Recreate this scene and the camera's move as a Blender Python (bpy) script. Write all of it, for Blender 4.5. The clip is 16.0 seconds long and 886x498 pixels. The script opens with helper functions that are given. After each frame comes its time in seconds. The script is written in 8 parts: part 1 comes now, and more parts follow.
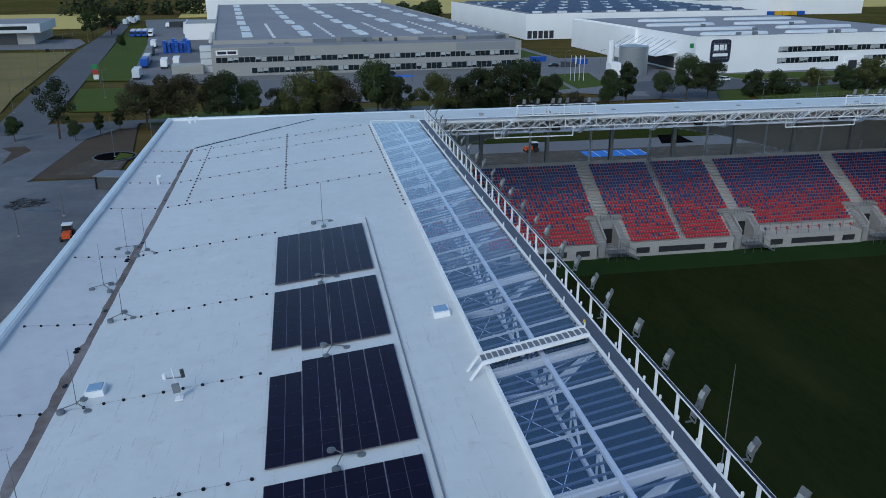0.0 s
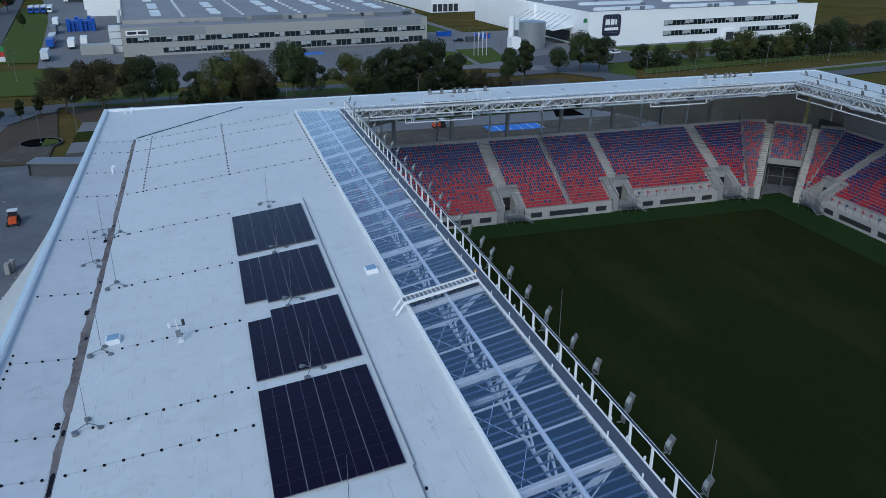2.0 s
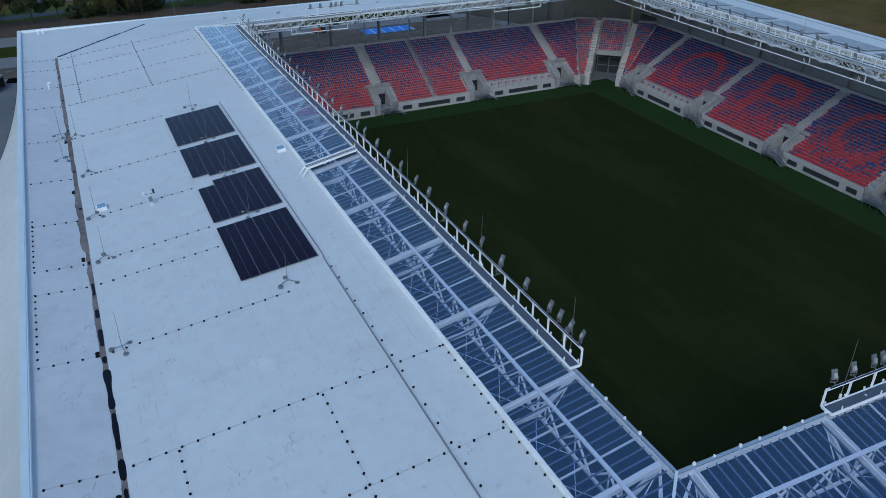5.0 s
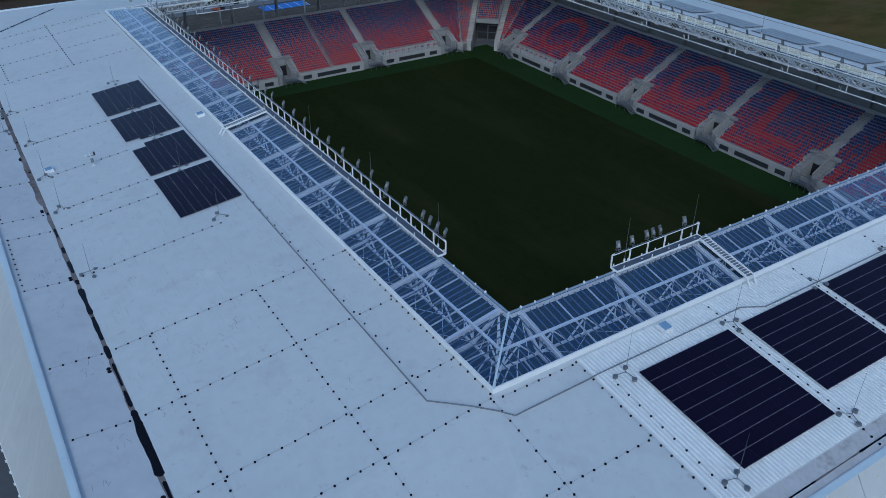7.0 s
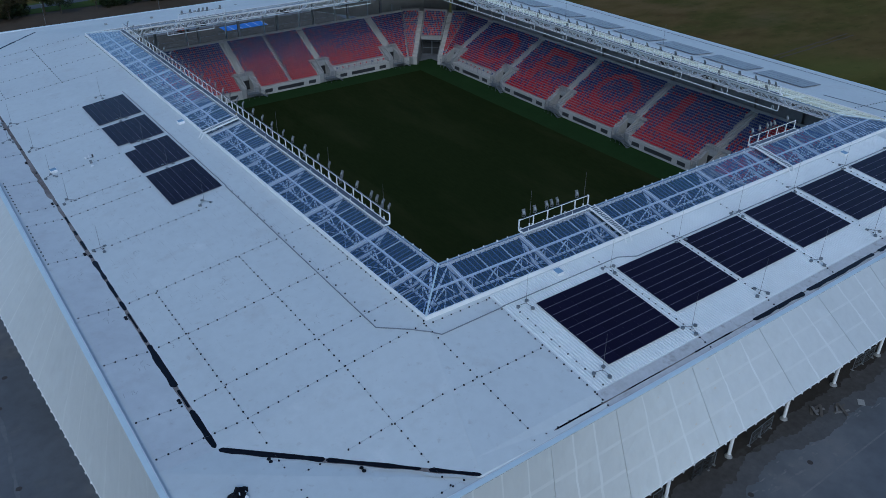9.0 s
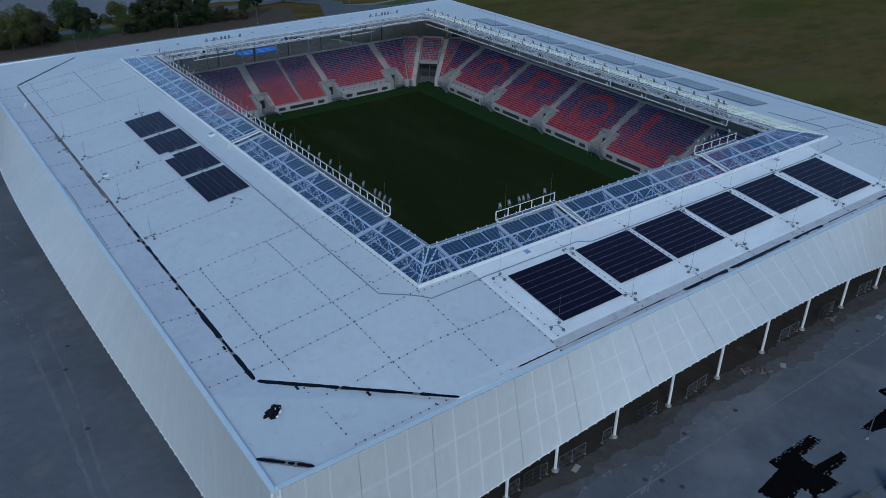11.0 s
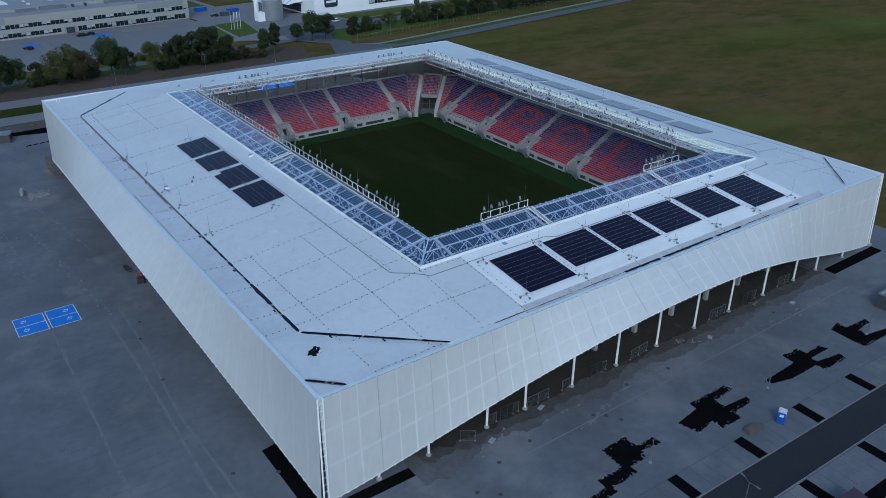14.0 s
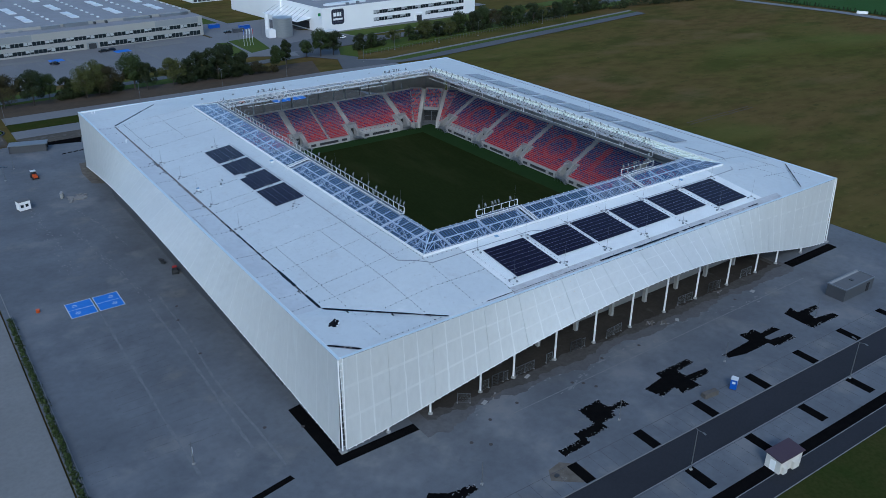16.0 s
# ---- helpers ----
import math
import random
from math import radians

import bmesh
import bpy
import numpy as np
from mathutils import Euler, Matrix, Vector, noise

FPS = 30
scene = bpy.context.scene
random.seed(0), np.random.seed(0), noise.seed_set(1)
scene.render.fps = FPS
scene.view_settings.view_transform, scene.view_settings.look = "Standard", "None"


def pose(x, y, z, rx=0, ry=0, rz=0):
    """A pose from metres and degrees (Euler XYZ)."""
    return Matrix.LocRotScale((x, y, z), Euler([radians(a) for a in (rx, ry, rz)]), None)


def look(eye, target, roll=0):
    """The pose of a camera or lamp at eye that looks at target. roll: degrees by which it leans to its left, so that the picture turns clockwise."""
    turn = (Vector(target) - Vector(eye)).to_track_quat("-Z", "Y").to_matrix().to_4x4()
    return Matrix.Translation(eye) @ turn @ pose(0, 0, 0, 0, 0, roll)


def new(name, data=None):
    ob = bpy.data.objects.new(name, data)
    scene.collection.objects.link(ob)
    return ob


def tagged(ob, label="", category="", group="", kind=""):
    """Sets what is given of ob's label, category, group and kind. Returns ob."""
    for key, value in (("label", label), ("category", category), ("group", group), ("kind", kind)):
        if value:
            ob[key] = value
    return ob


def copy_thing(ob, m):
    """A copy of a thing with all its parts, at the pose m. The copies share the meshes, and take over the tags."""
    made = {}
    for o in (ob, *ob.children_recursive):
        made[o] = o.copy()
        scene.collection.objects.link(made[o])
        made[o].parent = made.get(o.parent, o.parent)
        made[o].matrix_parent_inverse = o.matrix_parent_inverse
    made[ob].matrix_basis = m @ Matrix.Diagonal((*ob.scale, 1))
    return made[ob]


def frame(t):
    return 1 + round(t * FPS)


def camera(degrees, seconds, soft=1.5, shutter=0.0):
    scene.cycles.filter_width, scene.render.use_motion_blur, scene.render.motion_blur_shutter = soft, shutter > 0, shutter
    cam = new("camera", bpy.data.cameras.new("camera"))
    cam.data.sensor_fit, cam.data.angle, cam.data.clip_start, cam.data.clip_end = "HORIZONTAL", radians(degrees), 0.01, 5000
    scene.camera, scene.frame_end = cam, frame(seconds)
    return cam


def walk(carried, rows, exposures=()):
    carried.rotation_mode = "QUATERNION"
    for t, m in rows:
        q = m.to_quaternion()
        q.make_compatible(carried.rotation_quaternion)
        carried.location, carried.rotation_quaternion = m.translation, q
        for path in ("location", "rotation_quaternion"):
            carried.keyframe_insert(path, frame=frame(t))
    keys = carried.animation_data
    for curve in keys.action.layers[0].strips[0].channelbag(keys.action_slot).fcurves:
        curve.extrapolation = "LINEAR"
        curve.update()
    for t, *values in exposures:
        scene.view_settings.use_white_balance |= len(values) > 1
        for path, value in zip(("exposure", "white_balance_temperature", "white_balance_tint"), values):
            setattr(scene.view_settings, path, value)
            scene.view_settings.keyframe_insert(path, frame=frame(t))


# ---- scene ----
# camera: seconds, x, y, z, and the turns about x, y, z in degrees
cam = camera(58.55, 16.0, soft=0.8)
ROWS = [
    (0.0, 20.081, 41.350, 39.746, 70.050, 0.005, -10.091),
    (0.5, 19.341, 37.986, 41.015, 70.094, 0.156, -11.525),
    (1.0, 18.433, 34.390, 42.507, 69.912, 0.003, -13.205),
    (1.5, 17.419, 30.582, 44.094, 69.181, -0.062, -14.944),
    (2.0, 16.332, 26.588, 45.693, 67.706, -0.113, -16.647),
    (2.5, 15.188, 22.440, 47.259, 65.857, -0.193, -18.269),
    (3.0, 13.991, 18.168, 48.773, 64.230, -0.144, -19.807),
    (3.5, 12.734, 13.804, 50.235, 63.046, -0.140, -21.246),
    (6.0, 5.125, -8.503, 57.188, 59.106, -0.037, -28.634),
    (6.5, 3.270, -12.935, 58.599, 58.646, -0.081, -30.737),
    (7.0, 1.294, -17.334, 60.034, 58.461, -0.158, -32.498),
    (7.5, -0.799, -21.698, 61.490, 58.578, -0.233, -34.113),
    (8.0, -3.004, -26.026, 62.962, 58.967, -0.252, -35.224),
    (8.5, -5.313, -30.320, 64.444, 59.135, -0.235, -35.743),
    (9.0, -7.715, -34.584, 65.930, 59.467, -0.271, -35.806),
    (9.5, -10.202, -38.822, 67.412, 59.839, -0.280, -35.760),
    (12.0, -23.611, -59.758, 74.735, 61.808, -0.323, -35.691),
    (12.5, -26.452, -63.912, 76.221, 62.164, -0.373, -35.663),
    (13.0, -29.339, -68.057, 77.736, 62.556, -0.298, -35.669),
    (13.5, -32.268, -72.195, 79.284, 62.915, -0.377, -35.631),
    (14.0, -35.234, -76.332, 80.862, 63.283, -0.350, -35.646),
    (14.5, -38.220, -80.476, 82.449, 63.664, -0.317, -35.693),
    (15.0, -41.204, -84.641, 83.999, 63.983, -0.405, -35.631),
    (15.5, -44.144, -88.852, 85.435, 64.079, -0.353, -35.619),
    (16.0, -46.979, -93.146, 86.634, 64.164, -0.373, -35.516),
]
walk(cam, [(row[0], pose(*row[1:])) for row in ROWS], exposures=[(0.0, 0.19, 5720, 3), (2.0, 0.28, 5640, 3), (3.5, 0.34, 5560, 3), (6.0, 0.06, 5350, 3), (8.0, -0.14, 5210, 3), (9.5, -0.16, 5220, 3), (12.0, -0.02, 5300, 3), (14.5, 0.25, 5350, 3), (16.0, 0.34, 5400, 3)])

# ---- light ----
world = bpy.data.worlds.new("world")
scene.world = world
world.use_nodes = True
wn = world.node_tree
sky = wn.nodes.new("ShaderNodeTexSky")
sky.sky_type = 'NISHITA'
sky.sun_disc = False
SUN_EL, SUN_AZ = 38.0, 215.0          # degrees; azimuth clockwise from +y
sky.sun_elevation = radians(SUN_EL)
sky.sun_rotation = radians(SUN_AZ)
sky.air_density, sky.dust_density, sky.ozone_density = 1.0, 1.2, 1.5
wn.nodes["Background"].inputs["Strength"].default_value = 0.13
wn.links.new(sky.outputs["Color"], wn.nodes["Background"].inputs["Color"])
sun = new("sun", bpy.data.lights.new("sun", 'SUN'))
sun.data.energy = 0.8
sun.data.angle = radians(14)
sun.data.color = (1.0, 0.93, 0.84)
sun_dir = Vector((math.sin(radians(SUN_AZ)) * math.cos(radians(SUN_EL)), math.cos(radians(SUN_AZ)) * math.cos(radians(SUN_EL)), math.sin(radians(SUN_EL))))
sun.matrix_world = look(sun_dir * 300, (0, 0, 0))


# ---- materials ----
def material(name, color, rough=0.6, metal=0.0, vary=0.0, scale=1.0, fine=0.0, fine_scale=20.0, bump=0.0, bump_scale=30.0, tint=None, island=0.0, stretch=(1, 1, 1), spec=0.5, rand=0.0, dirt=None):
    """A surface: base colour, blotches (vary, to the colour tint), fine grain, relief, and a little difference from piece to piece."""
    m = bpy.data.materials.new(name)
    m.use_nodes = True
    nt = m.node_tree
    b = nt.nodes["Principled BSDF"]
    b.inputs["Roughness"].default_value = rough
    b.inputs["Metallic"].default_value = metal
    b.inputs["Specular IOR Level"].default_value = spec
    b.inputs["Base Color"].default_value = (*color, 1)
    geo = nt.nodes.new("ShaderNodeNewGeometry")
    mp = nt.nodes.new("ShaderNodeMapping")
    mp.inputs["Scale"].default_value = stretch
    nt.links.new(geo.outputs["Position"], mp.inputs["Vector"])
    out = None

    def mix(a, c2, fac):
        n = nt.nodes.new("ShaderNodeMix")
        n.data_type = 'RGBA'
        if a is None:
            n.inputs["A"].default_value = (*color, 1)
        else:
            nt.links.new(a, n.inputs["A"])
        if isinstance(c2, tuple):
            n.inputs["B"].default_value = (*c2, 1)
        else:
            nt.links.new(c2, n.inputs["B"])
        nt.links.new(fac, n.inputs["Factor"])
        return n.outputs["Result"]

    def noise_fac(s, detail, lo, hi, top):
        n = nt.nodes.new("ShaderNodeTexNoise")
        n.inputs["Scale"].default_value = s
        n.inputs["Detail"].default_value = detail
        n.inputs["Roughness"].default_value = 0.6
        nt.links.new(mp.outputs["Vector"], n.inputs["Vector"])
        r = nt.nodes.new("ShaderNodeMapRange")
        r.inputs["From Min"].default_value, r.inputs["From Max"].default_value = lo, hi
        r.inputs["To Max"].default_value = top
        nt.links.new(n.outputs["Fac"], r.inputs["Value"])
        return r.outputs["Result"]

    if vary:
        out = mix(out, tint or tuple(c * 0.6 for c in color), noise_fac(scale, 5, 0.35, 0.7, vary))
    if fine:
        out = mix(out, tuple(c * 0.45 for c in color), noise_fac(fine_scale, 4, 0.4, 0.75, fine))
    if dirt:
        for tone, size, edge, amount in dirt:
            out = mix(out, tone, noise_fac(size, 7, edge, edge + 0.14, amount))
    if island or rand:
        src = geo.outputs["Random Per Island"]
        if rand:
            oi = nt.nodes.new("ShaderNodeObjectInfo")
            src = oi.outputs["Random"]
        r = nt.nodes.new("ShaderNodeMapRange")
        r.inputs["To Max"].default_value = island or rand
        nt.links.new(src, r.inputs["Value"])
        out = mix(out, tuple(c * 0.5 for c in color), r.outputs["Result"])
    if out is not None:
        nt.links.new(out, b.inputs["Base Color"])
    if bump:
        n = nt.nodes.new("ShaderNodeTexNoise")
        n.inputs["Scale"].default_value = bump_scale
        n.inputs["Detail"].default_value = 3
        nt.links.new(mp.outputs["Vector"], n.inputs["Vector"])
        bp = nt.nodes.new("ShaderNodeBump")
        bp.inputs["Strength"].default_value = bump
        bp.inputs["Distance"].default_value = 0.05
        nt.links.new(n.outputs["Fac"], bp.inputs["Height"])
        nt.links.new(bp.outputs["Normal"], b.inputs["Normal"])
    return m


def glass_material(name, tint, rough=0.12):
    """Thin sheet: lets light through, tinted, with sky-blue haze mixed in, and mirrors by Fresnel."""
    m = bpy.data.materials.new(name)
    m.use_nodes = True
    nt = m.node_tree
    nt.nodes.remove(nt.nodes["Principled BSDF"])
    tr = nt.nodes.new("ShaderNodeBsdfTransparent")
    tr.inputs["Color"].default_value = (*tint, 1)
    gl = nt.nodes.new("ShaderNodeBsdfGlossy")
    gl.inputs["Roughness"].default_value = rough
    # warm tint whitens the blue sky that the pane mirrors
    gl.inputs["Color"].default_value = (1.0, 0.965, 0.93, 1)
    fr = nt.nodes.new("ShaderNodeFresnel")
    fr.inputs["IOR"].default_value = 1.55
    # blue diffuse layer stands in for sky light on the panes
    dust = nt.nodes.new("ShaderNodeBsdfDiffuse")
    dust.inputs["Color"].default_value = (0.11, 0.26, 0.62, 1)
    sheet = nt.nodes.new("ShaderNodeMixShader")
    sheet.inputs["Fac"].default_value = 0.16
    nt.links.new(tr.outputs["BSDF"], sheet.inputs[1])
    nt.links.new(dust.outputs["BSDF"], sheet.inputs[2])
    mx = nt.nodes.new("ShaderNodeMixShader")
    sq = nt.nodes.new("ShaderNodeMath")
    sq.operation = "MULTIPLY_ADD"           # steeper gloss at grazing angles, as under a brighter sky
    sq.use_clamp = True
    lift = nt.nodes.new("ShaderNodeMath")
    lift.operation = "MULTIPLY"
    lift.inputs[1].default_value = 4.0
    nt.links.new(fr.outputs["Fac"], lift.inputs[0])
    nt.links.new(lift.outputs["Value"], sq.inputs[0])
    nt.links.new(fr.outputs["Fac"], sq.inputs[1])
    nt.links.new(fr.outputs["Fac"], sq.inputs[2])
    cap = nt.nodes.new("ShaderNodeMath")
    cap.operation = "MINIMUM"               # keeps the sheet from ever being a full mirror
    cap.inputs[1].default_value = 0.5
    nt.links.new(sq.outputs["Value"], cap.inputs[0])
    nt.links.new(cap.outputs["Value"], mx.inputs["Fac"])
    nt.links.new(sheet.outputs["Shader"], mx.inputs[1])
    nt.links.new(gl.outputs["BSDF"], mx.inputs[2])
    nt.links.new(mx.outputs["Shader"], nt.nodes["Material Output"].inputs["Surface"])
    return m


M_ROOF = material("roof_membrane", (0.59, 0.625, 0.63), 0.55, vary=0.3, scale=0.07, tint=(0.49, 0.515, 0.53), fine=0.12, fine_scale=0.9, bump=0.04, bump_scale=0.8, dirt=[((0.46, 0.45, 0.44), 0.3, 0.58, 0.35), ((0.38, 0.365, 0.35), 1.3, 0.61, 0.5), ((0.70, 0.72, 0.72), 0.22, 0.62, 0.5)])
# soiled membrane, also darkened for the strip's slope away from the sun
M_ROOFSHADEDIRT = material("shaded_soiled_membrane", (0.575, 0.602, 0.615), 0.6, vary=0.5, scale=0.12, tint=(0.47, 0.485, 0.515), fine=0.15, fine_scale=0.9, bump=0.04, bump_scale=0.8, dirt=[((0.42, 0.41, 0.42), 0.35, 0.57, 0.4), ((0.36, 0.345, 0.34), 1.2, 0.61, 0.45), ((0.66, 0.68, 0.70), 0.2, 0.60, 0.5)])
M_CORR = material("corrugated_metal", (0.74, 0.77, 0.78), 0.45, vary=0.2, scale=0.2)
M_FACADE = material("facade_mesh", (0.59, 0.603, 0.592), 0.5, metal=0.1, vary=0.35, scale=0.12, tint=(0.50, 0.52, 0.52), fine=0.12, fine_scale=1.3, rand=0.05, stretch=(1, 1, 0.3), dirt=[((0.64, 0.665, 0.66), 0.5, 0.58, 0.5)])
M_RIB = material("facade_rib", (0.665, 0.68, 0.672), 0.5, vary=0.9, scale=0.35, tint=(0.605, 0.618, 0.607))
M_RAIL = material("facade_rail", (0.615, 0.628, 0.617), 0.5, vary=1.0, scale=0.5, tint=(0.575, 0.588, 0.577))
M_COPING = material("coping", (0.60, 0.70, 0.745), 0.5, metal=0.0, vary=0.2, scale=0.3)
# white steel; the blue cast of sky and glass is in the colour
M_TRUSS = material("blue_tinted_white_truss", (0.76, 0.82, 0.90), 0.4, vary=0.12, scale=0.8)
M_STEEL = material("white_steel", (0.80, 0.81, 0.82), 0.4, vary=0.15, scale=0.8)
M_GREYSTEEL = material("galvanised_steel", (0.20, 0.22, 0.24), 0.5, metal=0.4, vary=0.3, scale=2.0)
M_DARK = material("dark_metal", (0.035, 0.037, 0.04), 0.5, vary=0.3, scale=3.0)
M_LAMP = material("lamp_housing", (0.16, 0.165, 0.17), 0.45, metal=0.4)
M_LENS = material("lamp_lens", (0.35, 0.37, 0.38), 0.15, rand=0.6)
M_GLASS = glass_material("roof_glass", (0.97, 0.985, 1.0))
M_PV = material("solar_cell", (0.007, 0.0055, 0.021), 0.25, vary=0.3, scale=3.0, tint=(0.009, 0.007, 0.022), rand=0.35, spec=0.12)
M_PV.node_tree.nodes["Principled BSDF"].inputs["Specular Tint"].default_value = (1.0, 0.66, 0.62, 1)    # violet coating
M_PVFAR = material("far_solar_cell", (0.025, 0.035, 0.075), 0.35, rand=0.3)
# cells paled to carry the low-angle sky reflection in their base colour
M_PVEAST = material("sky_paled_solar_cell", (0.25, 0.275, 0.32), 0.4, vary=0.6, scale=0.5, tint=(0.19, 0.21, 0.25), rand=0.3)
M_PVFRAME = material("module_frame", (0.115, 0.105, 0.135), 0.5)
M_CONC = material("concrete", (0.34, 0.34, 0.33), 0.85, vary=0.5, scale=0.25, tint=(0.24, 0.24, 0.23), fine=0.3, fine_scale=3.0, bump=0.2, bump_scale=6.0)
# concrete with the concourse shade in its tone; rubble and feet share it
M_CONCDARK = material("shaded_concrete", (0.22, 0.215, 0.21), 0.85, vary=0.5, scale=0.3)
M_RED = material("red_seat", (0.46, 0.018, 0.038), 0.45, spec=0.3, island=0.35)
M_BLUE = material("blue_seat", (0.026, 0.044, 0.185), 0.45, spec=0.3, island=0.35)
M_PITCH = material("pitch_turf", (0.0175, 0.0250, 0.0078), 0.95, vary=0.8, scale=0.07, tint=(0.022, 0.029, 0.0096), fine=0.4, fine_scale=2.0, bump=0.3, bump_scale=20.0, stretch=(1, 0.25, 1), spec=0.0, dirt=[((0.038, 0.041, 0.016), 0.06, 0.5, 0.55), ((0.014, 0.021, 0.007), 0.16, 0.53, 0.5)])
M_BORDER = material("artificial_turf", (0.023, 0.047, 0.015), 0.9, vary=0.4, scale=0.2, fine=0.3, fine_scale=5.0, spec=0.02)
M_APRON = material("paved_apron", (0.142, 0.152, 0.168), 0.85, vary=0.8, scale=0.07, tint=(0.088, 0.095, 0.107), fine=0.28, fine_scale=0.7, bump=0.15, bump_scale=12.0, spec=0.25, dirt=[((0.185, 0.172, 0.155), 0.10, 0.56, 0.55), ((0.062, 0.066, 0.073), 0.45, 0.60, 0.35), ((0.20, 0.205, 0.215), 0.05, 0.53, 0.55), ((0.22, 0.215, 0.205), 0.9, 0.68, 0.35)])
M_PAVE = material("concrete_paving", (0.19, 0.19, 0.185), 0.85, vary=0.5, scale=0.09, tint=(0.14, 0.14, 0.135), fine=0.3, fine_scale=1.2)
M_BLACK = material("fresh_soil_bed", (0.0045, 0.0045, 0.005), 0.95, vary=0.4, scale=0.7, tint=(0.010, 0.009, 0.009), bump=0.5, bump_scale=8.0, spec=0.0)
M_ROAD = material("asphalt", (0.028, 0.029, 0.035), 0.85, spec=0.2, vary=0.4, scale=0.1, fine=0.3, fine_scale=2.0)
M_ROADFAR = material("worn_asphalt", (0.17, 0.17, 0.175), 0.8, vary=0.4, scale=0.05, fine=0.3, fine_scale=1.0)
M_KERB = material("kerb_stone", (0.20, 0.20, 0.20), 0.8, vary=0.3, scale=1.0)
M_WHITE = material("white_marking", (0.72, 0.73, 0.74), 0.6, fine=0.3, fine_scale=6.0)
M_LINE = material("dark_joint", (0.056, 0.058, 0.064), 0.8)
M_BAYBLUE = material("blue_bay_paint", (0.022, 0.17, 0.62), 0.55, vary=0.3, scale=0.8, fine=0.2, fine_scale=4.0)
M_FIELD = material("meadow", (0.118, 0.082, 0.034), 0.95, vary=1.0, scale=0.011, tint=(0.078, 0.084, 0.020), fine=0.55, fine_scale=0.16, bump=0.6, bump_scale=1.2, spec=0.0, stretch=(0.55, 1.0, 1.0), dirt=[((0.052, 0.058, 0.016), 0.045, 0.50, 0.7), ((0.105, 0.125, 0.034), 0.010, 0.55, 0.6), ((0.150, 0.105, 0.055), 0.028, 0.56, 0.55), ((0.045, 0.050, 0.018), 0.35, 0.58, 0.6), ((0.16, 0.13, 0.07), 0.6, 0.63, 0.5)])
M_GRASS = material("mown_grass", (0.060, 0.092, 0.014), 0.95, vary=0.6, scale=0.06, tint=(0.088, 0.100, 0.020), fine=0.4, fine_scale=1.0, spec=0.1)
M_GREENFIELD = material("sown_field", (0.030, 0.075, 0.016), 0.95, vary=0.5, scale=0.02, tint=(0.042, 0.085, 0.02), fine=0.3, fine_scale=0.3, spec=0.05)
M_GRASSDRY = material("dry_grass", (0.22, 0.175, 0.07), 0.95, vary=0.6, scale=0.05, tint=(0.10, 0.105, 0.036), fine=0.4, fine_scale=0.6, spec=0.1)
M_CROP = material("ripe_field", (0.52, 0.42, 0.14), 0.95, vary=0.5, scale=0.01, tint=(0.42, 0.36, 0.12), spec=0.1)
M_SOIL = material("bare_soil", (0.085, 0.066, 0.048), 0.95, spec=0.1, vary=0.6, scale=0.25, tint=(0.055, 0.045, 0.035), bump=0.6, bump_scale=3.0)
M_BARK = material("bark", (0.065, 0.050, 0.038), 0.9, vary=0.4, scale=2.0)
M_LEAF = material("leaves_green", (0.040, 0.062, 0.018), 0.7, vary=0.5, scale=0.35, tint=(0.060, 0.070, 0.020), island=0.6, spec=0.2)
M_LEAF2 = material("leaves_dark", (0.026, 0.040, 0.014), 0.7, vary=0.5, scale=0.35, tint=(0.045, 0.042, 0.014), island=0.6, spec=0.2)
M_LEAF3 = material("leaves_yellow", (0.085, 0.092, 0.026), 0.7, vary=0.5, scale=0.35, tint=(0.050, 0.066, 0.022), island=0.5, spec=0.2)
M_LEAF4 = material("leaves_brown", (0.054, 0.044, 0.020), 0.7, vary=0.5, scale=0.35, tint=(0.034, 0.044, 0.016), island=0.5, spec=0.2)
M_WH_WALL = material("grey_cladding", (0.34, 0.335, 0.31), 0.55, vary=0.15, scale=0.05, stretch=(1, 1, 12))
M_WH_WALL2 = material("darker_grey_cladding", (0.25, 0.265, 0.27), 0.55, vary=0.15, scale=0.05)
M_WH_ROOF = material("grey_roof_felt", (0.22, 0.22, 0.235), 0.75, vary=0.5, scale=0.03, tint=(0.31, 0.31, 0.325), fine=0.2, fine_scale=0.3)
M_SKYLIGHT = material("skylight_plastic", (0.62, 0.65, 0.67), 0.35, vary=0.2, scale=0.3)
M_WHITEWALL = material("white_cladding", (0.88, 0.88, 0.87), 0.5, vary=0.12, scale=0.06)
M_WINDOW = material("window_glass", (0.015, 0.022, 0.026), 0.12, rand=0.3)
M_BLIND = material("pale_blind", (0.42, 0.44, 0.44), 0.7, rand=0.5)
M_FRAME = material("window_frame", (0.30, 0.31, 0.32), 0.5)
M_TANK = material("tank_steel", (0.36, 0.38, 0.39), 0.35, metal=0.6, vary=0.3, scale=0.6, stretch=(1, 1, 4))
M_LOGO = material("sign_navy", (0.012, 0.014, 0.035), 0.4)
M_ORANGE = material("orange_paint", (0.55, 0.085, 0.015), 0.4)
M_REDPAINT = material("red_paint", (0.42, 0.03, 0.03), 0.4)
M_GREENPAINT = material("green_paint", (0.03, 0.22, 0.07), 0.45)
M_BLUEPAINT = material("blue_paint", (0.012, 0.085, 0.42), 0.4, vary=0.2, scale=2.0)
M_YELLOW = material("yellow_paint", (0.60, 0.36, 0.02), 0.4)
M_HOLDER = material("black_plastic", (0.006, 0.007, 0.011), 0.7, spec=0.1)
M_COVER = material("rusty_iron", (0.05, 0.042, 0.040), 0.75, vary=0.5, scale=2.0)
M_RUBBER = material("rubber", (0.015, 0.015, 0.016), 0.8)
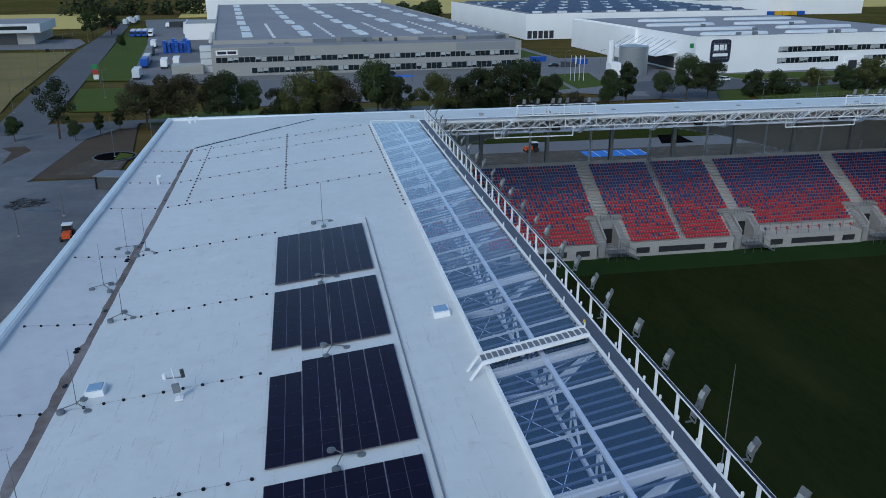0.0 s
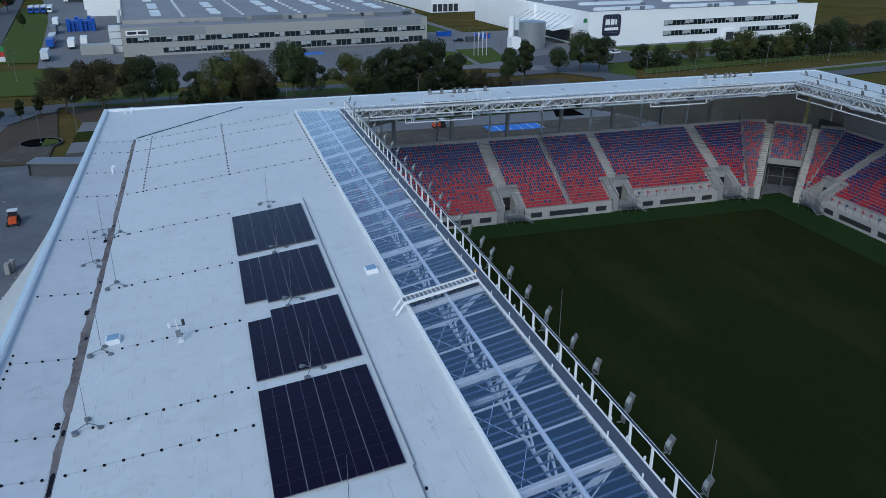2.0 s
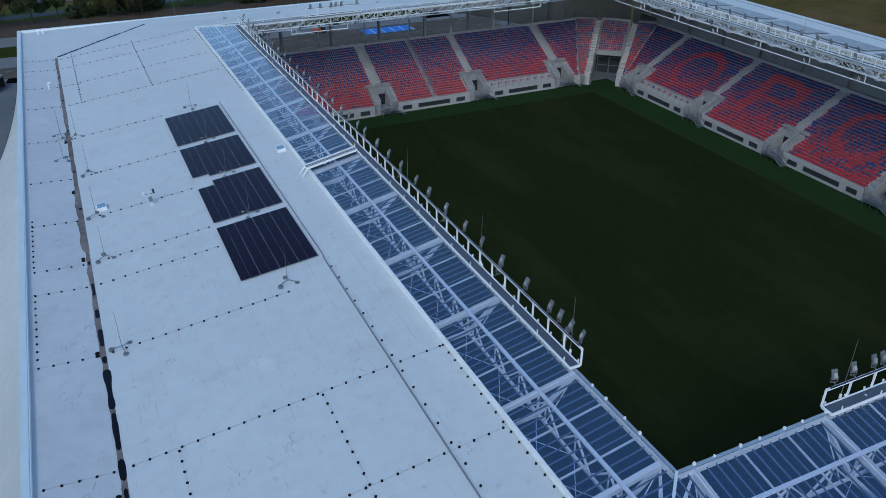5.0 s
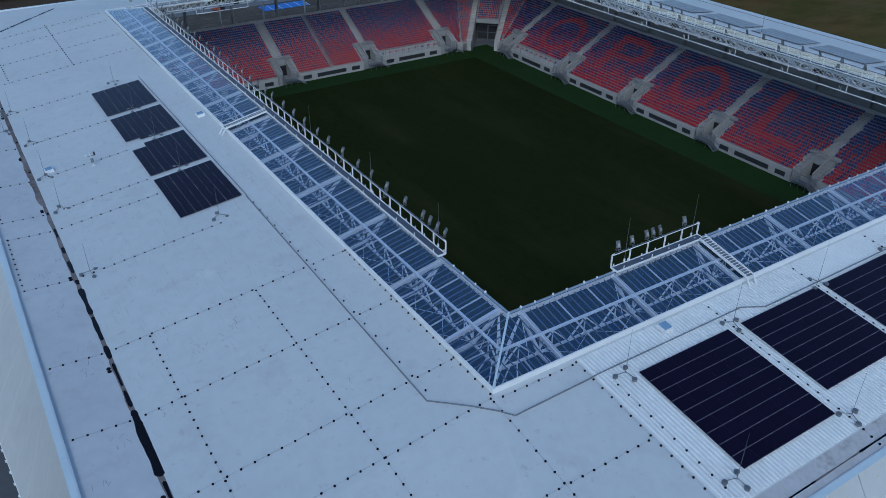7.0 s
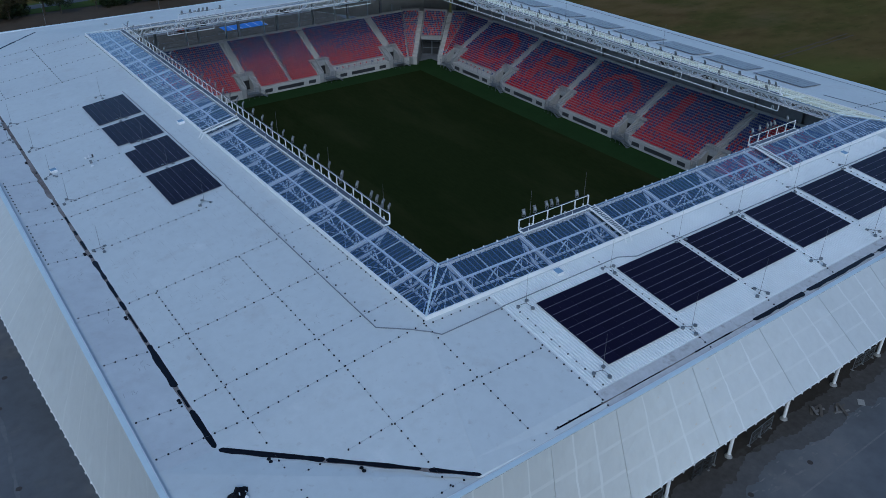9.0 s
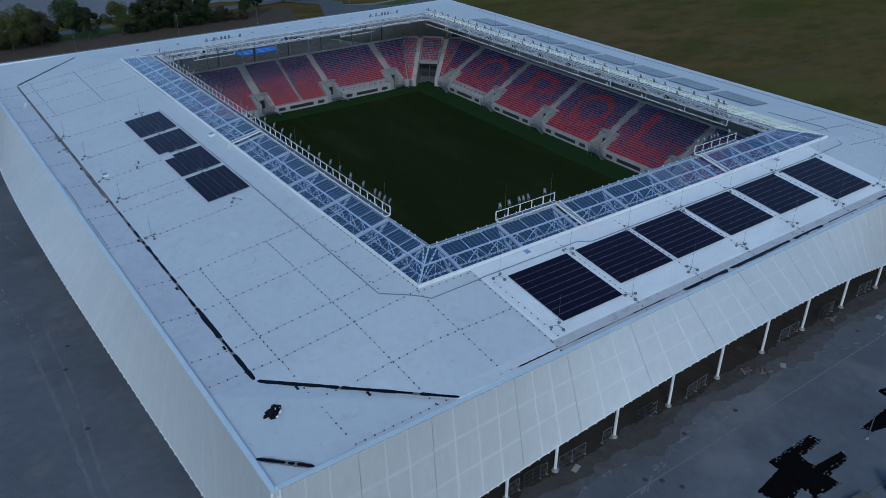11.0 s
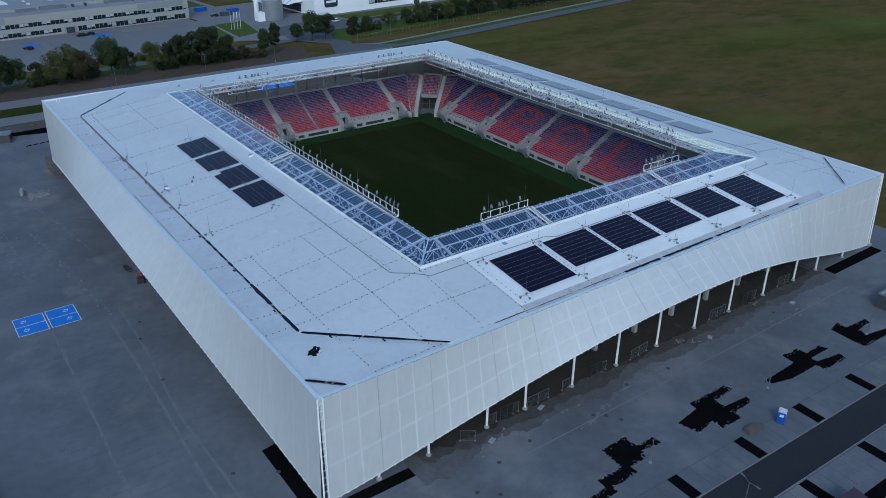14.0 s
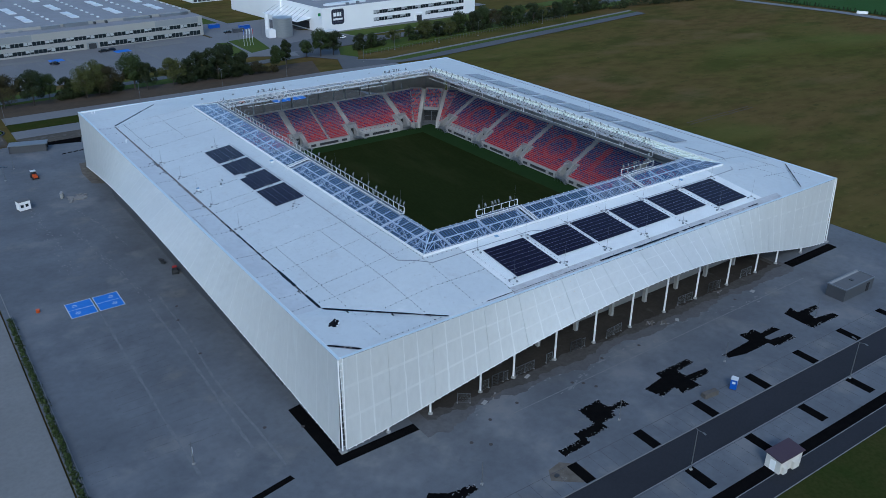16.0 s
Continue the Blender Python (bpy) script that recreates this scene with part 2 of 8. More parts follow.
M_CARBLACK = material("dark_car_paint", (0.012, 0.013, 0.016), 0.25)
M_WATER = material("standing_water", (0.005, 0.005, 0.009), 0.2, vary=0.3, scale=1.5, spec=0.2)
M_STAIN = material("silt_stain", (0.12, 0.095, 0.085), 0.8, vary=0.9, scale=0.45, tint=(0.27, 0.245, 0.235), fine=0.3, fine_scale=4.0)
M_FRINGE = material("dried_silt", (0.50, 0.515, 0.525), 0.7, vary=1.0, scale=0.9, tint=(0.575, 0.605, 0.61), fine=0.15, fine_scale=3.0)
# brown earth tones, darkened in steps with the shade under the arch
M_EARTHSHADE1 = material("shaded_earth_outer", (0.120, 0.122, 0.128), 0.9, vary=0.9, scale=0.25, tint=(0.092, 0.090, 0.090), fine=0.4, fine_scale=1.2, spec=0.15, dirt=[((0.17, 0.168, 0.165), 0.5, 0.60, 0.5)])
M_EARTHSHADE2 = material("shaded_earth_middle", (0.088, 0.083, 0.080), 0.9, vary=0.9, scale=0.3, tint=(0.066, 0.061, 0.056), fine=0.4, fine_scale=1.2, spec=0.1, dirt=[((0.15, 0.145, 0.138), 0.5, 0.60, 0.5)])
M_CHANNEL = material("pale_worn_paving", (0.172, 0.178, 0.188), 0.85, vary=1.0, scale=0.5, tint=(0.128, 0.136, 0.150), fine=0.25, fine_scale=1.5, spec=0.2)
M_CREASE = material("membrane_crease", (0.41, 0.43, 0.45), 0.7, vary=0.9, scale=0.5, tint=(0.55, 0.575, 0.585), island=0.5)
M_MAROON = material("maroon_roof_sheet", (0.055, 0.030, 0.040), 0.5, vary=0.2, scale=1.0)
M_CREAM = material("cream_render", (0.62, 0.60, 0.55), 0.7, vary=0.2, scale=0.6)
M_SHED = material("grey_container_paint", (0.062, 0.066, 0.074), 0.5, vary=0.2, scale=0.5)
M_SHEDROOF = material("shed_roof", (0.11, 0.11, 0.115), 0.7, vary=0.4, scale=0.4)
M_PALLET = material("weathered_wood", (0.11, 0.098, 0.085), 0.8, vary=0.5, scale=2.0)
M_STRIP = material("silted_membrane", (0.50, 0.51, 0.53), 0.7, vary=0.6, scale=0.5, tint=(0.40, 0.39, 0.38), fine=0.3, fine_scale=2.5, dirt=[((0.20, 0.18, 0.16), 0.7, 0.56, 0.6)])
M_STEP = material("pale_concrete_step", (0.46, 0.45, 0.42), 0.85, vary=0.4, scale=0.5, tint=(0.34, 0.33, 0.31), fine=0.3, fine_scale=3.0)
M_BAR = material("white_glazing_bar", (0.62, 0.66, 0.72), 0.45, vary=0.15, scale=0.8)
M_EDGE = material("blue_grey_profile", (0.27, 0.34, 0.43), 0.45, vary=0.2, scale=0.8)
M_MULLION = material("glazing_bar", (0.11, 0.145, 0.205), 0.5, vary=0.2, scale=1.0)
M_VERGE = material("rough_verge", (0.030, 0.042, 0.011), 0.95, vary=0.7, scale=0.15, tint=(0.055, 0.050, 0.018), fine=0.5, fine_scale=1.5, spec=0.0)
M_SAND = material("sandy_soil", (0.150, 0.132, 0.110), 0.95, vary=0.9, scale=0.6, tint=(0.085, 0.075, 0.062), dirt=[((0.24, 0.23, 0.215), 0.9, 0.60, 0.6)], bump=0.5, bump_scale=4.0, spec=0.1)
M_DUST = material("dust_trail", (0.205, 0.206, 0.21), 0.9, vary=1.0, scale=0.9, tint=(0.145, 0.152, 0.165), spec=0.1)
M_LINING = material("facade_lining", (0.60, 0.56, 0.50), 0.8, vary=0.5, scale=0.3, tint=(0.46, 0.42, 0.37))
M_LID = material("hatch_lid", (0.24, 0.37, 0.52), 0.2, vary=0.2, scale=2.0)
M_ROADGREY = material("grey_asphalt", (0.11, 0.114, 0.122), 0.85, vary=0.4, scale=0.05, fine=0.3, fine_scale=1.0, spec=0.2)
M_EARTH = material("trodden_earth", (0.105, 0.092, 0.075), 0.95, vary=0.7, scale=0.12, tint=(0.065, 0.060, 0.052), fine=0.4, fine_scale=1.0, spec=0.1, dirt=[((0.17, 0.16, 0.145), 0.3, 0.55, 0.6), ((0.045, 0.042, 0.038), 0.5, 0.56, 0.6)])
# innermost step: brown earth with the deepest arch shade in its colour
M_EARTHSHADE3 = material("shaded_earth_inner", (0.052, 0.046, 0.039), 0.95, vary=0.7, scale=0.3, tint=(0.034, 0.031, 0.028), fine=0.4, fine_scale=1.5, spec=0.05, dirt=[((0.10, 0.095, 0.088), 0.35, 0.58, 0.5)])
M_WALKWAY = material("walkway_grating", (0.085, 0.10, 0.135), 0.55, metal=0.2, vary=0.3, scale=1.5)
M_CABLE = material("cable_tray", (0.20, 0.22, 0.25), 0.5)


# ---- building helpers ----
class Shape:
    """Collects boxes, bars and sheets into one mesh."""

    def __init__(self):
        self.v, self.f = [], []

    def poly(self, pts):
        n = len(self.v)
        self.v += [tuple(p) for p in pts]
        self.f.append(tuple(range(n, n + len(pts))))
        return self

    def prism(self, pts, down):
        """A flat piece: the outline pts, anticlockwise from above, with the thickness vector down."""
        n, k = len(self.v), len(pts)
        d = Vector(down)
        self.v += [tuple(p) for p in pts] + [tuple(Vector(p) + d) for p in pts]
        self.f.append(tuple(range(n, n + k)))
        self.f.append(tuple(range(n + 2 * k - 1, n + k - 1, -1)))
        self.f += [(n + i, n + k + i, n + k + (i + 1) % k, n + (i + 1) % k) for i in range(k)]
        return self

    def box(self, x0, y0, z0, x1, y1, z1, m=None):
        p = [Vector((x, y, z)) for z in (z0, z1) for x, y in ((x0, y0), (x1, y0), (x1, y1), (x0, y1))]
        if m is not None:
            p = [m @ q for q in p]
        n = len(self.v)
        self.v += [tuple(q) for q in p]
        self.f += [tuple(n + i for i in q) for q in ((3, 2, 1, 0), (4, 5, 6, 7), (0, 1, 5, 4), (1, 2, 6, 5), (2, 3, 7, 6), (3, 0, 4, 7))]
        return self

    def bar(self, a, b, w, h=None, up=(0, 0, 1)):
        """A straight bar of w by h from a to b."""
        a, b = Vector(a), Vector(b)
        h = h or w
        d = (b - a).normalized()
        s = d.cross(Vector(up))
        s = s.normalized() if s.length > 1e-5 else Vector((1, 0, 0))
        u = s.cross(d)
        n = len(self.v)
        for q in (a, b):
            self.v += [tuple(q + s * (i * w / 2) + u * (j * h / 2)) for i, j in ((-1, -1), (1, -1), (1, 1), (-1, 1))]
        self.f += [tuple(n + i for i in q) for q in ((0, 1, 2, 3), (7, 6, 5, 4), (0, 4, 5, 1), (1, 5, 6, 2), (2, 6, 7, 3), (3, 7, 4, 0))]
        return self

    def tube(self, a, b, r, n=8, r2=None):
        a, b = Vector(a), Vector(b)
        d = (b - a).normalized()
        s = d.orthogonal().normalized()
        u = d.cross(s)
        k = len(self.v)
        for q, rr in ((a, r), (b, r if r2 is None else r2)):
            self.v += [tuple(q + (s * math.cos(2 * math.pi * i / n) + u * math.sin(2 * math.pi * i / n)) * rr) for i in range(n)]
        self.f += [(k + i, k + (i + 1) % n, k + n + (i + 1) % n, k + n + i) for i in range(n)]
        self.f += [tuple(range(k + n - 1, k - 1, -1)), tuple(range(k + n, k + 2 * n))]
        return self

    def mesh(self, name, mat):
        me = bpy.data.meshes.new(name)
        me.from_pydata(self.v, [], self.f)
        me.materials.append(mat)
        me.validate()
        me.update()
        return me


def part(name, shape, mat, parent=None, label="", m=None):
    """One mesh object under a thing or a part."""
    ob = new(name, shape.mesh(name, mat) if isinstance(shape, Shape) else shape)
    if parent is not None:
        ob.parent = parent
    if m is not None:
        ob.matrix_basis = m
    if label:
        ob["label"] = label
    return ob


def thing(name, label, category, group="", kind="", m=None):
    ob = new(name)
    ob.empty_display_size = 0.2
    if m is not None:
        ob.matrix_basis = m
    return tagged(ob, label, category, group, kind)


def setting(name, shape, mat, label="", category=""):
    return tagged(part(name, shape, mat), label, category, kind="structure")


def flat(name, pts, z, mat, label="", category="", thick=0.25):
    """A paved or planted area of the ground, its top at z."""
    global LAYER
    LAYER += 0.004
    return setting(name, Shape().prism([(x, y, z + (LAYER if z > -0.3 else 0.0)) for x, y in pts], (0, 0, -thick)), mat, label, category)


LAYER = 0.0


def rect(x0, y0, x1, y1):
    return [(x0, y0), (x1, y0), (x1, y1), (x0, y1)]


# ---- stadium: main lines ----
LX, LY, TOP = 140.4, 166.3, 17.5            # outer size and height of the parapet
GX0, GX1, GY0, GY1 = 28.75, 119.6, 18.55, 144.9   # outer edge of the glass band
IX0, IX1, IY0, IY1 = 34.5, 112.0, 24.45, 138.2   # inner edge of the glass band
ZG0, ZG1 = 20.05, 21.25                       # heights of those edges
BAY = 10.43                                 # spacing of the rafters
PIT = (32.5, 22.5, 115.0, 141.0)            # foot of the stands round the pitch


def roof_z(x, y):
    """Height of the membrane roof."""
    if x < GX0 and 16.7 < y < 148:
        return 16.8 + (x - 5.7) * 0.1225 if x > 5.7 else 16.8 + (5.7 - x) * 0.05
    if y < GY0 and x > 22:
        return 19.65 - (GY0 - y) * 0.116 if y > 2.3 else 17.35 + (y - 0.5) * 0.227
    if y > GY1 and x > 22:
        return 19.65 - (y - GY1) * 0.105
    return 19.65 - (x - GX1) * 0.1


# ---- ground ----
flat("ground", rect(-1500, -600, 2200, 2600), -0.30, M_FIELD, "wide meadow of dry and green grass round the stadium", "ground", 1.0)
flat("pavement", [(-38.5, -27.6), (141, -32.2), (153, -10), (153, 40), (146, 60), (146, 168), (146, 199), (-33, 200.5), (-58, 206), (-58, 112), (-38.5, 112)], -0.008, M_APRON, "grey paved apron round the stadium", "pavement")
flat("pitch", rect(PIT[0] - 1, PIT[1] - 1, PIT[2] + 1, PIT[3] + 1), 0.05, M_BORDER, "green artificial turf border of the pitch", "pitch", 0.04)
flat("turf", rect(39.5, 28.5, 107.8, 135.2), 0.07, M_PITCH, "dark mown turf of the football pitch", "pitch", 0.015)

# ---- roof ----
def roof_piece(name, pts, label, mat=M_ROOF):
    return setting(name, Shape().prism(pts, (0, 0, -0.35)), mat, label, "roof")


ZR = 19.62
P1, P2, P3 = (GX0, GY0, ZR), (5.7, 16.7, 16.8), (21.9, 0.7, 17.55)
Q1, Q2, Q3 = (GX0, GY1, ZR), (5.7, 147.0, 16.8), (22.0, 162.0, 17.46)
R1, S1 = (GX1, GY0, 19.65), (GX1, GY1, 19.65)
ZS = roof_z(60, 2.31)
PALE = "pale grey membrane roof"
rw = roof_piece("roof_west", [P2, P1, Q1, Q2], PALE + " of the long stand")
rc = random.Random(64)
s = Shape()
lean = math.degrees(math.atan(0.1225))
for k in range(1300):
    x = 7.4 + rc.randrange(11) * 1.98 + rc.gauss(0, 0.02) if rc.random() < 0.35 else rc.uniform(6.3, 28.2)
    y = rc.triangular(28.0, 118.0, 52.0)
    L, w = 0.10 + 0.8 * rc.random() ** 2, rc.uniform(0.004, 0.010)
    s.box(-w, -L, -0.002, w, L, 0.004, pose(x, y, roof_z(x, y), 0, -lean, rc.gauss(0, 2.5)))
tagged(part("crease", s, M_CREASE, rw, "short dark creases and streaks along the membrane"), kind="stuff")
roof_piece("roof_west_edge", [(0.5, 16.7, 17.06), P2, Q2, (0.5, 147.0, 17.06)], PALE + " strip behind the parapet", M_ROOFSHADEDIRT)
roof_piece("roof_corner_southwest", [P2, P3, P1], PALE + " facet at the corner")
roof_piece("roof_corner_southwest_edge", [(0.5, 0.5, 17.1), (21.9, 0.5, 17.35), P3, P2, (0.5, 16.7, 17.06)], PALE + " triangle at the corner")
roof_piece("roof_corner_northwest", [Q2, Q1, Q3], PALE + " facet at the corner")
roof_piece("roof_corner_northwest_edge", [(0.5, 147.0, 17.06), Q2, Q3, (22.0, 165.8, 17.42), (0.5, 165.8, 17.1)], PALE + " triangle at the corner")
roof_piece("roof_south", [(22.51, 2.3, ZS), (118.5, 2.3, ZS), R1, P1], PALE + " of the end stand")
roof_piece("roof_south_edge", [(21.9, 0.5, 17.35), (36.5, 0.5, 17.35), (36.5, 2.3, ZS), (22.51, 2.3, ZS), P3], PALE + " strip behind the parapet")
roof_piece("roof_south_edge_long", [(36.5, 0.5, 17.35), (118.5, 0.5, 17.35), (118.5, 2.3, ZS), (36.5, 2.3, ZS)], "silted grey membrane strip behind the parapet", M_STRIP)
roof_piece("roof_north", [Q1, S1, (118.5, 165.8, 17.42), (22.0, 165.8, 17.42), Q3], PALE + " of the far end stand")
roof_piece("roof_corner_southeast", [(118.5, 2.3, ZS), (118.5, 0.5, 17.35), (139.9, 0.5, 17.35), (139.9, 17.5, 17.57), R1], PALE + " facet at the corner")
roof_piece("roof_corner_northeast", [S1, (139.9, 147.0, 17.57), (139.9, 165.8, 17.35), (118.5, 165.8, 17.42)], PALE + " facet at the corner")
roof_piece("roof_east", [R1, (139.9, 17.5, 17.57), (139.9, 147.0, 17.57), S1], PALE + " of the lettered stand")

# parapet with pale blue coping
for nm, a, b in (("west", (0, 0), (0.5, LY)), ("east", (LX - 0.5, 0), (LX, LY)), ("south", (0.5, 0), (LX - 0.5, 0.5)), ("north", (0.5, LY - 0.5), (LX - 0.5, LY))):
    s = Shape().box(a[0], a[1], 16.2, b[0], b[1], TOP - 0.06)
    par = setting("parapet_" + nm, s, M_STEEL, "white parapet round the stadium roof", "parapet")
    s = Shape()
    o = 0.1
    ax, ay, bx, by = a[0] - (o if a[0] < 1 else -0.1), a[1] - (o if a[1] < 1 else -0.1), b[0] + (o if b[0] > 139 and nm == "east" else -0.1), b[1] + (o if b[1] > 165 and nm in ("north", "west", "east") else -0.1)
    if nm in ("south", "north"):
        ax, bx = a[0] + 0.1, b[0] - 0.1
    n = int(max(bx - ax, by - ay) // 3.1)
    for i in range(n):
        if bx - ax > by - ay:
            c0, c1 = ax + (bx - ax) * i / n + 0.01, ax + (bx - ax) * (i + 1) / n - 0.01
            s.box(c0, ay, TOP - 0.06, c1, by, TOP)
        else:
            c0, c1 = ay + (by - ay) * i / n + 0.01, ay + (by - ay) * (i + 1) / n - 0.01
            s.box(ax, c0, TOP - 0.06, bx, c1, TOP)
    part("coping", s, M_COPING, par, "pale blue sheet-metal coping")
    lo = Shape()
    for i in range(3 * n):
        f0, f1 = i / (3 * n), (i + 0.8) / (3 * n)
        if bx - ax > by - ay:
            y = ay + 0.06 if nm == "south" else by - 0.06
            lo.box(ax + (bx - ax) * f0, y - 0.02, TOP - 0.15, ax + (bx - ax) * f1, y + 0.02, TOP - 0.065)
        else:
            x = ax + 0.06 if nm == "west" else bx - 0.06
            lo.box(x - 0.02, ay + (by - ay) * f0, TOP - 0.15, x + 0.02, ay + (by - ay) * f1, TOP - 0.065)
    tagged(part("clip", lo, M_SHED, par, "row of dark clips under the coping"), kind="stuff")

# ---- facade: flared panels with an arched lower edge ----
def skirt(u, length, out, rise, p, q):
    """Lower edge of the facade at u: how far it flares out and how high it hangs."""
    k = max(0.0, math.sin(math.pi * min(max(u / length, 0.0), 1.0)))
    return 0.6 + out * k ** p, 0.12 + rise * k ** q


def facade(name, length, form, place, joints, gap, ribs):
    """One side of the mesh facade: flared panels between the joints, posts and rails showing through as pale ribs, brackets along the lower edge."""
    wall = thing(name, "white mesh facade of the stadium flaring out over an arched lower edge", "facade", kind="structure", m=place)
    high = TOP - 0.14
    rng = random.Random(len(name) * 7)

    def at(u, k, out=0.0):
        """k: 0 at the top, 1 at the lower edge."""
        o, z = skirt(u, length, *form)
        return Vector((u, -0.04 - o * k - out, high + (z - high) * k))

    teeth = Shape()
    cuts = [0.12] + joints + [length - 0.12]
    rows = [j / 4 for j in range(5)]
    for p, q in zip(cuts, cuts[1:]):
        u0, u1 = p + gap, q - gap
        nc = max(3, round((u1 - u0) / 3.1))
        cols = [u0 + (u1 - u0) * j / nc for j in range(nc + 1)]
        s, lin = Shape(), Shape()
        for a, b in zip(cols, cols[1:]):
            for k0, k1 in zip(rows, rows[1:]):
                s.poly([at(a, k1), at(b, k1), at(b, k0), at(a, k0)])
                lin.poly([at(a, k0, -0.1), at(b, k0, -0.1), at(b, k1, -0.1), at(a, k1, -0.1)])
        for a in (cols[0], cols[-1]):
            s.poly([at(a, 0), at(a, 0, -0.1), at(a, 1, -0.1), at(a, 1)])
        pan = part("panel", s, M_FACADE, wall)
        part("lining", lin, M_LINING, pan, "brown inner lining")
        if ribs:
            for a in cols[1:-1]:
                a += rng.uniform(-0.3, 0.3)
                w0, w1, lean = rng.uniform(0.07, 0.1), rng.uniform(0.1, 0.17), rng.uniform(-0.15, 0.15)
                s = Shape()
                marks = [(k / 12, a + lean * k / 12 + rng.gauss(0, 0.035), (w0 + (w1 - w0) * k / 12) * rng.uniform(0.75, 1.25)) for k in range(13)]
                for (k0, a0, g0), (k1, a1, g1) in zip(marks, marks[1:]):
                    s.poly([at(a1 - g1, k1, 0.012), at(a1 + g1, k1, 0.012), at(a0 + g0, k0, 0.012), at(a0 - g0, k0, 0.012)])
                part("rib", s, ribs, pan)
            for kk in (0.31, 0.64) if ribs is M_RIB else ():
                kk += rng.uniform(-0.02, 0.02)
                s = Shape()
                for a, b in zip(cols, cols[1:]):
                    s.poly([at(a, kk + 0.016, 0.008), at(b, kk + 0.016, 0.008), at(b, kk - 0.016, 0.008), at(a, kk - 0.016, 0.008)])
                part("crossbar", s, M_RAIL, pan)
        nt = max(3, round((u1 - u0) / 1.3))
        for j in range(nt):
            u = u0 + (u1 - u0) * (j + 0.5) / nt
            x, y, z = at(u, 1)
            teeth.box(x - 0.06, y - 0.14, z - 0.2, x + 0.06, y + 0.35, z + 0.04)
        s = Shape()
        for a, b in zip(cols, cols[1:]):
            s.bar(at(a, 1) + Vector((0, 0.05, -0.04)), at(b, 1) + Vector((0, 0.05, -0.04)), 0.18, 0.12)
        part("edge_profile", s, M_STEEL, wall)
    tagged(part("brackets", teeth, M_STEEL, wall, "row of small white brackets under the facade"), kind="stuff")
    return wall


SHORT, LONG = (5.5, 13.0, 2.0, 1.5), (5.2, 12.6, 1.2, 1.15)
COLUMNS = (8.3, 17.0, 28.1, 36.0, 46.5, 57.2, 67.8, 78.5, 89.0, 100.2, 111.0, 119.3, 129.8)
JOINTS = [x + 0.7 for x in COLUMNS]
BAYS = [LY * i / 16 for i in range(1, 16)]
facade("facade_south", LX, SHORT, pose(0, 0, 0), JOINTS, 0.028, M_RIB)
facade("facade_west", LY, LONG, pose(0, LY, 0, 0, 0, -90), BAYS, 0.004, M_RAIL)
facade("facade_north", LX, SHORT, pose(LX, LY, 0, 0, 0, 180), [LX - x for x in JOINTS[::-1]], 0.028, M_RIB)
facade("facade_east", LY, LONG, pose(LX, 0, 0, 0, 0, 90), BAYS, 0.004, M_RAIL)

# open corner post of lattice where two facades meet
for x, y, sx, sy in ((0, 0, 1, 1), (LX, 0, -1, 1)):
    post = thing("corner_post", "white steel lattice post at the facade corner", "post", "corner posts")
    lx, ly = x - sx * 0.5, y - sy * 0.75
    part("chord", Shape().bar((lx - sx * 0.05, ly - sy * 0.05, 0), (x - sx * 0.06, y - sy * 0.06, 17.4), 0.22), M_STEEL, post)
    part("chord", Shape().bar((lx + sx * 0.72, ly, 0), (x + sx * 0.72, y - 0.1 * sy, 17.4), 0.16), M_STEEL, post)
    part("footing", Shape().box(lx - 0.5, ly - 0.5, 0, lx + 0.6, ly + 0.6, 0.35), M_CONC, post, "square concrete footing")
    for k in range(14):
        z = 1 + k * 1.2
        f = 1 - z / 17.4
        part("rung", Shape().bar((x - sx * 0.5 * f, y - sy * 0.75 * f - sy * 0.05, z), (x - sx * 0.5 * f + sx * 0.72, y - sy * 0.75 * f, z), 0.08), M_STEEL, post)

# columns below the arches
FOOT = Shape().tube((0, 0, 0), (0, 0, 0.22), 0.46, 12, 0.42).tube((0, 0, 0.2), (0, 0, 0.42), 0.32, 12, 0.24).mesh("footing", M_CONC)
for x in COLUMNS:
    for y in (-0.65, LY + 0.65):
        o, z = skirt(x, LX, *SHORT)
        top = TOP - 0.3 + (z - TOP) * min(1.0, 1.0 / o)
        c = thing("facade_column", "white round steel column on a concrete footing under the facade", "column", "facade columns", m=pose(x, y, 0))
        part("shaft", Shape().tube((0, 0, 0.4), (0, 0, top), 0.2, 12), M_STEEL, c)
        part("footing", FOOT, None, c, "round concrete footing")
for i in range(15):
    for x in (2.6, LX - 2.6):
        y = 10.3 + i * BAY
        o, z = skirt(y, LY, *LONG)
        top = 16.4
        c = thing("facade_column", "white round steel column on a concrete footing under the facade", "column", "facade columns", m=pose(x, y, 0))
        part("shaft", Shape().tube((0, 0, 0.4), (0, 0, top), 0.2, 12), M_STEEL, c)
        part("footing", FOOT, None, c, "round concrete footing")

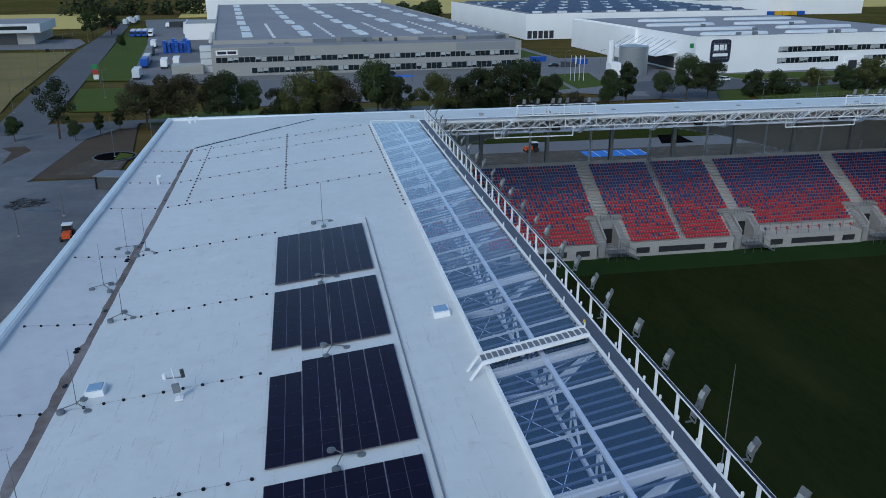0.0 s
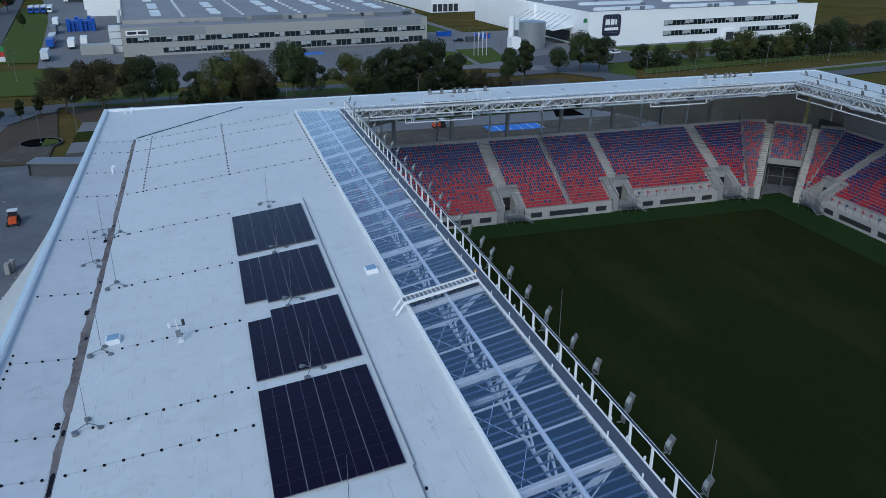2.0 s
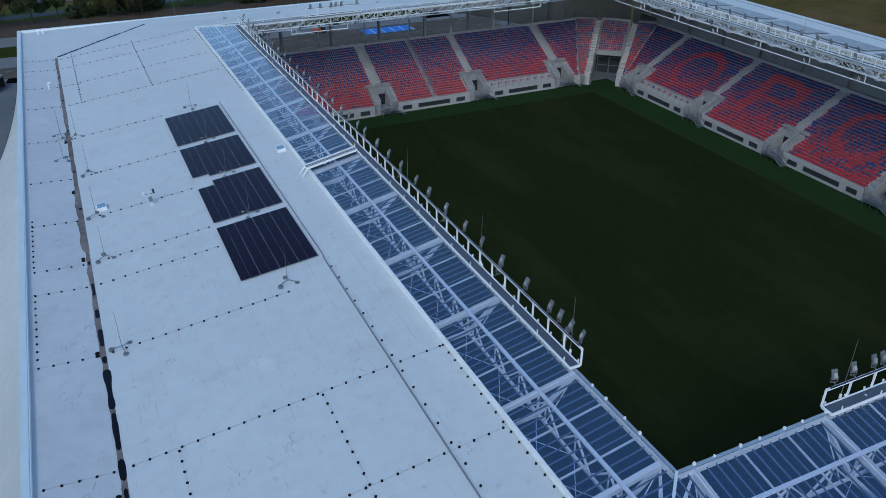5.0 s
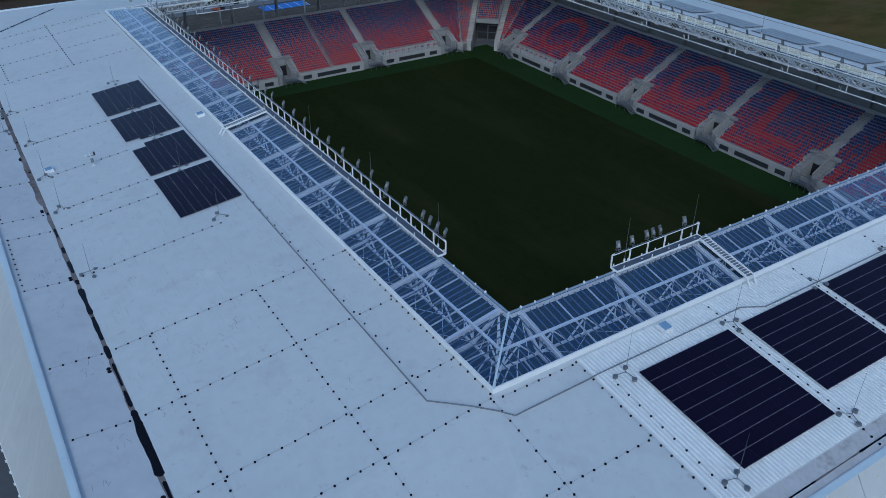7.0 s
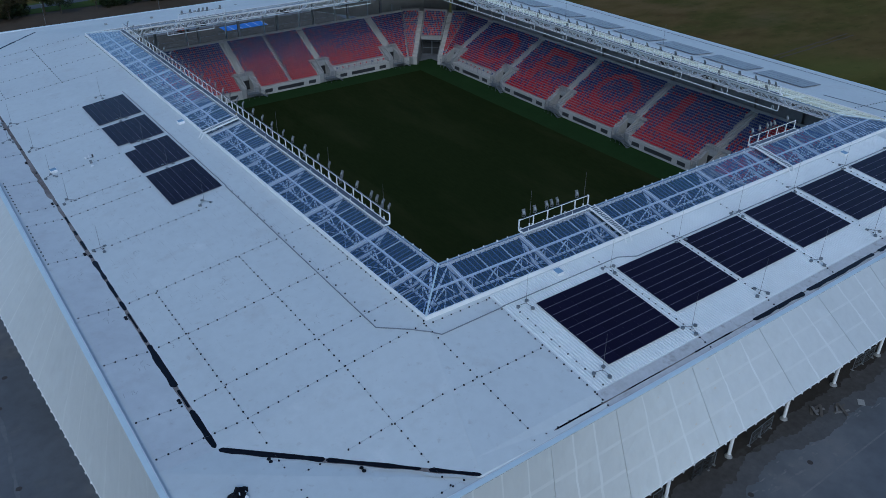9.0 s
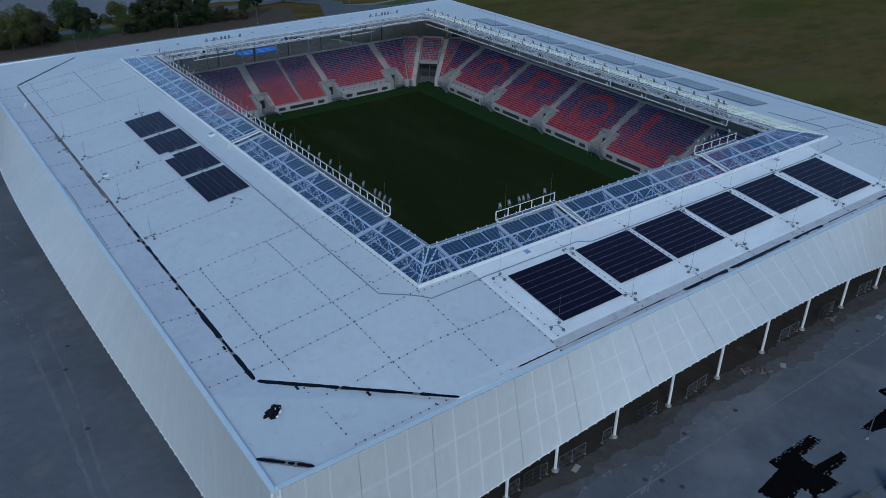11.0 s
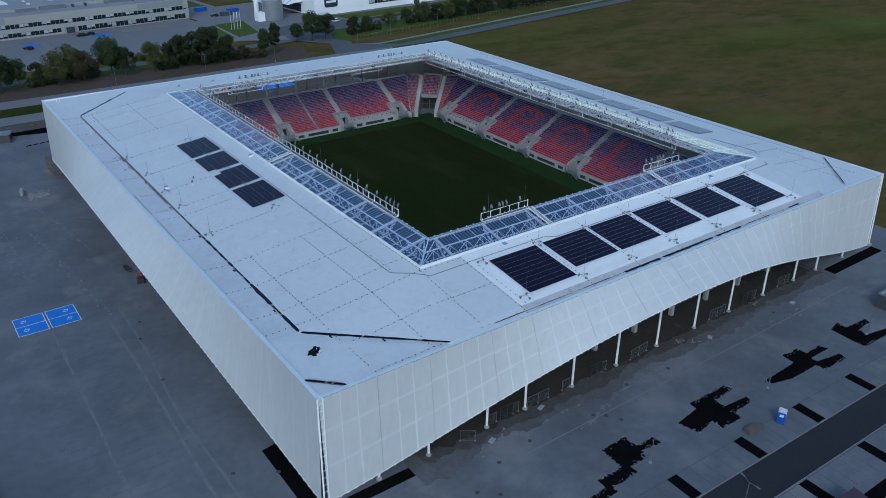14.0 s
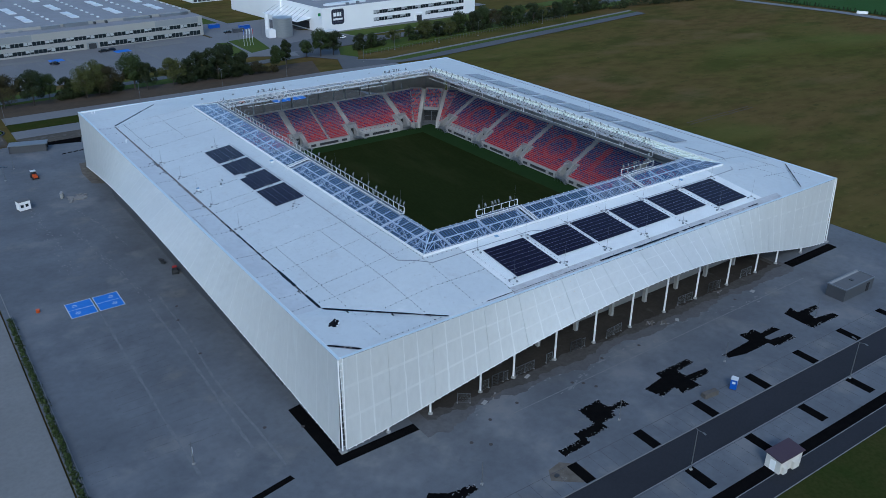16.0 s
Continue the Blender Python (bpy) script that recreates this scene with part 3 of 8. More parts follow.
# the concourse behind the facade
# brown earth; each layer inwards puts more of the arch's shade into it
for k, (reach, sway, mat) in enumerate(((-5.0, 3.2, M_EARTHSHADE1), (-2.9, 2.2, M_EARTHSHADE2), (-0.9, 1.5, M_EARTHSHADE3))):
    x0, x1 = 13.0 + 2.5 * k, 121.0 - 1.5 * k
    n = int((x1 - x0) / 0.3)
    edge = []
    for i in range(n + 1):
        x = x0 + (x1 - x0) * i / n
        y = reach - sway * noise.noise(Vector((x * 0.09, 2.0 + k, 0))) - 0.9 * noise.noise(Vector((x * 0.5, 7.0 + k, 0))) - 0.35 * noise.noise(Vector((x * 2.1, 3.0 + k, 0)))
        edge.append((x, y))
    flat("ground_arch", [(x0, 6.9)] + edge + [(x1, 6.9)], 0.004 + 0.004 * k, mat, "brown trodden earth below the arch, darkened inwards for shade", "ground", 0.010)
setting("wall_concourse_south", Shape().box(8.0, 7.0, 0, LX - 8.0, 8.0, 12.0), M_CONCDARK, "concrete concourse wall, toned down for shade, behind the columns", "wall")
setting("wall_concourse_west", Shape().box(7.0, 8.0, 0, 8.0, 158.0, 12.0), M_CONCDARK, "concrete concourse wall, toned down for shade, behind the facade", "wall")
setting("wall_concourse_east", Shape().box(LX - 4.0, 8.0, 0, LX - 3.4, 158.0, 9.0), M_CONCDARK, "concrete concourse wall, toned down for shade, behind the facade", "wall")
# added dark board in place of the unlit depth under the long facade
setting("wall_concourse_front", Shape().box(-0.6, 22.0, 0, -0.2, 135.5, 3.7), M_SHED, "dark board for the shade under the flared facade", "wall")
for i in range(1, 13):
    x = 15.6 + (i - 1) * 10.5
    tagged(part("concourse_pier", Shape().box(x - 0.35, 4.6, 0, x + 0.35, 5.4, 16.0), M_CONC), "square grey concrete pier of the concourse", "pier", "concourse piers")
for x in (32.3, 52.2, 94.9):
    g = thing("turnstile_gate", "dark steel turnstile gate between the facade columns", "gate", "turnstile gates", m=pose(x, -0.6, 0))
    part("frame", Shape().bar((-1.4, 0, 0), (-1.4, 0, 2.4), 0.12).bar((1.4, 0, 0), (1.4, 0, 2.4), 0.12).bar((0, 0, 0), (0, 0, 2.4), 0.12).bar((-1.4, 0, 2.4), (1.4, 0, 2.4), 0.12), M_DARK, g)
    s = Shape()
    for k in range(6):
        for cx in (-0.7, 0.7):
            s.bar((cx - 0.5, 0.3 * (k % 2), 0.3 + k * 0.33), (cx + 0.5, -0.3 * (k % 2), 0.3 + k * 0.33), 0.05)
    part("rotor", s, M_DARK, g)

# ---- glass band with its steel ----
def band_point(side, u, k, dz=0.0):
    """A point of the glass band: u along the side, k from its outer (0) to its inner edge (1)."""
    z = ZG0 + (ZG1 - ZG0) * k + dz
    if side == "west":
        return Vector((GX0 + (IX0 - GX0) * k, u, z))
    if side == "east":
        return Vector((GX1 + (IX1 - GX1) * k, u, z))
    if side == "south":
        return Vector((u, GY0 + (IY0 - GY0) * k, z))
    return Vector((u, GY1 + (IY1 - GY1) * k, z))


SIDES = {"west": (GY0, GY1, IY0, IY1, 76.5), "east": (GY0, GY1, IY0, IY1, 76.5), "south": (GX0, GX1, IX0, IX1, 56.6), "north": (GX0, GX1, IX0, IX1, 56.6)}
for side, (o0, o1, i0, i1, ref) in SIDES.items():
    band = thing("glass_roof_" + side, "band of clear roof glazing on white steel along the inner roof edge", "glass roof", kind="structure")
    step = BAY / 3
    first = ref - step * math.floor((ref - i0) / step)
    cuts = []
    u = first
    while u < i1 - 0.3:
        if u > i0 + 0.3:
            cuts.append(u)
        u += step

    def lim(u, k):
        """Clip u to the hips at the corners."""
        return min(max(u, o0 + (i0 - o0) * k), o1 + (i1 - o1) * k)

    def reach(u):
        """How far inwards a member at u runs before it meets the hip."""
        if u < i0:
            return (u - o0) / (i0 - o0)
        if u > i1:
            return (o1 - u) / (o1 - i1)
        return 1.0

    edges = [o0] + cuts + [o1]
    for a, b in zip(edges, edges[1:]):
        for k0, k1 in ((0.0, 0.5), (0.5, 1.0)):
            pts = [band_point(side, lim(a, k0), k0), band_point(side, lim(b, k0), k0), band_point(side, lim(b, k1), k1), band_point(side, lim(a, k1), k1)]
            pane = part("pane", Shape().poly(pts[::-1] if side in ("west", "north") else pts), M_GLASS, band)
            pane.visible_shadow = False
    # glazing bars on the glass, with a bolt where each meets the inner edge
    for u in cuts:
        part("mullion", Shape().bar(band_point(side, u, 0, -0.13), band_point(side, u, 1, -0.13), 0.11, 0.1), M_BAR, band)
        if side in ("west", "east") and u > 34.5:
            continue
        part("stud", Shape().bar(band_point(side, u, 1, 0.02), band_point(side, u, 1, 0.24), 0.14, 0.14, up=(1, 0, 0)), M_STEEL, band)
        part("stud", Shape().bar(band_point(side, u + 1.5, 1, 0.02), band_point(side, u + 1.5, 1, 0.2), 0.12, 0.12, up=(1, 0, 0)), M_STEEL, band)
    # closely set purlins below the glass
    s = Shape()
    u = o0 + 0.9
    while u < o1 - 0.9:
        kmax = min(0.98, reach(u))
        if kmax > 0.1 and min(abs(u - c) for c in cuts) > 0.25:
            s.bar(band_point(side, u, 0.02, -0.3), band_point(side, u, kmax, -0.3), 0.065, 0.10)
        u += step / 5
    part("purlins", s, M_MULLION, band, "close row of slim grey purlins")
    # rafters with their raking lower chords
    r = ref - BAY * math.floor((ref - o0) / BAY)
    nodes = []
    while r < o1:
        if i0 - 0.5 < r < i1 + 0.5:
            nodes.append(min(max(r, i0 + 1.2), i1 - 1.2))
        r += BAY
    for r in nodes:
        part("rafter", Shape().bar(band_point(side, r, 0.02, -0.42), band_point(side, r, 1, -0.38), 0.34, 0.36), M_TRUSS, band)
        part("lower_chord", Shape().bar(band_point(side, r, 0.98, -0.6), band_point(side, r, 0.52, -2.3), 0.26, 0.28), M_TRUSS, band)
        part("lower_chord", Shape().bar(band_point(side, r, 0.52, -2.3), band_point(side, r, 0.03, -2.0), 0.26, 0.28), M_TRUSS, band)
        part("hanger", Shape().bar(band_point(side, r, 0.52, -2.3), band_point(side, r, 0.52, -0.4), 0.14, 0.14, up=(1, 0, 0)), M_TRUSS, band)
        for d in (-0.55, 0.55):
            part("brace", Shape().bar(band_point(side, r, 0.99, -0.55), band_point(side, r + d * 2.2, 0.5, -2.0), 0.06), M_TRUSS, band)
    # crossed tie rods in the outer half of each bay
    cab = Shape()
    for a, b in zip(nodes, nodes[1:]):
        for k0, k1, z0, z1 in ((0.03, 0.5, -1.9, -2.0),):
            for j in range(2):
                p, q = a + (b - a) * j / 2, a + (b - a) * (j + 1) / 2
                cab.bar(band_point(side, p, k0, z0), band_point(side, q, k1, z1), 0.035)
                cab.bar(band_point(side, q, k0, z0), band_point(side, p, k1, z1), 0.035)
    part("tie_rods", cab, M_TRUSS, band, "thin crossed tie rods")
    # fan of struts under the corner panes
    for e, d in ((i0, -1), (i1, 1)):
        fan_bars = Shape()
        for f in (0.35, 0.75, 1.15):
            fan_bars.bar(band_point(side, e - d * 1.2, 0.98, -0.6), band_point(side, e + d * 5.0 * f, max(0.05, 0.9 - 0.75 * f), -1.0), 0.12)
            fan_bars.bar(band_point(side, e + d * 1.6 * f, 0.5, -2.0), band_point(side, e + d * 4.2 * f, 0.06, -0.7), 0.1)
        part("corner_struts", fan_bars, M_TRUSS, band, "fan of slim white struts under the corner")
    # lengthwise truss below the middle of the glass
    tr = Shape()
    e0, e1 = (o0 + i0) / 2, (o1 + i1) / 2
    tr.bar(band_point(side, e0, 0.5, -0.12), band_point(side, e1, 0.5, -0.12), 0.24, 0.16)
    tr.bar(band_point(side, e0, 0.5, -2.05), band_point(side, e1, 0.5, -2.05), 0.16, 0.2)
    n = int((e1 - e0) / (step / 2))
    for i in range(n):
        p, q = e0 + (e1 - e0) * i / n, e0 + (e1 - e0) * (i + 1) / n
        za, zb = (-0.3, -2.05) if i % 2 else (-2.05, -0.3)
        tr.bar(band_point(side, p, 0.5, za), band_point(side, q, 0.5, zb), 0.12)
        if i % 2:
            tr.bar(band_point(side, p, 0.5, -0.3), band_point(side, p, 0.5, -2.05), 0.08)
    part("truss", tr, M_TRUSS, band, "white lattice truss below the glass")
    # edge profile and, on the far sides, the deep lattice under it
    part("edge_profile", Shape().bar(band_point(side, i0, 1, -0.02), band_point(side, i1, 1, -0.02), 0.16, 0.14), M_EDGE, band, "slim blue-grey edge profile")
    tr = Shape()
    tr.bar(band_point(side, i0, 0.98, -0.3), band_point(side, i1, 0.98, -0.3), 0.16, 0.3)
    if side in ("north", "east"):
        low = -1.45
        for k in (0.99, 0.86):
            tr.bar(band_point(side, i0, k, low), band_point(side, i1, k, low), 0.1, 0.1)
        n = round((i1 - i0) / (BAY / 5))
        for i in range(n):
            p, q = i0 + (i1 - i0) * i / n, i0 + (i1 - i0) * (i + 1) / n
            tr.bar(band_point(side, p, 0.99, -0.3), band_point(side, p, 0.99, low), 0.07)
            tr.bar(band_point(side, p, 0.99, -0.3), band_point(side, q, 0.99, low), 0.05)
            tr.bar(band_point(side, q, 0.99, -0.3), band_point(side, p, 0.99, low), 0.05)
            tr.bar(band_point(side, p, 0.99, low), band_point(side, q, 0.86, low), 0.05)
            tr.bar(band_point(side, p, 0.86, low), band_point(side, q, 0.86, -0.3), 0.05)
    part("edge_truss", tr, M_STEEL, band, "white edge beam and lattice")
    # upstand where the glass meets the roof
    part("upstand", Shape().bar(band_point(side, o0, 0.005, -0.25), band_point(side, o1, 0.005, -0.25), 0.14, 0.62), M_STEEL, band, "white membrane upstand")
for (a, b) in (((GX0, GY0), (IX0, IY0)), ((GX0, GY1), (IX0, IY1)), ((GX1, GY0), (IX1, IY0)), ((GX1, GY1), (IX1, IY1))):
    tagged(part("hip_beam", Shape().bar((*a, ZG0 + 0.06), (*b, ZG1 + 0.06), 0.17, 0.12), M_COPING), "pale blue hip profile at the glass roof corner", "hip beam", "hip beams", "structure")


# ---- stands ----
ROWS_N, TREAD, RISE, Z0 = 24, 0.6, 0.331, 2.0
VOM = 8                                     # rows taken by a stairway mouth


def in_letter(ch, a, r):
    """Whether the seat at a (0 to 1 across) and r (0 to 1 up) belongs to the big letter."""
    if ch == "O":
        d = math.hypot((a - 0.5) / 0.5, (r - 0.5) / 0.5)
        return 0.71 < d < 1.0
    if ch == "P":
        if a < 0.22:
            return True
        d = math.hypot(max(a - 0.55, 0) / 0.45, (r - 0.70) / 0.30)
        return 0.48 < d < 1.0
    if ch == "L":
        return a < 0.24 or r < 0.13
    if ch == "E":
        return a < 0.26 or r < 0.18 or r > 0.82 or 0.42 < r < 0.6
    return False


SEAT = Shape()
SEAT.box(-0.17, -0.27, 0.28, 0.17, -0.02, 0.33)
SEAT.prism([(-0.17, -0.04, 0.32), (0.17, -0.04, 0.32), (0.185, 0.02, 0.45), (0.14, 0.05, 0.575), (-0.14, 0.05, 0.575), (-0.185, 0.02, 0.45)], (0, 0.045, 0))

SEAT_RED, SEAT_BLUE = SEAT.mesh("seat_red", M_RED), SEAT.mesh("seat_blue", M_BLUE)


def stand(name, place, left, right, aisles, splits, letters, reds, low, seed, single=None):
    """A raked concrete stand: u along its front, v backwards; aisles with stairway mouths at their foot.
    left, right: where it ends at its front and at its top; low: stretches with a flat terrace in front."""
    rng = random.Random(seed)
    st = thing(name, "raked concrete stand with rows of red and blue plastic seats", "stand", kind="structure", m=place)

    def ends(r):
        return left[0] + (left[1] - left[0]) * r / (ROWS_N - 1), right[0] + (right[1] - right[0]) * r / (ROWS_N - 1)

    def spans(r):
        e0, e1 = ends(r)
        out, u = [], e0
        for a in aisles:
            out.append((u, a - 2.3))
            u = a + 2.3
        out.append((u, e1))
        return out

    def is_low(u):
        return any(a < u < b for a, b in low)

    # lower rows between the stairway mouths, upper rows in one piece
    for i, (a, b) in enumerate(spans(0)):
        s = Shape()
        if b - a > 0.3:
            s.box(a, 0, 0, b, 0.25, Z0 + (0.05 if is_low((a + b) / 2) else 0.12))
        for r in range(VOM):
            p, q = spans(r)[i]
            if q - p > 0.3:
                z = Z0 + r * RISE
                if r < 3 and is_low((p + q) / 2):
                    z = Z0 - 0.02
                s.box(p, 0.25 + r * TREAD, 0, q, 0.25 + (r + 1) * TREAD, z)
        part("lower_terrace", s, M_STEP, st)
        for c0, c1 in ((a + 1.2, a + 3.2), (a + 4.6, b - 4.6), (b - 3.2, b - 1.2)):
            if c1 - c0 > 1 and b - a > 6:
                part("wall_opening", Shape().box(c0, -0.03, 0.55, c1, 0.02, 1.4), M_DARK, st, "dark grilled opening in the front wall")
    s = Shape()
    for r in range(VOM, ROWS_N):
        e0, e1 = ends(r)
        s.box(e0, 0.25 + r * TREAD, 0, e1, 0.25 + (r + 1) * TREAD, Z0 + r * RISE)
    e0, e1 = ends(ROWS_N - 1)
    s.box(e0, 0.25 + ROWS_N * TREAD, 0, e1, 0.25 + ROWS_N * TREAD + 0.2, Z0 + ROWS_N * RISE + 0.75)
    part("upper_terrace", s, M_STEP, st)
    for a in aisles:
        s = Shape()
        d = 0.25 + VOM * TREAD
        top = Z0 + VOM * RISE
        for sx in (-1, 1):
            s.box(a + sx * 2.3 - 0.12, 0.0, 0, a + sx * 2.3 + 0.12, d, Z0 + 0.5)
            s.prism([(a + sx * 1.05 - 0.12, 0.5, 0.0), (a + sx * 1.05 - 0.12, 0.5, Z0 + 0.9), (a + sx * 1.05 - 0.12, d - 1.0, top + 0.2), (a + sx * 1.05 - 0.12, d, top + 0.2), (a + sx * 1.05 - 0.12, d, 0.0)], (0.24, 0, 0))
            for k in range(12):        # side flights
                s.box(a + sx * 1.68 - 0.5, d - (k + 1) * 0.4, 0, a + sx * 1.68 + 0.5, d - k * 0.4, top - k * 0.2)
        s.box(a - 0.93, 0.3, 0, a + 0.93, d, 1.2)
        s.box(a - 0.93, d - 1.9, 3.45, a + 0.93, d, top + 0.05)
        s.box(a - 2.9, d - 0.9, top - 0.1, a + 2.9, d, top + 0.08)
        part("stairway_mouth", s, M_CONC, st, "concrete stairway mouth with side walls")
        # black plate fills the doorway in place of its unlit depth
        part("doorway", Shape().box(a - 0.92, d - 1.99, 1.2, a + 0.92, d - 1.905, 3.4), M_RUBBER, st, "dark doorway")
        s = Shape()
        s.bar((a - 1.0, d - 1.9, top + 1.0), (a + 1.0, d - 1.9, top + 1.0), 0.05)
        for k in range(5):
            s.bar((a - 1.0 + k * 0.5, d - 1.9, top), (a - 1.0 + k * 0.5, d - 1.9, top + 1.0), 0.04)
        part("landing_rail", s, M_GREYSTEEL, st, "slim grey steel railing")
        s = Shape()
        for k in range(2 * (ROWS_N - VOM)):
            v = 0.25 + VOM * TREAD + k * TREAD / 2
            s.box(a - 0.75, v, 0, a + 0.75, v + TREAD / 2, Z0 + VOM * RISE + (k + 1) * RISE / 2 - RISE * 0.1)
        part("aisle_steps", s, M_STEP, st, "pale concrete aisle steps")
        s = Shape()                     # steel stair down to the pitch with its rails
        for k in range(7):
            s.box(a + 1.4 + k * 0.3, -1.3, 1.2 - k * 0.18, a + 1.7 + k * 0.3, -0.1, 1.24 - k * 0.18)
        s.box(a - 1.2, -1.3, 1.2, a + 1.4, 0.0, 1.27)
        for v in (-1.3, -0.1):
            s.bar((a - 1.2, v, 2.2), (a + 1.4, v, 2.2), 0.05)
            s.bar((a - 1.2, v, 1.75), (a + 1.4, v, 1.75), 0.04)
            s.bar((a + 1.4, v, 2.2), (a + 3.5, v, 1.0), 0.05)
            s.bar((a + 1.4, v, 1.2), (a + 3.5, v, 0.05), 0.1, 0.2)
            for uu, zz in ((a - 1.2, 1.2), (a + 0.1, 1.2), (a + 1.4, 1.2), (a + 3.5, 0.05)):
                s.bar((uu, v, 0.05), (uu, v, zz + 1.0 if zz > 1 else 1.0), 0.05)
        part("pitch_stair", s, M_GREYSTEEL, st, "grey steel stair with railings down to the pitch")
    # railing along the flat terraces
    for a, b in low:
        s = Shape()
        for v in (0.12, 1.9):
            s.bar((a, v, Z0 + 1.1), (b, v, Z0 + 1.1), 0.04)
            n = max(2, int((b - a) / 1.6))
            for i in range(n + 1):
                x = a + (b - a) * i / n
                s.bar((x, v, Z0), (x, v, Z0 + 1.2), 0.05)
        part("front_railing", s, M_GREYSTEEL, st, "slim grey steel railing")
    for sp in splits:
        s = Shape()
        for r in range(ROWS_N + 1):
            v = 0.25 + r * TREAD
            s.bar((sp, v, Z0 + r * RISE - 0.4), (sp, v, Z0 + r * RISE + 1.8), 0.05)
        s.bar((sp, 0.25, Z0 + 1.8), (sp, 0.25 + ROWS_N * TREAD, Z0 + ROWS_N * RISE + 1.8), 0.06)
        s.bar((sp, 0.25, Z0 + 0.9), (sp, 0.25 + ROWS_N * TREAD, Z0 + ROWS_N * RISE + 0.9), 0.05)
        part("divider_fence", s, M_GREYSTEEL, st, "grey fence dividing the sectors")
    # seats
    red, blue = Shape(), Shape()
    pv, pf = SEAT.v, SEAT.f
    for r in range(ROWS_N):
        e0, e1 = ends(r)
        u = e0 + 0.35
        while u < e1 - 0.3:
            ok = all(abs(u - sp) > 0.45 for sp in splits) and all(abs(u - a) > (2.7 if r < VOM else 1.0) for a in aisles)
            zz = Z0 + r * RISE
            if r < 3 and is_low(u):
                ok = r == 2 and round(u / 0.44) % 4 == 0
                zz = Z0
            if ok:
                p = 0.09 + 0.88 / (1 + math.exp((r - reds[0]) / reds[1]))
                for ch, c0, c1 in letters:
                    a, h = (u - c0) / (c1 - c0), (r - 4.2) / 17.0
                    if 0 <= a <= 1 and 0 <= h <= 1 and in_letter(ch, a, h):
                        p = 1.0
                    elif any(0 <= a + da <= 1 and 0 <= h + dh <= 1 and in_letter(ch, a + da, h + dh) for da in (-0.12, 0, 0.12) for dh in (-0.14, 0, 0.14)):
                        p *= 0.8
                is_red = (u * 1.2360680 + r * 0.7548777 + 0.28 * rng.random()) % 1.0 < p
                vv = 0.25 + (r + 1) * TREAD - 0.13
                if single and single[0] < u < single[1] and r < 5:
                    part("seat", SEAT_RED if is_red else SEAT_BLUE, None, st, m=pose(u, vv, zz))
                    u += 0.44
                    continue
                t = red if is_red else blue
                n = len(t.v)
                t.v += [(x + u, y + vv, z + zz) for x, y, z in pv]
                t.f += [tuple(i + n for i in q) for q in pf]
            u += 0.44
    tagged(part("red_seats", red, M_RED, st, "rows of red plastic stadium seats"), kind="stuff")
    tagged(part("blue_seats", blue, M_BLUE, st, "rows of blue plastic stadium seats"), kind="stuff")
    return st


# far end stand: u runs along +x
stand("stand_north", pose(PIT[0], PIT[3], 0), (0, 0), (75.6, 83.4), [9.3, 29.9, 50.8, 71.6], [40.5], [], (11.0, 3.6), [(53.4, 69.0)], 3, (31.0, 56.0))
# lettered stand: u runs along -y, backwards is +x
stand("stand_east", pose(PIT[2], 132.0, 0, 0, 0, -90), (-3.8, -11.6), (109.0, 109.0), [-1.1, 19.6, 40.2, 61.3, 82.3], [], [("O", 4.6, 15.8), ("P", 25.4, 36.0), ("O", 45.6, 56.8), ("L", 67.0, 76.8), ("E", 87.6, 97.4)], (8.6, 3.1), [(1.4, 17.2)], 5, (21.0, 46.0))
stand("stand_west", pose(PIT[0], 30.0, 0, 0, 0, 90), (0, 0), (104.0, 104.0), [16.0, 36.8, 57.6, 78.4], [], [], (11.0, 3.6), [], 7)
stand("stand_south", pose(PIT[2] - 6, PIT[1], 0, 0, 0, 180), (0, 0), (72.0, 72.0), [15.0, 36.0, 57.0], [], [], (11.0, 3.6), [], 9)

# chamfered corner with the gate, its rows fanning out between the two stands
CORNER = thing("corner_stand", "concrete corner stand with an open gate below red and blue seats", "stand", kind="structure")


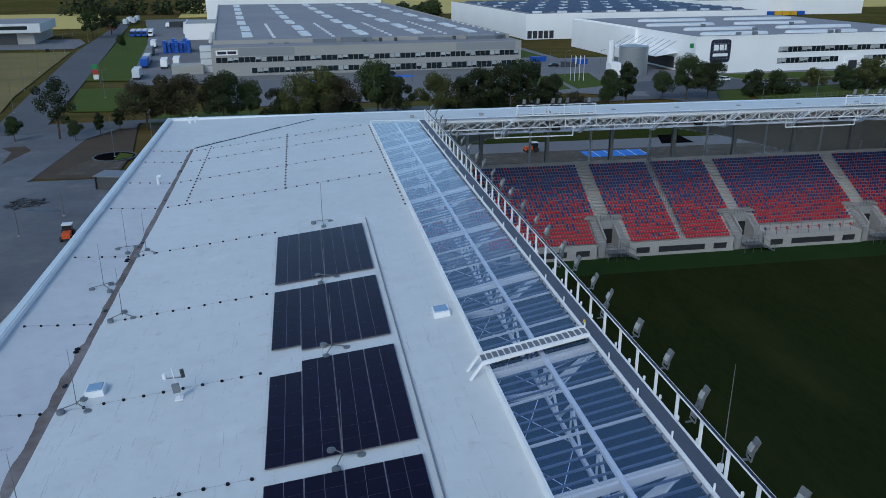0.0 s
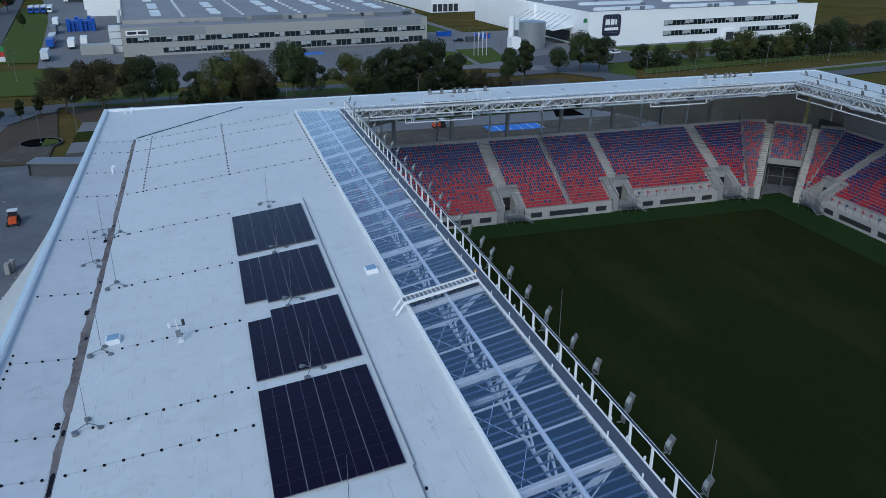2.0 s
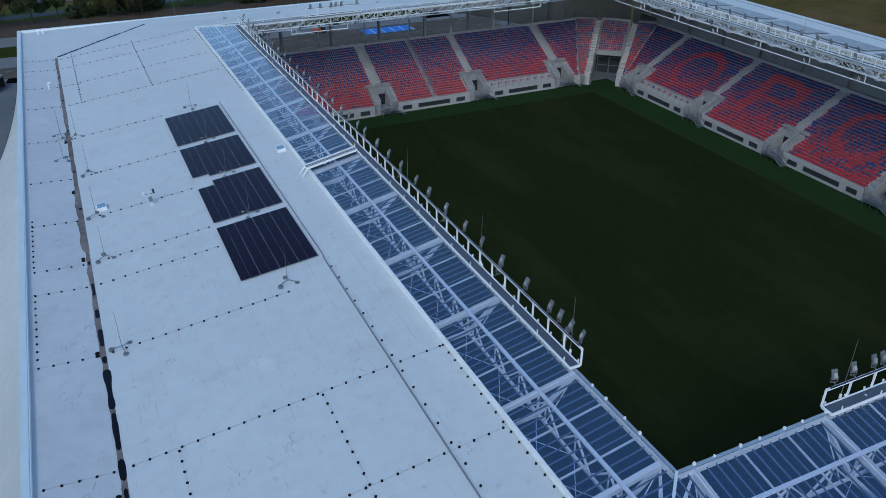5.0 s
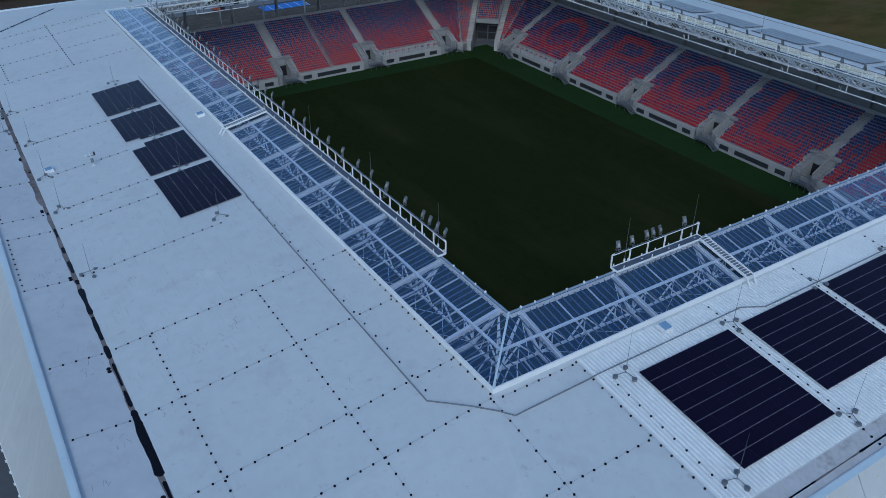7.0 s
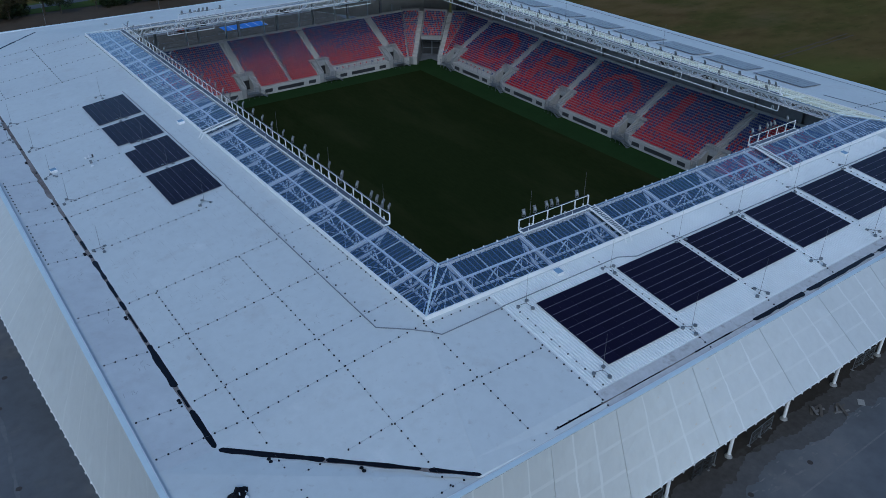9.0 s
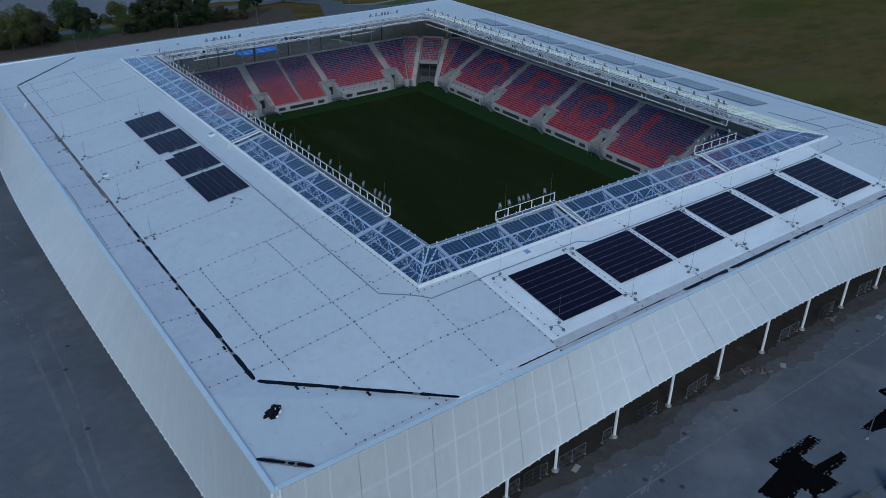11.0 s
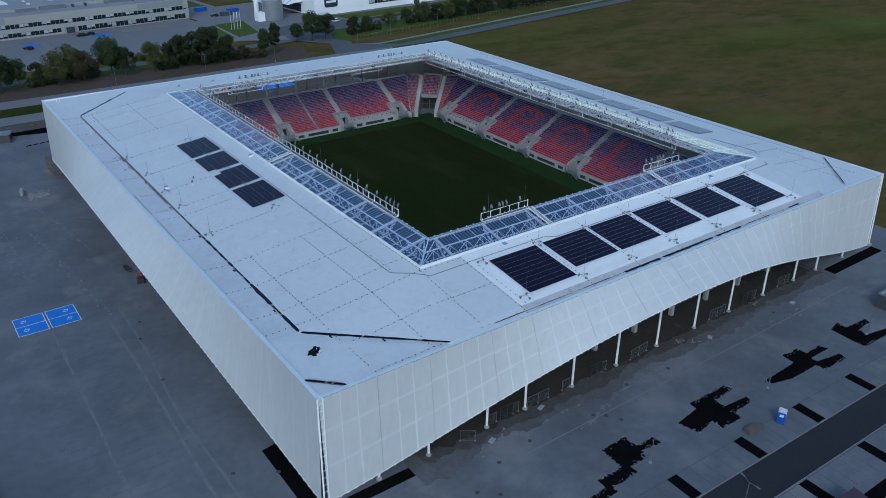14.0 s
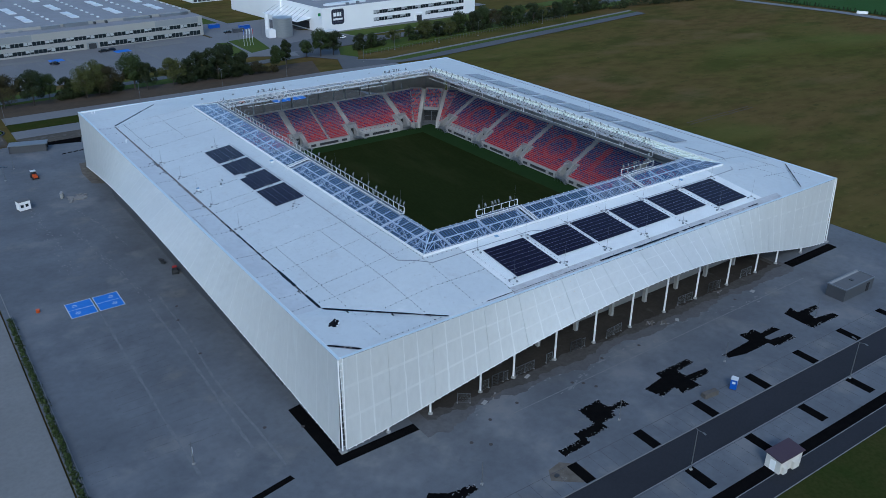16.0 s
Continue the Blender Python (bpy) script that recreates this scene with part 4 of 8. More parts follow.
def fan(a0, a1, b0, b1, r0, seed, cut=0.35):
    """A sector of rows: front edge a0 to a1, rear edge b0 to b1."""
    rng = random.Random(seed)
    a0, a1, b0, b1 = Vector(a0), Vector(a1), Vector(b0), Vector(b1)
    s, red, blue = Shape(), Shape(), Shape()
    for r in range(r0, ROWS_N):
        k0, k1 = r / ROWS_N, (r + 1) / ROWS_N
        z = Z0 + r * 0.33
        q = [a0.lerp(b0, k0), a1.lerp(b1, k0), a1.lerp(b1, k1), a0.lerp(b0, k1)]
        s.prism([(p.x, p.y, z) for p in q], (0, 0, -0.5 if r0 else -z))
        p, e = a0.lerp(b0, k1 - 0.01), a1.lerp(b1, k1 - 0.01)
        L = (e - p).length
        d = (e - p).normalized()
        back = Vector((-d.y, d.x))
        u = cut
        while u < L - cut + 0.1:
            t = red if rng.random() < max(0.15, 0.97 - 0.75 * (r / (ROWS_N - 1)) ** 1.3) else blue
            n = len(t.v)
            o = p + d * u - back * 0.12
            t.v += [(o.x + d.x * x + back.x * y, o.y + d.y * x + back.y * y, zz + z) for x, y, zz in SEAT.v]
            t.f += [tuple(i + n for i in f) for f in SEAT.f]
            u += 0.44
    if r0 == 0:
        s.prism([(a0.x, a0.y, Z0 + 0.25), (a1.x, a1.y, Z0 + 0.25), (a1.x + 0.1, a1.y + 0.25, Z0 + 0.25), (a0.x + 0.1, a0.y + 0.25, Z0 + 0.25)], (0, 0, -Z0 - 0.25))
    bk = (b1 - b0).normalized()
    nb = Vector((-bk.y, bk.x)) * 0.2
    z = Z0 + ROWS_N * 0.33 + 0.7
    s.prism([(b0.x, b0.y, z), (b1.x, b1.y, z), (b1.x + nb.x, b1.y + nb.y, z), (b0.x + nb.x, b0.y + nb.y, z)], (0, 0, -z))
    part("terrace", s, M_CONC, CORNER)
    tagged(part("red_seats", red, M_RED, CORNER, "rows of red plastic stadium seats"), kind="stuff")
    tagged(part("blue_seats", blue, M_BLUE, CORNER, "rows of blue plastic stadium seats"), kind="stuff")


def fan_steps(a, b, w, r0=0):
    a, b = Vector(a), Vector(b)
    d = (b - a).normalized()
    sd = Vector((d.y, -d.x)) * w / 2
    s = Shape()
    n = 36
    for k in range(2 * r0, n):
        p, q = a.lerp(b, k / n), a.lerp(b, (k + 1) / n)
        z = Z0 + (k + 1) * 0.22
        s.prism([(p.x + sd.x, p.y + sd.y, z), (q.x + sd.x, q.y + sd.y, z), (q.x - sd.x, q.y - sd.y, z), (p.x - sd.x, p.y - sd.y, z)], (0, 0, -0.6 if r0 else -z))
    part("aisle_steps", s, M_STEP, CORNER, "pale concrete aisle steps")


GA, GB = ((109.9, 139.7), (121.8, 153.6)), ((114.3, 136.6), (126.3, 148.6))      # the two sides of the gate
fan((108.1, 141.2), (109.0, 140.4), (116.3, 156.9), (120.6, 154.3), 0, 21)
fan((109.9, 139.7), (114.3, 136.6), GA[1], GB[1], 11, 22, 0.6)
fan((115.2, 136.0), (115.4, 135.6), (127.6, 147.6), (130.6, 144.6), 0, 23)
fan_steps((109.3, 140.2), (121.2, 154.0), 1.2)
fan_steps((114.8, 136.2), (127.0, 148.0), 1.2)
fan_steps((112.1, 138.2), (124.0, 151.2), 0.5, 8)
for (ax, ay), (bx, by) in (GA, GB):
    k = 8 / 18
    mx, my = ax + (bx - ax) * k, ay + (by - ay) * k
    s = Shape().prism([(ax, ay, 0), (mx, my, 0), (mx, my, Z0 + 8 * 0.44 + 0.7), (ax, ay, Z0 + 0.6)], (0.22, 0.1, 0))
    part("gate_wall", s, M_CONC, CORNER, "sloping concrete gate wall")
k = 8 / 18
la = Vector(GA[0]).lerp(Vector(GA[1]), k)
lb = Vector(GB[0]).lerp(Vector(GB[1]), k)
part("lintel", Shape().bar((la.x, la.y, 5.25), (lb.x, lb.y, 5.25), 0.35, 1.1), M_CONC, CORNER, "concrete lintel over the gate")
pa, pb = Vector(GA[0]).lerp(Vector(GA[1]), 0.6), Vector(GB[0]).lerp(Vector(GB[1]), 0.6)
# dark panel paints the passage's shade; nothing solid closes the gate there
part("gate_back", Shape().bar((pa.x, pa.y, 2.3), (pb.x, pb.y, 2.3), 0.1, 4.6), M_DARK, CORNER, "dark panel for the shaded passage behind the gate")
ga, gb = la.lerp(pa, 0.3), lb.lerp(pb, 0.3)
for f0, f1 in ((0.08, 0.5), (0.52, 0.94)):
    s = Shape()
    p, q = ga.lerp(gb, f0), ga.lerp(gb, f1)
    for z in (0.15, 2.2, 4.0):
        s.bar((p.x, p.y, z), (q.x, q.y, z), 0.08)
    for e in (p, q):
        s.bar((e.x, e.y, 0.05), (e.x, e.y, 4.05), 0.1)
    part("gate_leaf", s, M_GREYSTEEL, CORNER, "grey steel gate frame")
s = Shape()
for r in range(ROWS_N + 1):
    k = r / ROWS_N
    x, y, z = 108.2 + 8.2 * k, 141.4 + 16.0 * k, Z0 + r * 0.3225
    s.bar((x, y, z - 0.4), (x, y, z + 1.8), 0.06)
s.bar((108.2, 141.4, Z0 + 1.8), (116.4, 157.4, Z0 + 18 * 0.43 + 1.8), 0.07)
s.bar((108.2, 141.4, Z0 + 0.9), (116.4, 157.4, Z0 + 18 * 0.43 + 0.9), 0.06)
part("divider_fence", s, M_GREYSTEEL, CORNER, "grey fence dividing the sectors")

# columns behind the stands carrying the roof
def roof_column(x, y, top=18.5):
    c = thing("roof_column", "tall grey concrete column behind the stand", "column", "roof columns", m=pose(x, y, 0))
    part("shaft", Shape().box(-0.28, -0.28, 0, 0.28, 0.28, top), M_CONC, c)
    part("base", Shape().box(-0.6, -0.6, 0, 0.6, 0.6, 0.3), M_CONC, c)


for i in range(8):
    roof_column(36.0 + i * BAY, 156.6)
for i in range(11):
    roof_column(130.6, 30.0 + i * BAY)
# the height above the stand top is added to darken the open gap
setting("wall_stand_east_back", Shape().box(131.2, 20.0, 0, 131.5, 146.0, 14.0), M_CONC, "grey concrete rear wall of the lettered stand, raised to darken the gap", "wall")

# ---- catwalk, railing and floodlights on the inner roof edge ----
def floodlight():
    fl = thing("floodlight", "grey rectangular floodlight on a bracket at the roof edge", "floodlight", "floodlights")
    part("bracket", Shape().bar((0, 0, 0.02), (0.34, 0, 0.06), 0.09, 0.05).bar((0.3, -0.24, 0.08), (0.3, 0.24, 0.08), 0.05).bar((0.3, -0.24, 0.08), (0.36, -0.24, 0.46), 0.045).bar((0.3, 0.24, 0.08), (0.36, 0.24, 0.46), 0.045), M_LAMP, fl)
    tip = pose(0.42, 0, 0.58, 0, 22, 0)
    hd = part("head", Shape().box(-0.04, -0.2, -0.34, 0.05, 0.2, 0.34, tip), M_LAMP, fl)
    part("driver_box", Shape().box(-0.14, -0.11, -0.18, -0.04, 0.11, 0.12, tip), M_LENS, hd)
    part("lens", Shape().box(0.05, -0.17, -0.31, 0.07, 0.17, 0.31, tip), M_LENS, hd)
    return fl


LIGHT = floodlight()


def gantry(name, a, b, z, inward, lamps, low_bar):
    """A walkway with a white post railing along the inner roof edge, from a to b."""
    a, b = Vector((*a, z)), Vector((*b, z))
    d = (b - a).normalized()
    w = Vector((*inward, 0))
    rail = 1.32
    g = thing(name, "grey catwalk with a white steel railing along the inner roof edge", "catwalk", "roof catwalks")
    part("walkway", Shape().bar(a - w * 0.02, b - w * 0.02, 0.74, 0.06), M_WALKWAY, g, "dark grey grated walkway")
    part("kerb_rail", Shape().bar(a - w * 0.42, b - w * 0.42, 0.1, 0.16), M_STEEL, g)
    part("outer_beam", Shape().bar(a + w * 0.38, b + w * 0.38, 0.09, 0.16), M_STEEL, g)
    for e in (a, b):
        part("end_beam", Shape().bar(e - w * 0.42, e + w * 0.38, 0.1, 0.16), M_STEEL, g)
    top = part("top_rail", Shape().bar(a + w * 0.42 + Vector((0, 0, rail)), b + w * 0.42 + Vector((0, 0, rail)), 0.15, 0.11), M_STEEL, g)
    part("cable_duct", Shape().bar(a + w * 0.38 + d * 0.3 + Vector((0, 0, rail + 0.08)), b + w * 0.38 - d * 0.3 + Vector((0, 0, rail + 0.08)), 0.09, 0.05), M_LOGO, top, "black cable duct")
    n = max(2, round((b - a).length / 2.1))
    for i in range(n + 1):
        p = a + (b - a) * i / n
        part("post", Shape().bar(p + w * 0.42, p + w * 0.42 + Vector((0, 0, rail)), 0.11, 0.11, up=d), M_STEEL, g)
    for i in range(round((b - a).length / 3.48)):
        p = a + d * (0.8 + i * 3.48) - w * 0.4
        part("stub", Shape().bar(p, p + Vector((0, 0, 0.4)), 0.06, up=d), M_STEEL, g)
    for i in range(round((b - a).length / 1.74)):
        p = a + d * (0.4 + i * 1.74) + w * 0.5
        part("clip", Shape().bar(p, p + Vector((0, 0, 0.2)), 0.09, up=d), M_STEEL, g)
    if low_bar:
        lo = Vector((0, 0, -2.8))
        e0, e1 = a + d * low_bar, b + d * low_bar
        s = Shape().bar(e0 + lo, e1 + lo, 0.12)
        k = max(1, round((b - a).length / BAY))
        for i in range(k + 1):
            p = e0 + (e1 - e0) * i / k
            s.bar(p + lo, p + Vector((0, 0, -1.6)), 0.1, up=d)
            for f in (0.9, 1.2):
                if i < k:
                    s.bar(p + d * f + lo, p + d * f + lo + Vector((0, 0, 0.7)), 0.05, up=d)
        part("hanging_bar", s, M_STEEL, g, "white bar hung below the roof edge")
    ang = math.degrees(math.atan2(w.y, w.x))
    for k, (u, hi) in enumerate(lamps):
        p = a + d * u + w * 0.44
        copy_thing(LIGHT, pose(p.x, p.y, z + (rail if hi else 0.35), 0, 0, ang + ((k * 37) % 30 - 15)))


ZW = ZG1 + 0.2                              # height of the catwalks
LAMPS_Y = [35.6, 36.9, 39.5, 42.8, 46.5, 50.0, 53.0, 56.7, 60.3, 63.4, 67.1, 70.3, 73.5, 77.4, 79.6, 82.4, 85.0, 88.1]
while LAMPS_Y[-1] < 134:
    LAMPS_Y.append(LAMPS_Y[-1] + (3.4 if len(LAMPS_Y) % 3 else 2.6))
lamps_w = [(y - 34.8, True) for y in LAMPS_Y] + [(y - 34.4, False) for y in LAMPS_Y[1::3]]
gantry("catwalk", (IX0, 34.8), (IX0, 137.4), ZW, (1, 0), lamps_w, 0)
gantry("catwalk", (IX1, 34.8), (IX1, 137.4), ZW, (-1, 0), lamps_w, -0.01)
SPOTS = [(0.9, True), (2.65, True), (4.55, True), (5.4, True), (6.35, True), (9.4, True)]
for x0 in (46.2, 89.3):
    gantry("catwalk", (x0, IY0), (x0 + 11.1, IY0), ZW, (0, 1), SPOTS, 0)
    gantry("catwalk", (x0 + (0.5 if x0 < 60 else 3.5), IY1), (x0 + 10.9 + (0 if x0 < 60 else 3.0), IY1), ZW, (0, -1), SPOTS, -2.7 if x0 < 60 else -8.2)
LIGHT.matrix_basis = pose(IX0 + 0.44, 38.2, ZW + 1.32)


def crossing(a, b):
    """Stepped walkway over the glass from the roof to the catwalk."""
    a, b = Vector(a), Vector(b)
    d = (b - a).normalized()
    sd = d.cross(Vector((0, 0, 1))).normalized()
    g = thing("roof_crossing", "white stepped walkway crossing the glass roof", "walkway", "roof crossings")
    for k in (-0.45, 0.45):
        part("beam", Shape().bar(a + sd * k, b + sd * k, 0.14, 0.2), M_STEEL, g)
        part("foot", Shape().bar(a + sd * k, a + sd * k - d * 0.75 - Vector((0, 0, 0.95)), 0.12), M_STEEL, g)
    n = 18
    for i in range(n):
        p = a + (b - a) * (i + 0.5) / n
        part("tread", Shape().bar(p - sd * 0.4, p + sd * 0.4, 0.24, 0.05), M_GREYSTEEL, g)
        part("edge", Shape().bar(p - sd * 0.4 + d * 0.15 + Vector((0, 0, 0.03)), p + sd * 0.4 + d * 0.15 + Vector((0, 0, 0.03)), 0.05), M_STEEL, g)


crossing((GX0 - 0.35, 77.0, ZG0 + 0.35), (IX0 - 0.4, 77.0, ZG1 + 0.3))
crossing((57.2, GY0 - 0.35, ZG0 + 0.35), (57.2, IY0 - 0.4, ZG1 + 0.3))
crossing((89.9, GY0 - 0.35, ZG0 + 0.35), (89.9, IY0 - 0.4, ZG1 + 0.3))

g = thing("warning_lamp", "small amber warning lamp at the end of the roof crossing", "lamp", m=pose(IX0 - 0.3, 77.7, ZW))
part("stem", Shape().tube((0, 0, 0), (0, 0, 0.25), 0.03, 6), M_LAMP, g)
part("lens", Shape().tube((0, 0, 0.25), (0, 0, 0.42), 0.09, 10, 0.06), M_YELLOW, g, "amber plastic lens")

# thin lightning rods at the roof edge
def rod(x, y, z, h, lean=0.0):
    r = thing("lightning_rod", "thin grey lightning rod", "lightning rod", "lightning rods", m=pose(x, y, z, 0, lean, 0))
    part("mast", Shape().tube((0, 0, 0), (0, 0, h), 0.03, 5, 0.012), M_LAMP, r)
    part("clamp", Shape().box(-0.06, -0.06, 0, 0.06, 0.06, 0.35), M_STEEL, r)


for x, y in ((IX0 + 0.5, 36.2), (IX0 + 0.5, 49.4), (IX0 + 0.5, 64.6), (IX0 + 0.5, 94.0), (47.9, IY0 + 0.5), (56.6, IY0 + 0.5), (120.0, 116.0), (121.0, 96.0), (124.0, 70.0)):
    rod(x, y, ZW if x < 115 else roof_z(x, 60) - 0.02, 4.6)

# ---- solar arrays ----
def pv_array(place, nx, ny, wx, wy, lines="y", nm="solar array on the pale roof membrane", cells=None):
    arr = thing("solar_array", nm, "solar panels", "solar arrays", m=place)
    global PVMESH
    key = (round(wx, 3), round(wy, 3), cells)
    if key not in PVMESH:
        fr, cell = Shape(), Shape()
        fr.box(0.012, 0.004, 0.10, wx - 0.012, wy - 0.004, 0.136)
        gx, gy = (0.035, 0.008) if lines == "y" else (0.008, 0.035)
        cell.box(gx, gy, 0.13, wx - gx, wy - gy, 0.141)
        cl = Shape()
        for e in (0.5,):
            if lines == "y":
                cl.box(wx - 0.025, wy * e - 0.03, 0.136, wx + 0.025, wy * e + 0.03, 0.15)
            else:
                cl.box(wx * e - 0.03, wy - 0.025, 0.136, wx * e + 0.03, wy + 0.025, 0.15)
        bus = Shape()
        if lines == "y":
            bus.box(wx * 0.5 - 0.011, 0.02, 0.139, wx * 0.5 + 0.011, wy - 0.02, 0.1425)
        else:
            bus.box(0.02, wy * 0.5 - 0.008, 0.139, wx - 0.02, wy * 0.5 + 0.008, 0.1425)
        PVMESH[key] = (fr.mesh("module_frame", M_PVFRAME), cell.mesh("cell_sheet", cells or M_PV), cl.mesh("clamp", M_FRAME), bus.mesh("busbar", M_PVFRAME))
    for i in range(nx):
        for j in range(ny):
            mo = part("module", PVMESH[key][0], None, arr, m=pose(i * wx, j * wy, 0))
            part("cell_sheet", PVMESH[key][1], None, mo)
            if place.translation.x < 120:
                part("clamp", PVMESH[key][2], None, mo)
                if lines == "y":
                    part("busbar", PVMESH[key][3], None, mo)
    return arr


PVMESH = {}
TW, TS = math.degrees(math.atan(0.1225)), math.degrees(math.atan(0.116))


def on_west(x, y, dz=0.0):
    return pose(x, y, roof_z(x, y) + dz, 0, -TW, 0)


def on_south(x, y, dz=0.0):
    return pose(x, y, roof_z(x, y) + dz, TS, 0, 0)


wm = 7.0 / 4 / math.cos(radians(TW))
XW = 17.45
XR = XW + 7.0 / 4
LW = "dark solar modules lying on the pale membrane roof"
for x, y, nx, ny, L in ((XW, 94.1, 4, 10, 10.4), (XW, 83.95, 1, 8, 8.75), (XR, 83.3, 3, 9, 9.4), (XW, 72.2, 1, 8, 8.5), (XR, 72.2, 3, 9, 9.7), (XW, 60.3, 4, 10, 10.65)):
    pv_array(on_west(x, y), nx, ny, wm, L / ny, nm=LW)
PVX = (40.0, 51.9, 63.1, 74.8, 86.8, 99.2)
for i, x in enumerate(PVX):
    n, y0 = (9, 4.15) if i in (0, 5) else (8, 6.0)
    pv_array(on_south(x, y0, 0.13), 6, n, 1.717, (14.65 - y0) / n / math.cos(radians(TS)), lines="x", nm="dark solar modules in long rows on the corrugated roof")
for i in range(8):
    pv_array(pose(124.5, 38.3 + i * 12.0, roof_z(124.5, 50) + 0.03, 0, math.degrees(math.atan(0.1)), 0), 4, 6, 1.5, 1.715, nm="greyish solar modules lying on the lettered stand's roof", cells=M_PVEAST)


# ---- roof details ----
# corrugated sheet under the southern arrays
s = Shape()
x = 36.9
while x < 112.6:
    za, zb = roof_z(60, 2.4) + 0.01, roof_z(60, 18.2) + 0.01
    h = 0.12
    n = len(s.v)
    s.v += [(x, 2.4, za), (x + 0.04, 2.4, za + h), (x + 0.12, 2.4, za + h), (x + 0.16, 2.4, za), (x, 18.2, zb), (x + 0.04, 18.2, zb + h), (x + 0.12, 18.2, zb + h), (x + 0.16, 18.2, zb)]
    s.f += [tuple(n + i for i in q) for q in ((0, 1, 2, 3), (4, 7, 6, 5), (0, 4, 5, 1), (1, 5, 6, 2), (2, 6, 7, 3))]
    x += 0.36
tagged(setting("corrugated_roof", s, M_CORR, "white corrugated metal sheeting on the end stand roof", "roof"), kind="structure")
setting("corrugated_base", Shape().prism([(36.7, 2.4, roof_z(60, 2.4) + 0.02), (112.8, 2.4, roof_z(60, 2.4) + 0.02), (112.8, 18.25, roof_z(60, 18.25) + 0.02), (36.7, 18.25, roof_z(60, 18.25) + 0.02)], (0, 0, -0.015)), M_CORR, "white corrugated metal sheeting base", "roof")


def roof_line(name, pts, w, mat, label, dz=0.02, cat="stain", h=0.015):
    s = Shape()
    for a, b in zip(pts, pts[1:]):
        s.bar((a[0], a[1], a[2] + dz), (b[0], b[1], b[2] + dz), w, h)
    return tagged(part(name, s, mat), label, cat)


def D(x, y):
    """Height on the outer corner triangle."""
    p1, p2, p3 = Vector((0.5, 0.5, 17.1)), Vector(P2), Vector(P3)
    n = (p2 - p1).cross(p3 - p1)
    return (x, y, p1.z - (n.x * (x - p1.x) + n.y * (y - p1.y)) / n.z + 0.01)


# gutter seam with silt and standing water
def seam(a, b, parts, label, seed, silt=0.62, wide=()):
    rng = random.Random(seed)
    a, b = Vector(a), Vector(b)
    d = (b - a).normalized()
    sd = d.cross(Vector((0, 0, 1))).normalized()
    L = (b - a).length
    s = Shape()
    g = thing("roof_gutter", label, "gutter", "roof gutters")

    def blot(sh, u0, u1, wid, dz):
        n = max(6, int((u1 - u0) / 0.16))
        left, right = [], []
        for i in range(n + 1):
            k = i / n
            run = min(k, 1 - k) * (u1 - u0) / wid
            ww = wid * (0.12 + 0.88 * min(1.0, max(0.0, 1 - (1 - min(1.0, run / 0.8)) ** 2) ** 0.5)) * (0.9 + 0.5 * noise.noise(Vector((0.55 * (u0 + (u1 - u0) * k), 3.1, 0.7))) + 0.08 * rng.random())
            p = a + d * (u0 + (u1 - u0) * k) + Vector((0, 0, dz))
            left.append(p - sd * ww / 2)
            right.append(p + sd * ww / 2)
        k0 = len(sh.v)
        for p, q in zip(left, right):
            lo = Vector((0, 0, -0.008))
            sh.v += [tuple(p), tuple(q), tuple(q + lo), tuple(p + lo)]
        for i in range(n):
            o, e = k0 + 4 * i, k0 + 4 * i + 4
            sh.f += [(o, o + 1, e + 1, e), (o + 1, o + 2, e + 2, e + 1), (o + 3, o, e, e + 3)]
        sh.f += [(k0, k0 + 3, k0 + 2, k0 + 1), tuple(k0 + 4 * n + i for i in range(4))]

    halo = Shape()
    u = 0.2
    while u < L - 1.5:
        e = min(L - 0.2, u + rng.uniform(3, 9))
        blot(halo, u, e, silt * rng.uniform(1.5, 2.6), 0.014 + 0.0015 * (len(halo.v) % 3))
        u = e - 0.3
    part("silt_fringe", halo, M_FRINGE, g, "faint fringe of dried silt")
    blot(s, 0.2, L - 0.2, silt, 0.022)
    for u0, u1, wid in parts:
        w = Shape()
        blot(w, u0, min(u1, L), wid, 0.036)
        part("puddle", w, M_WATER, g, "black standing water")
    for u0, u1, wid in wide:
        blot(s, u0, u1, wid, 0.026)
    part("silt", s, M_STAIN, g, "brown silt stain")


seam(P2, Q2, [(0.2, 6.0, 0.5), (6.4, 9.4, 0.28), (9.9, 17.9, 0.75), (18.3, 20.6, 0.35), (21.2, 24.6, 0.25), (25.3, 27.4, 0.5), (28.3, 32.4, 0.42), (32.8, 37.8, 0.5), (38.6, 39.6, 0.4), (41.0, 43.6, 0.34), (45.4, 46.8, 0.34), (49.2, 51.4, 0.32), (55.0, 55.7, 0.3), (67.6, 68.1, 0.34), (78.2, 78.7, 0.34), (92.6, 93.2, 0.4), (106.0, 106.5, 0.4), (118.0, 118.4, 0.4)], "silted roof gutter with black standing water", 31, 0.5, ((57.5, 73.5, 0.95), (76.0, 81.0, 0.6), (83.0, 92.0, 0.7), (96.0, 112.0, 0.55)))
seam(P2, P3, [(0.2, 9.6, 0.6), (9.7, 17.8, 0.5), (18.4, 23.6, 0.5)], "roof gutter with black standing water", 33)
seam(Q2, Q3, [(0.3, 9, 0.6), (9.3, 15.4, 0.75), (15.8, 24, .6)], "thin dark roof gutter", 35)
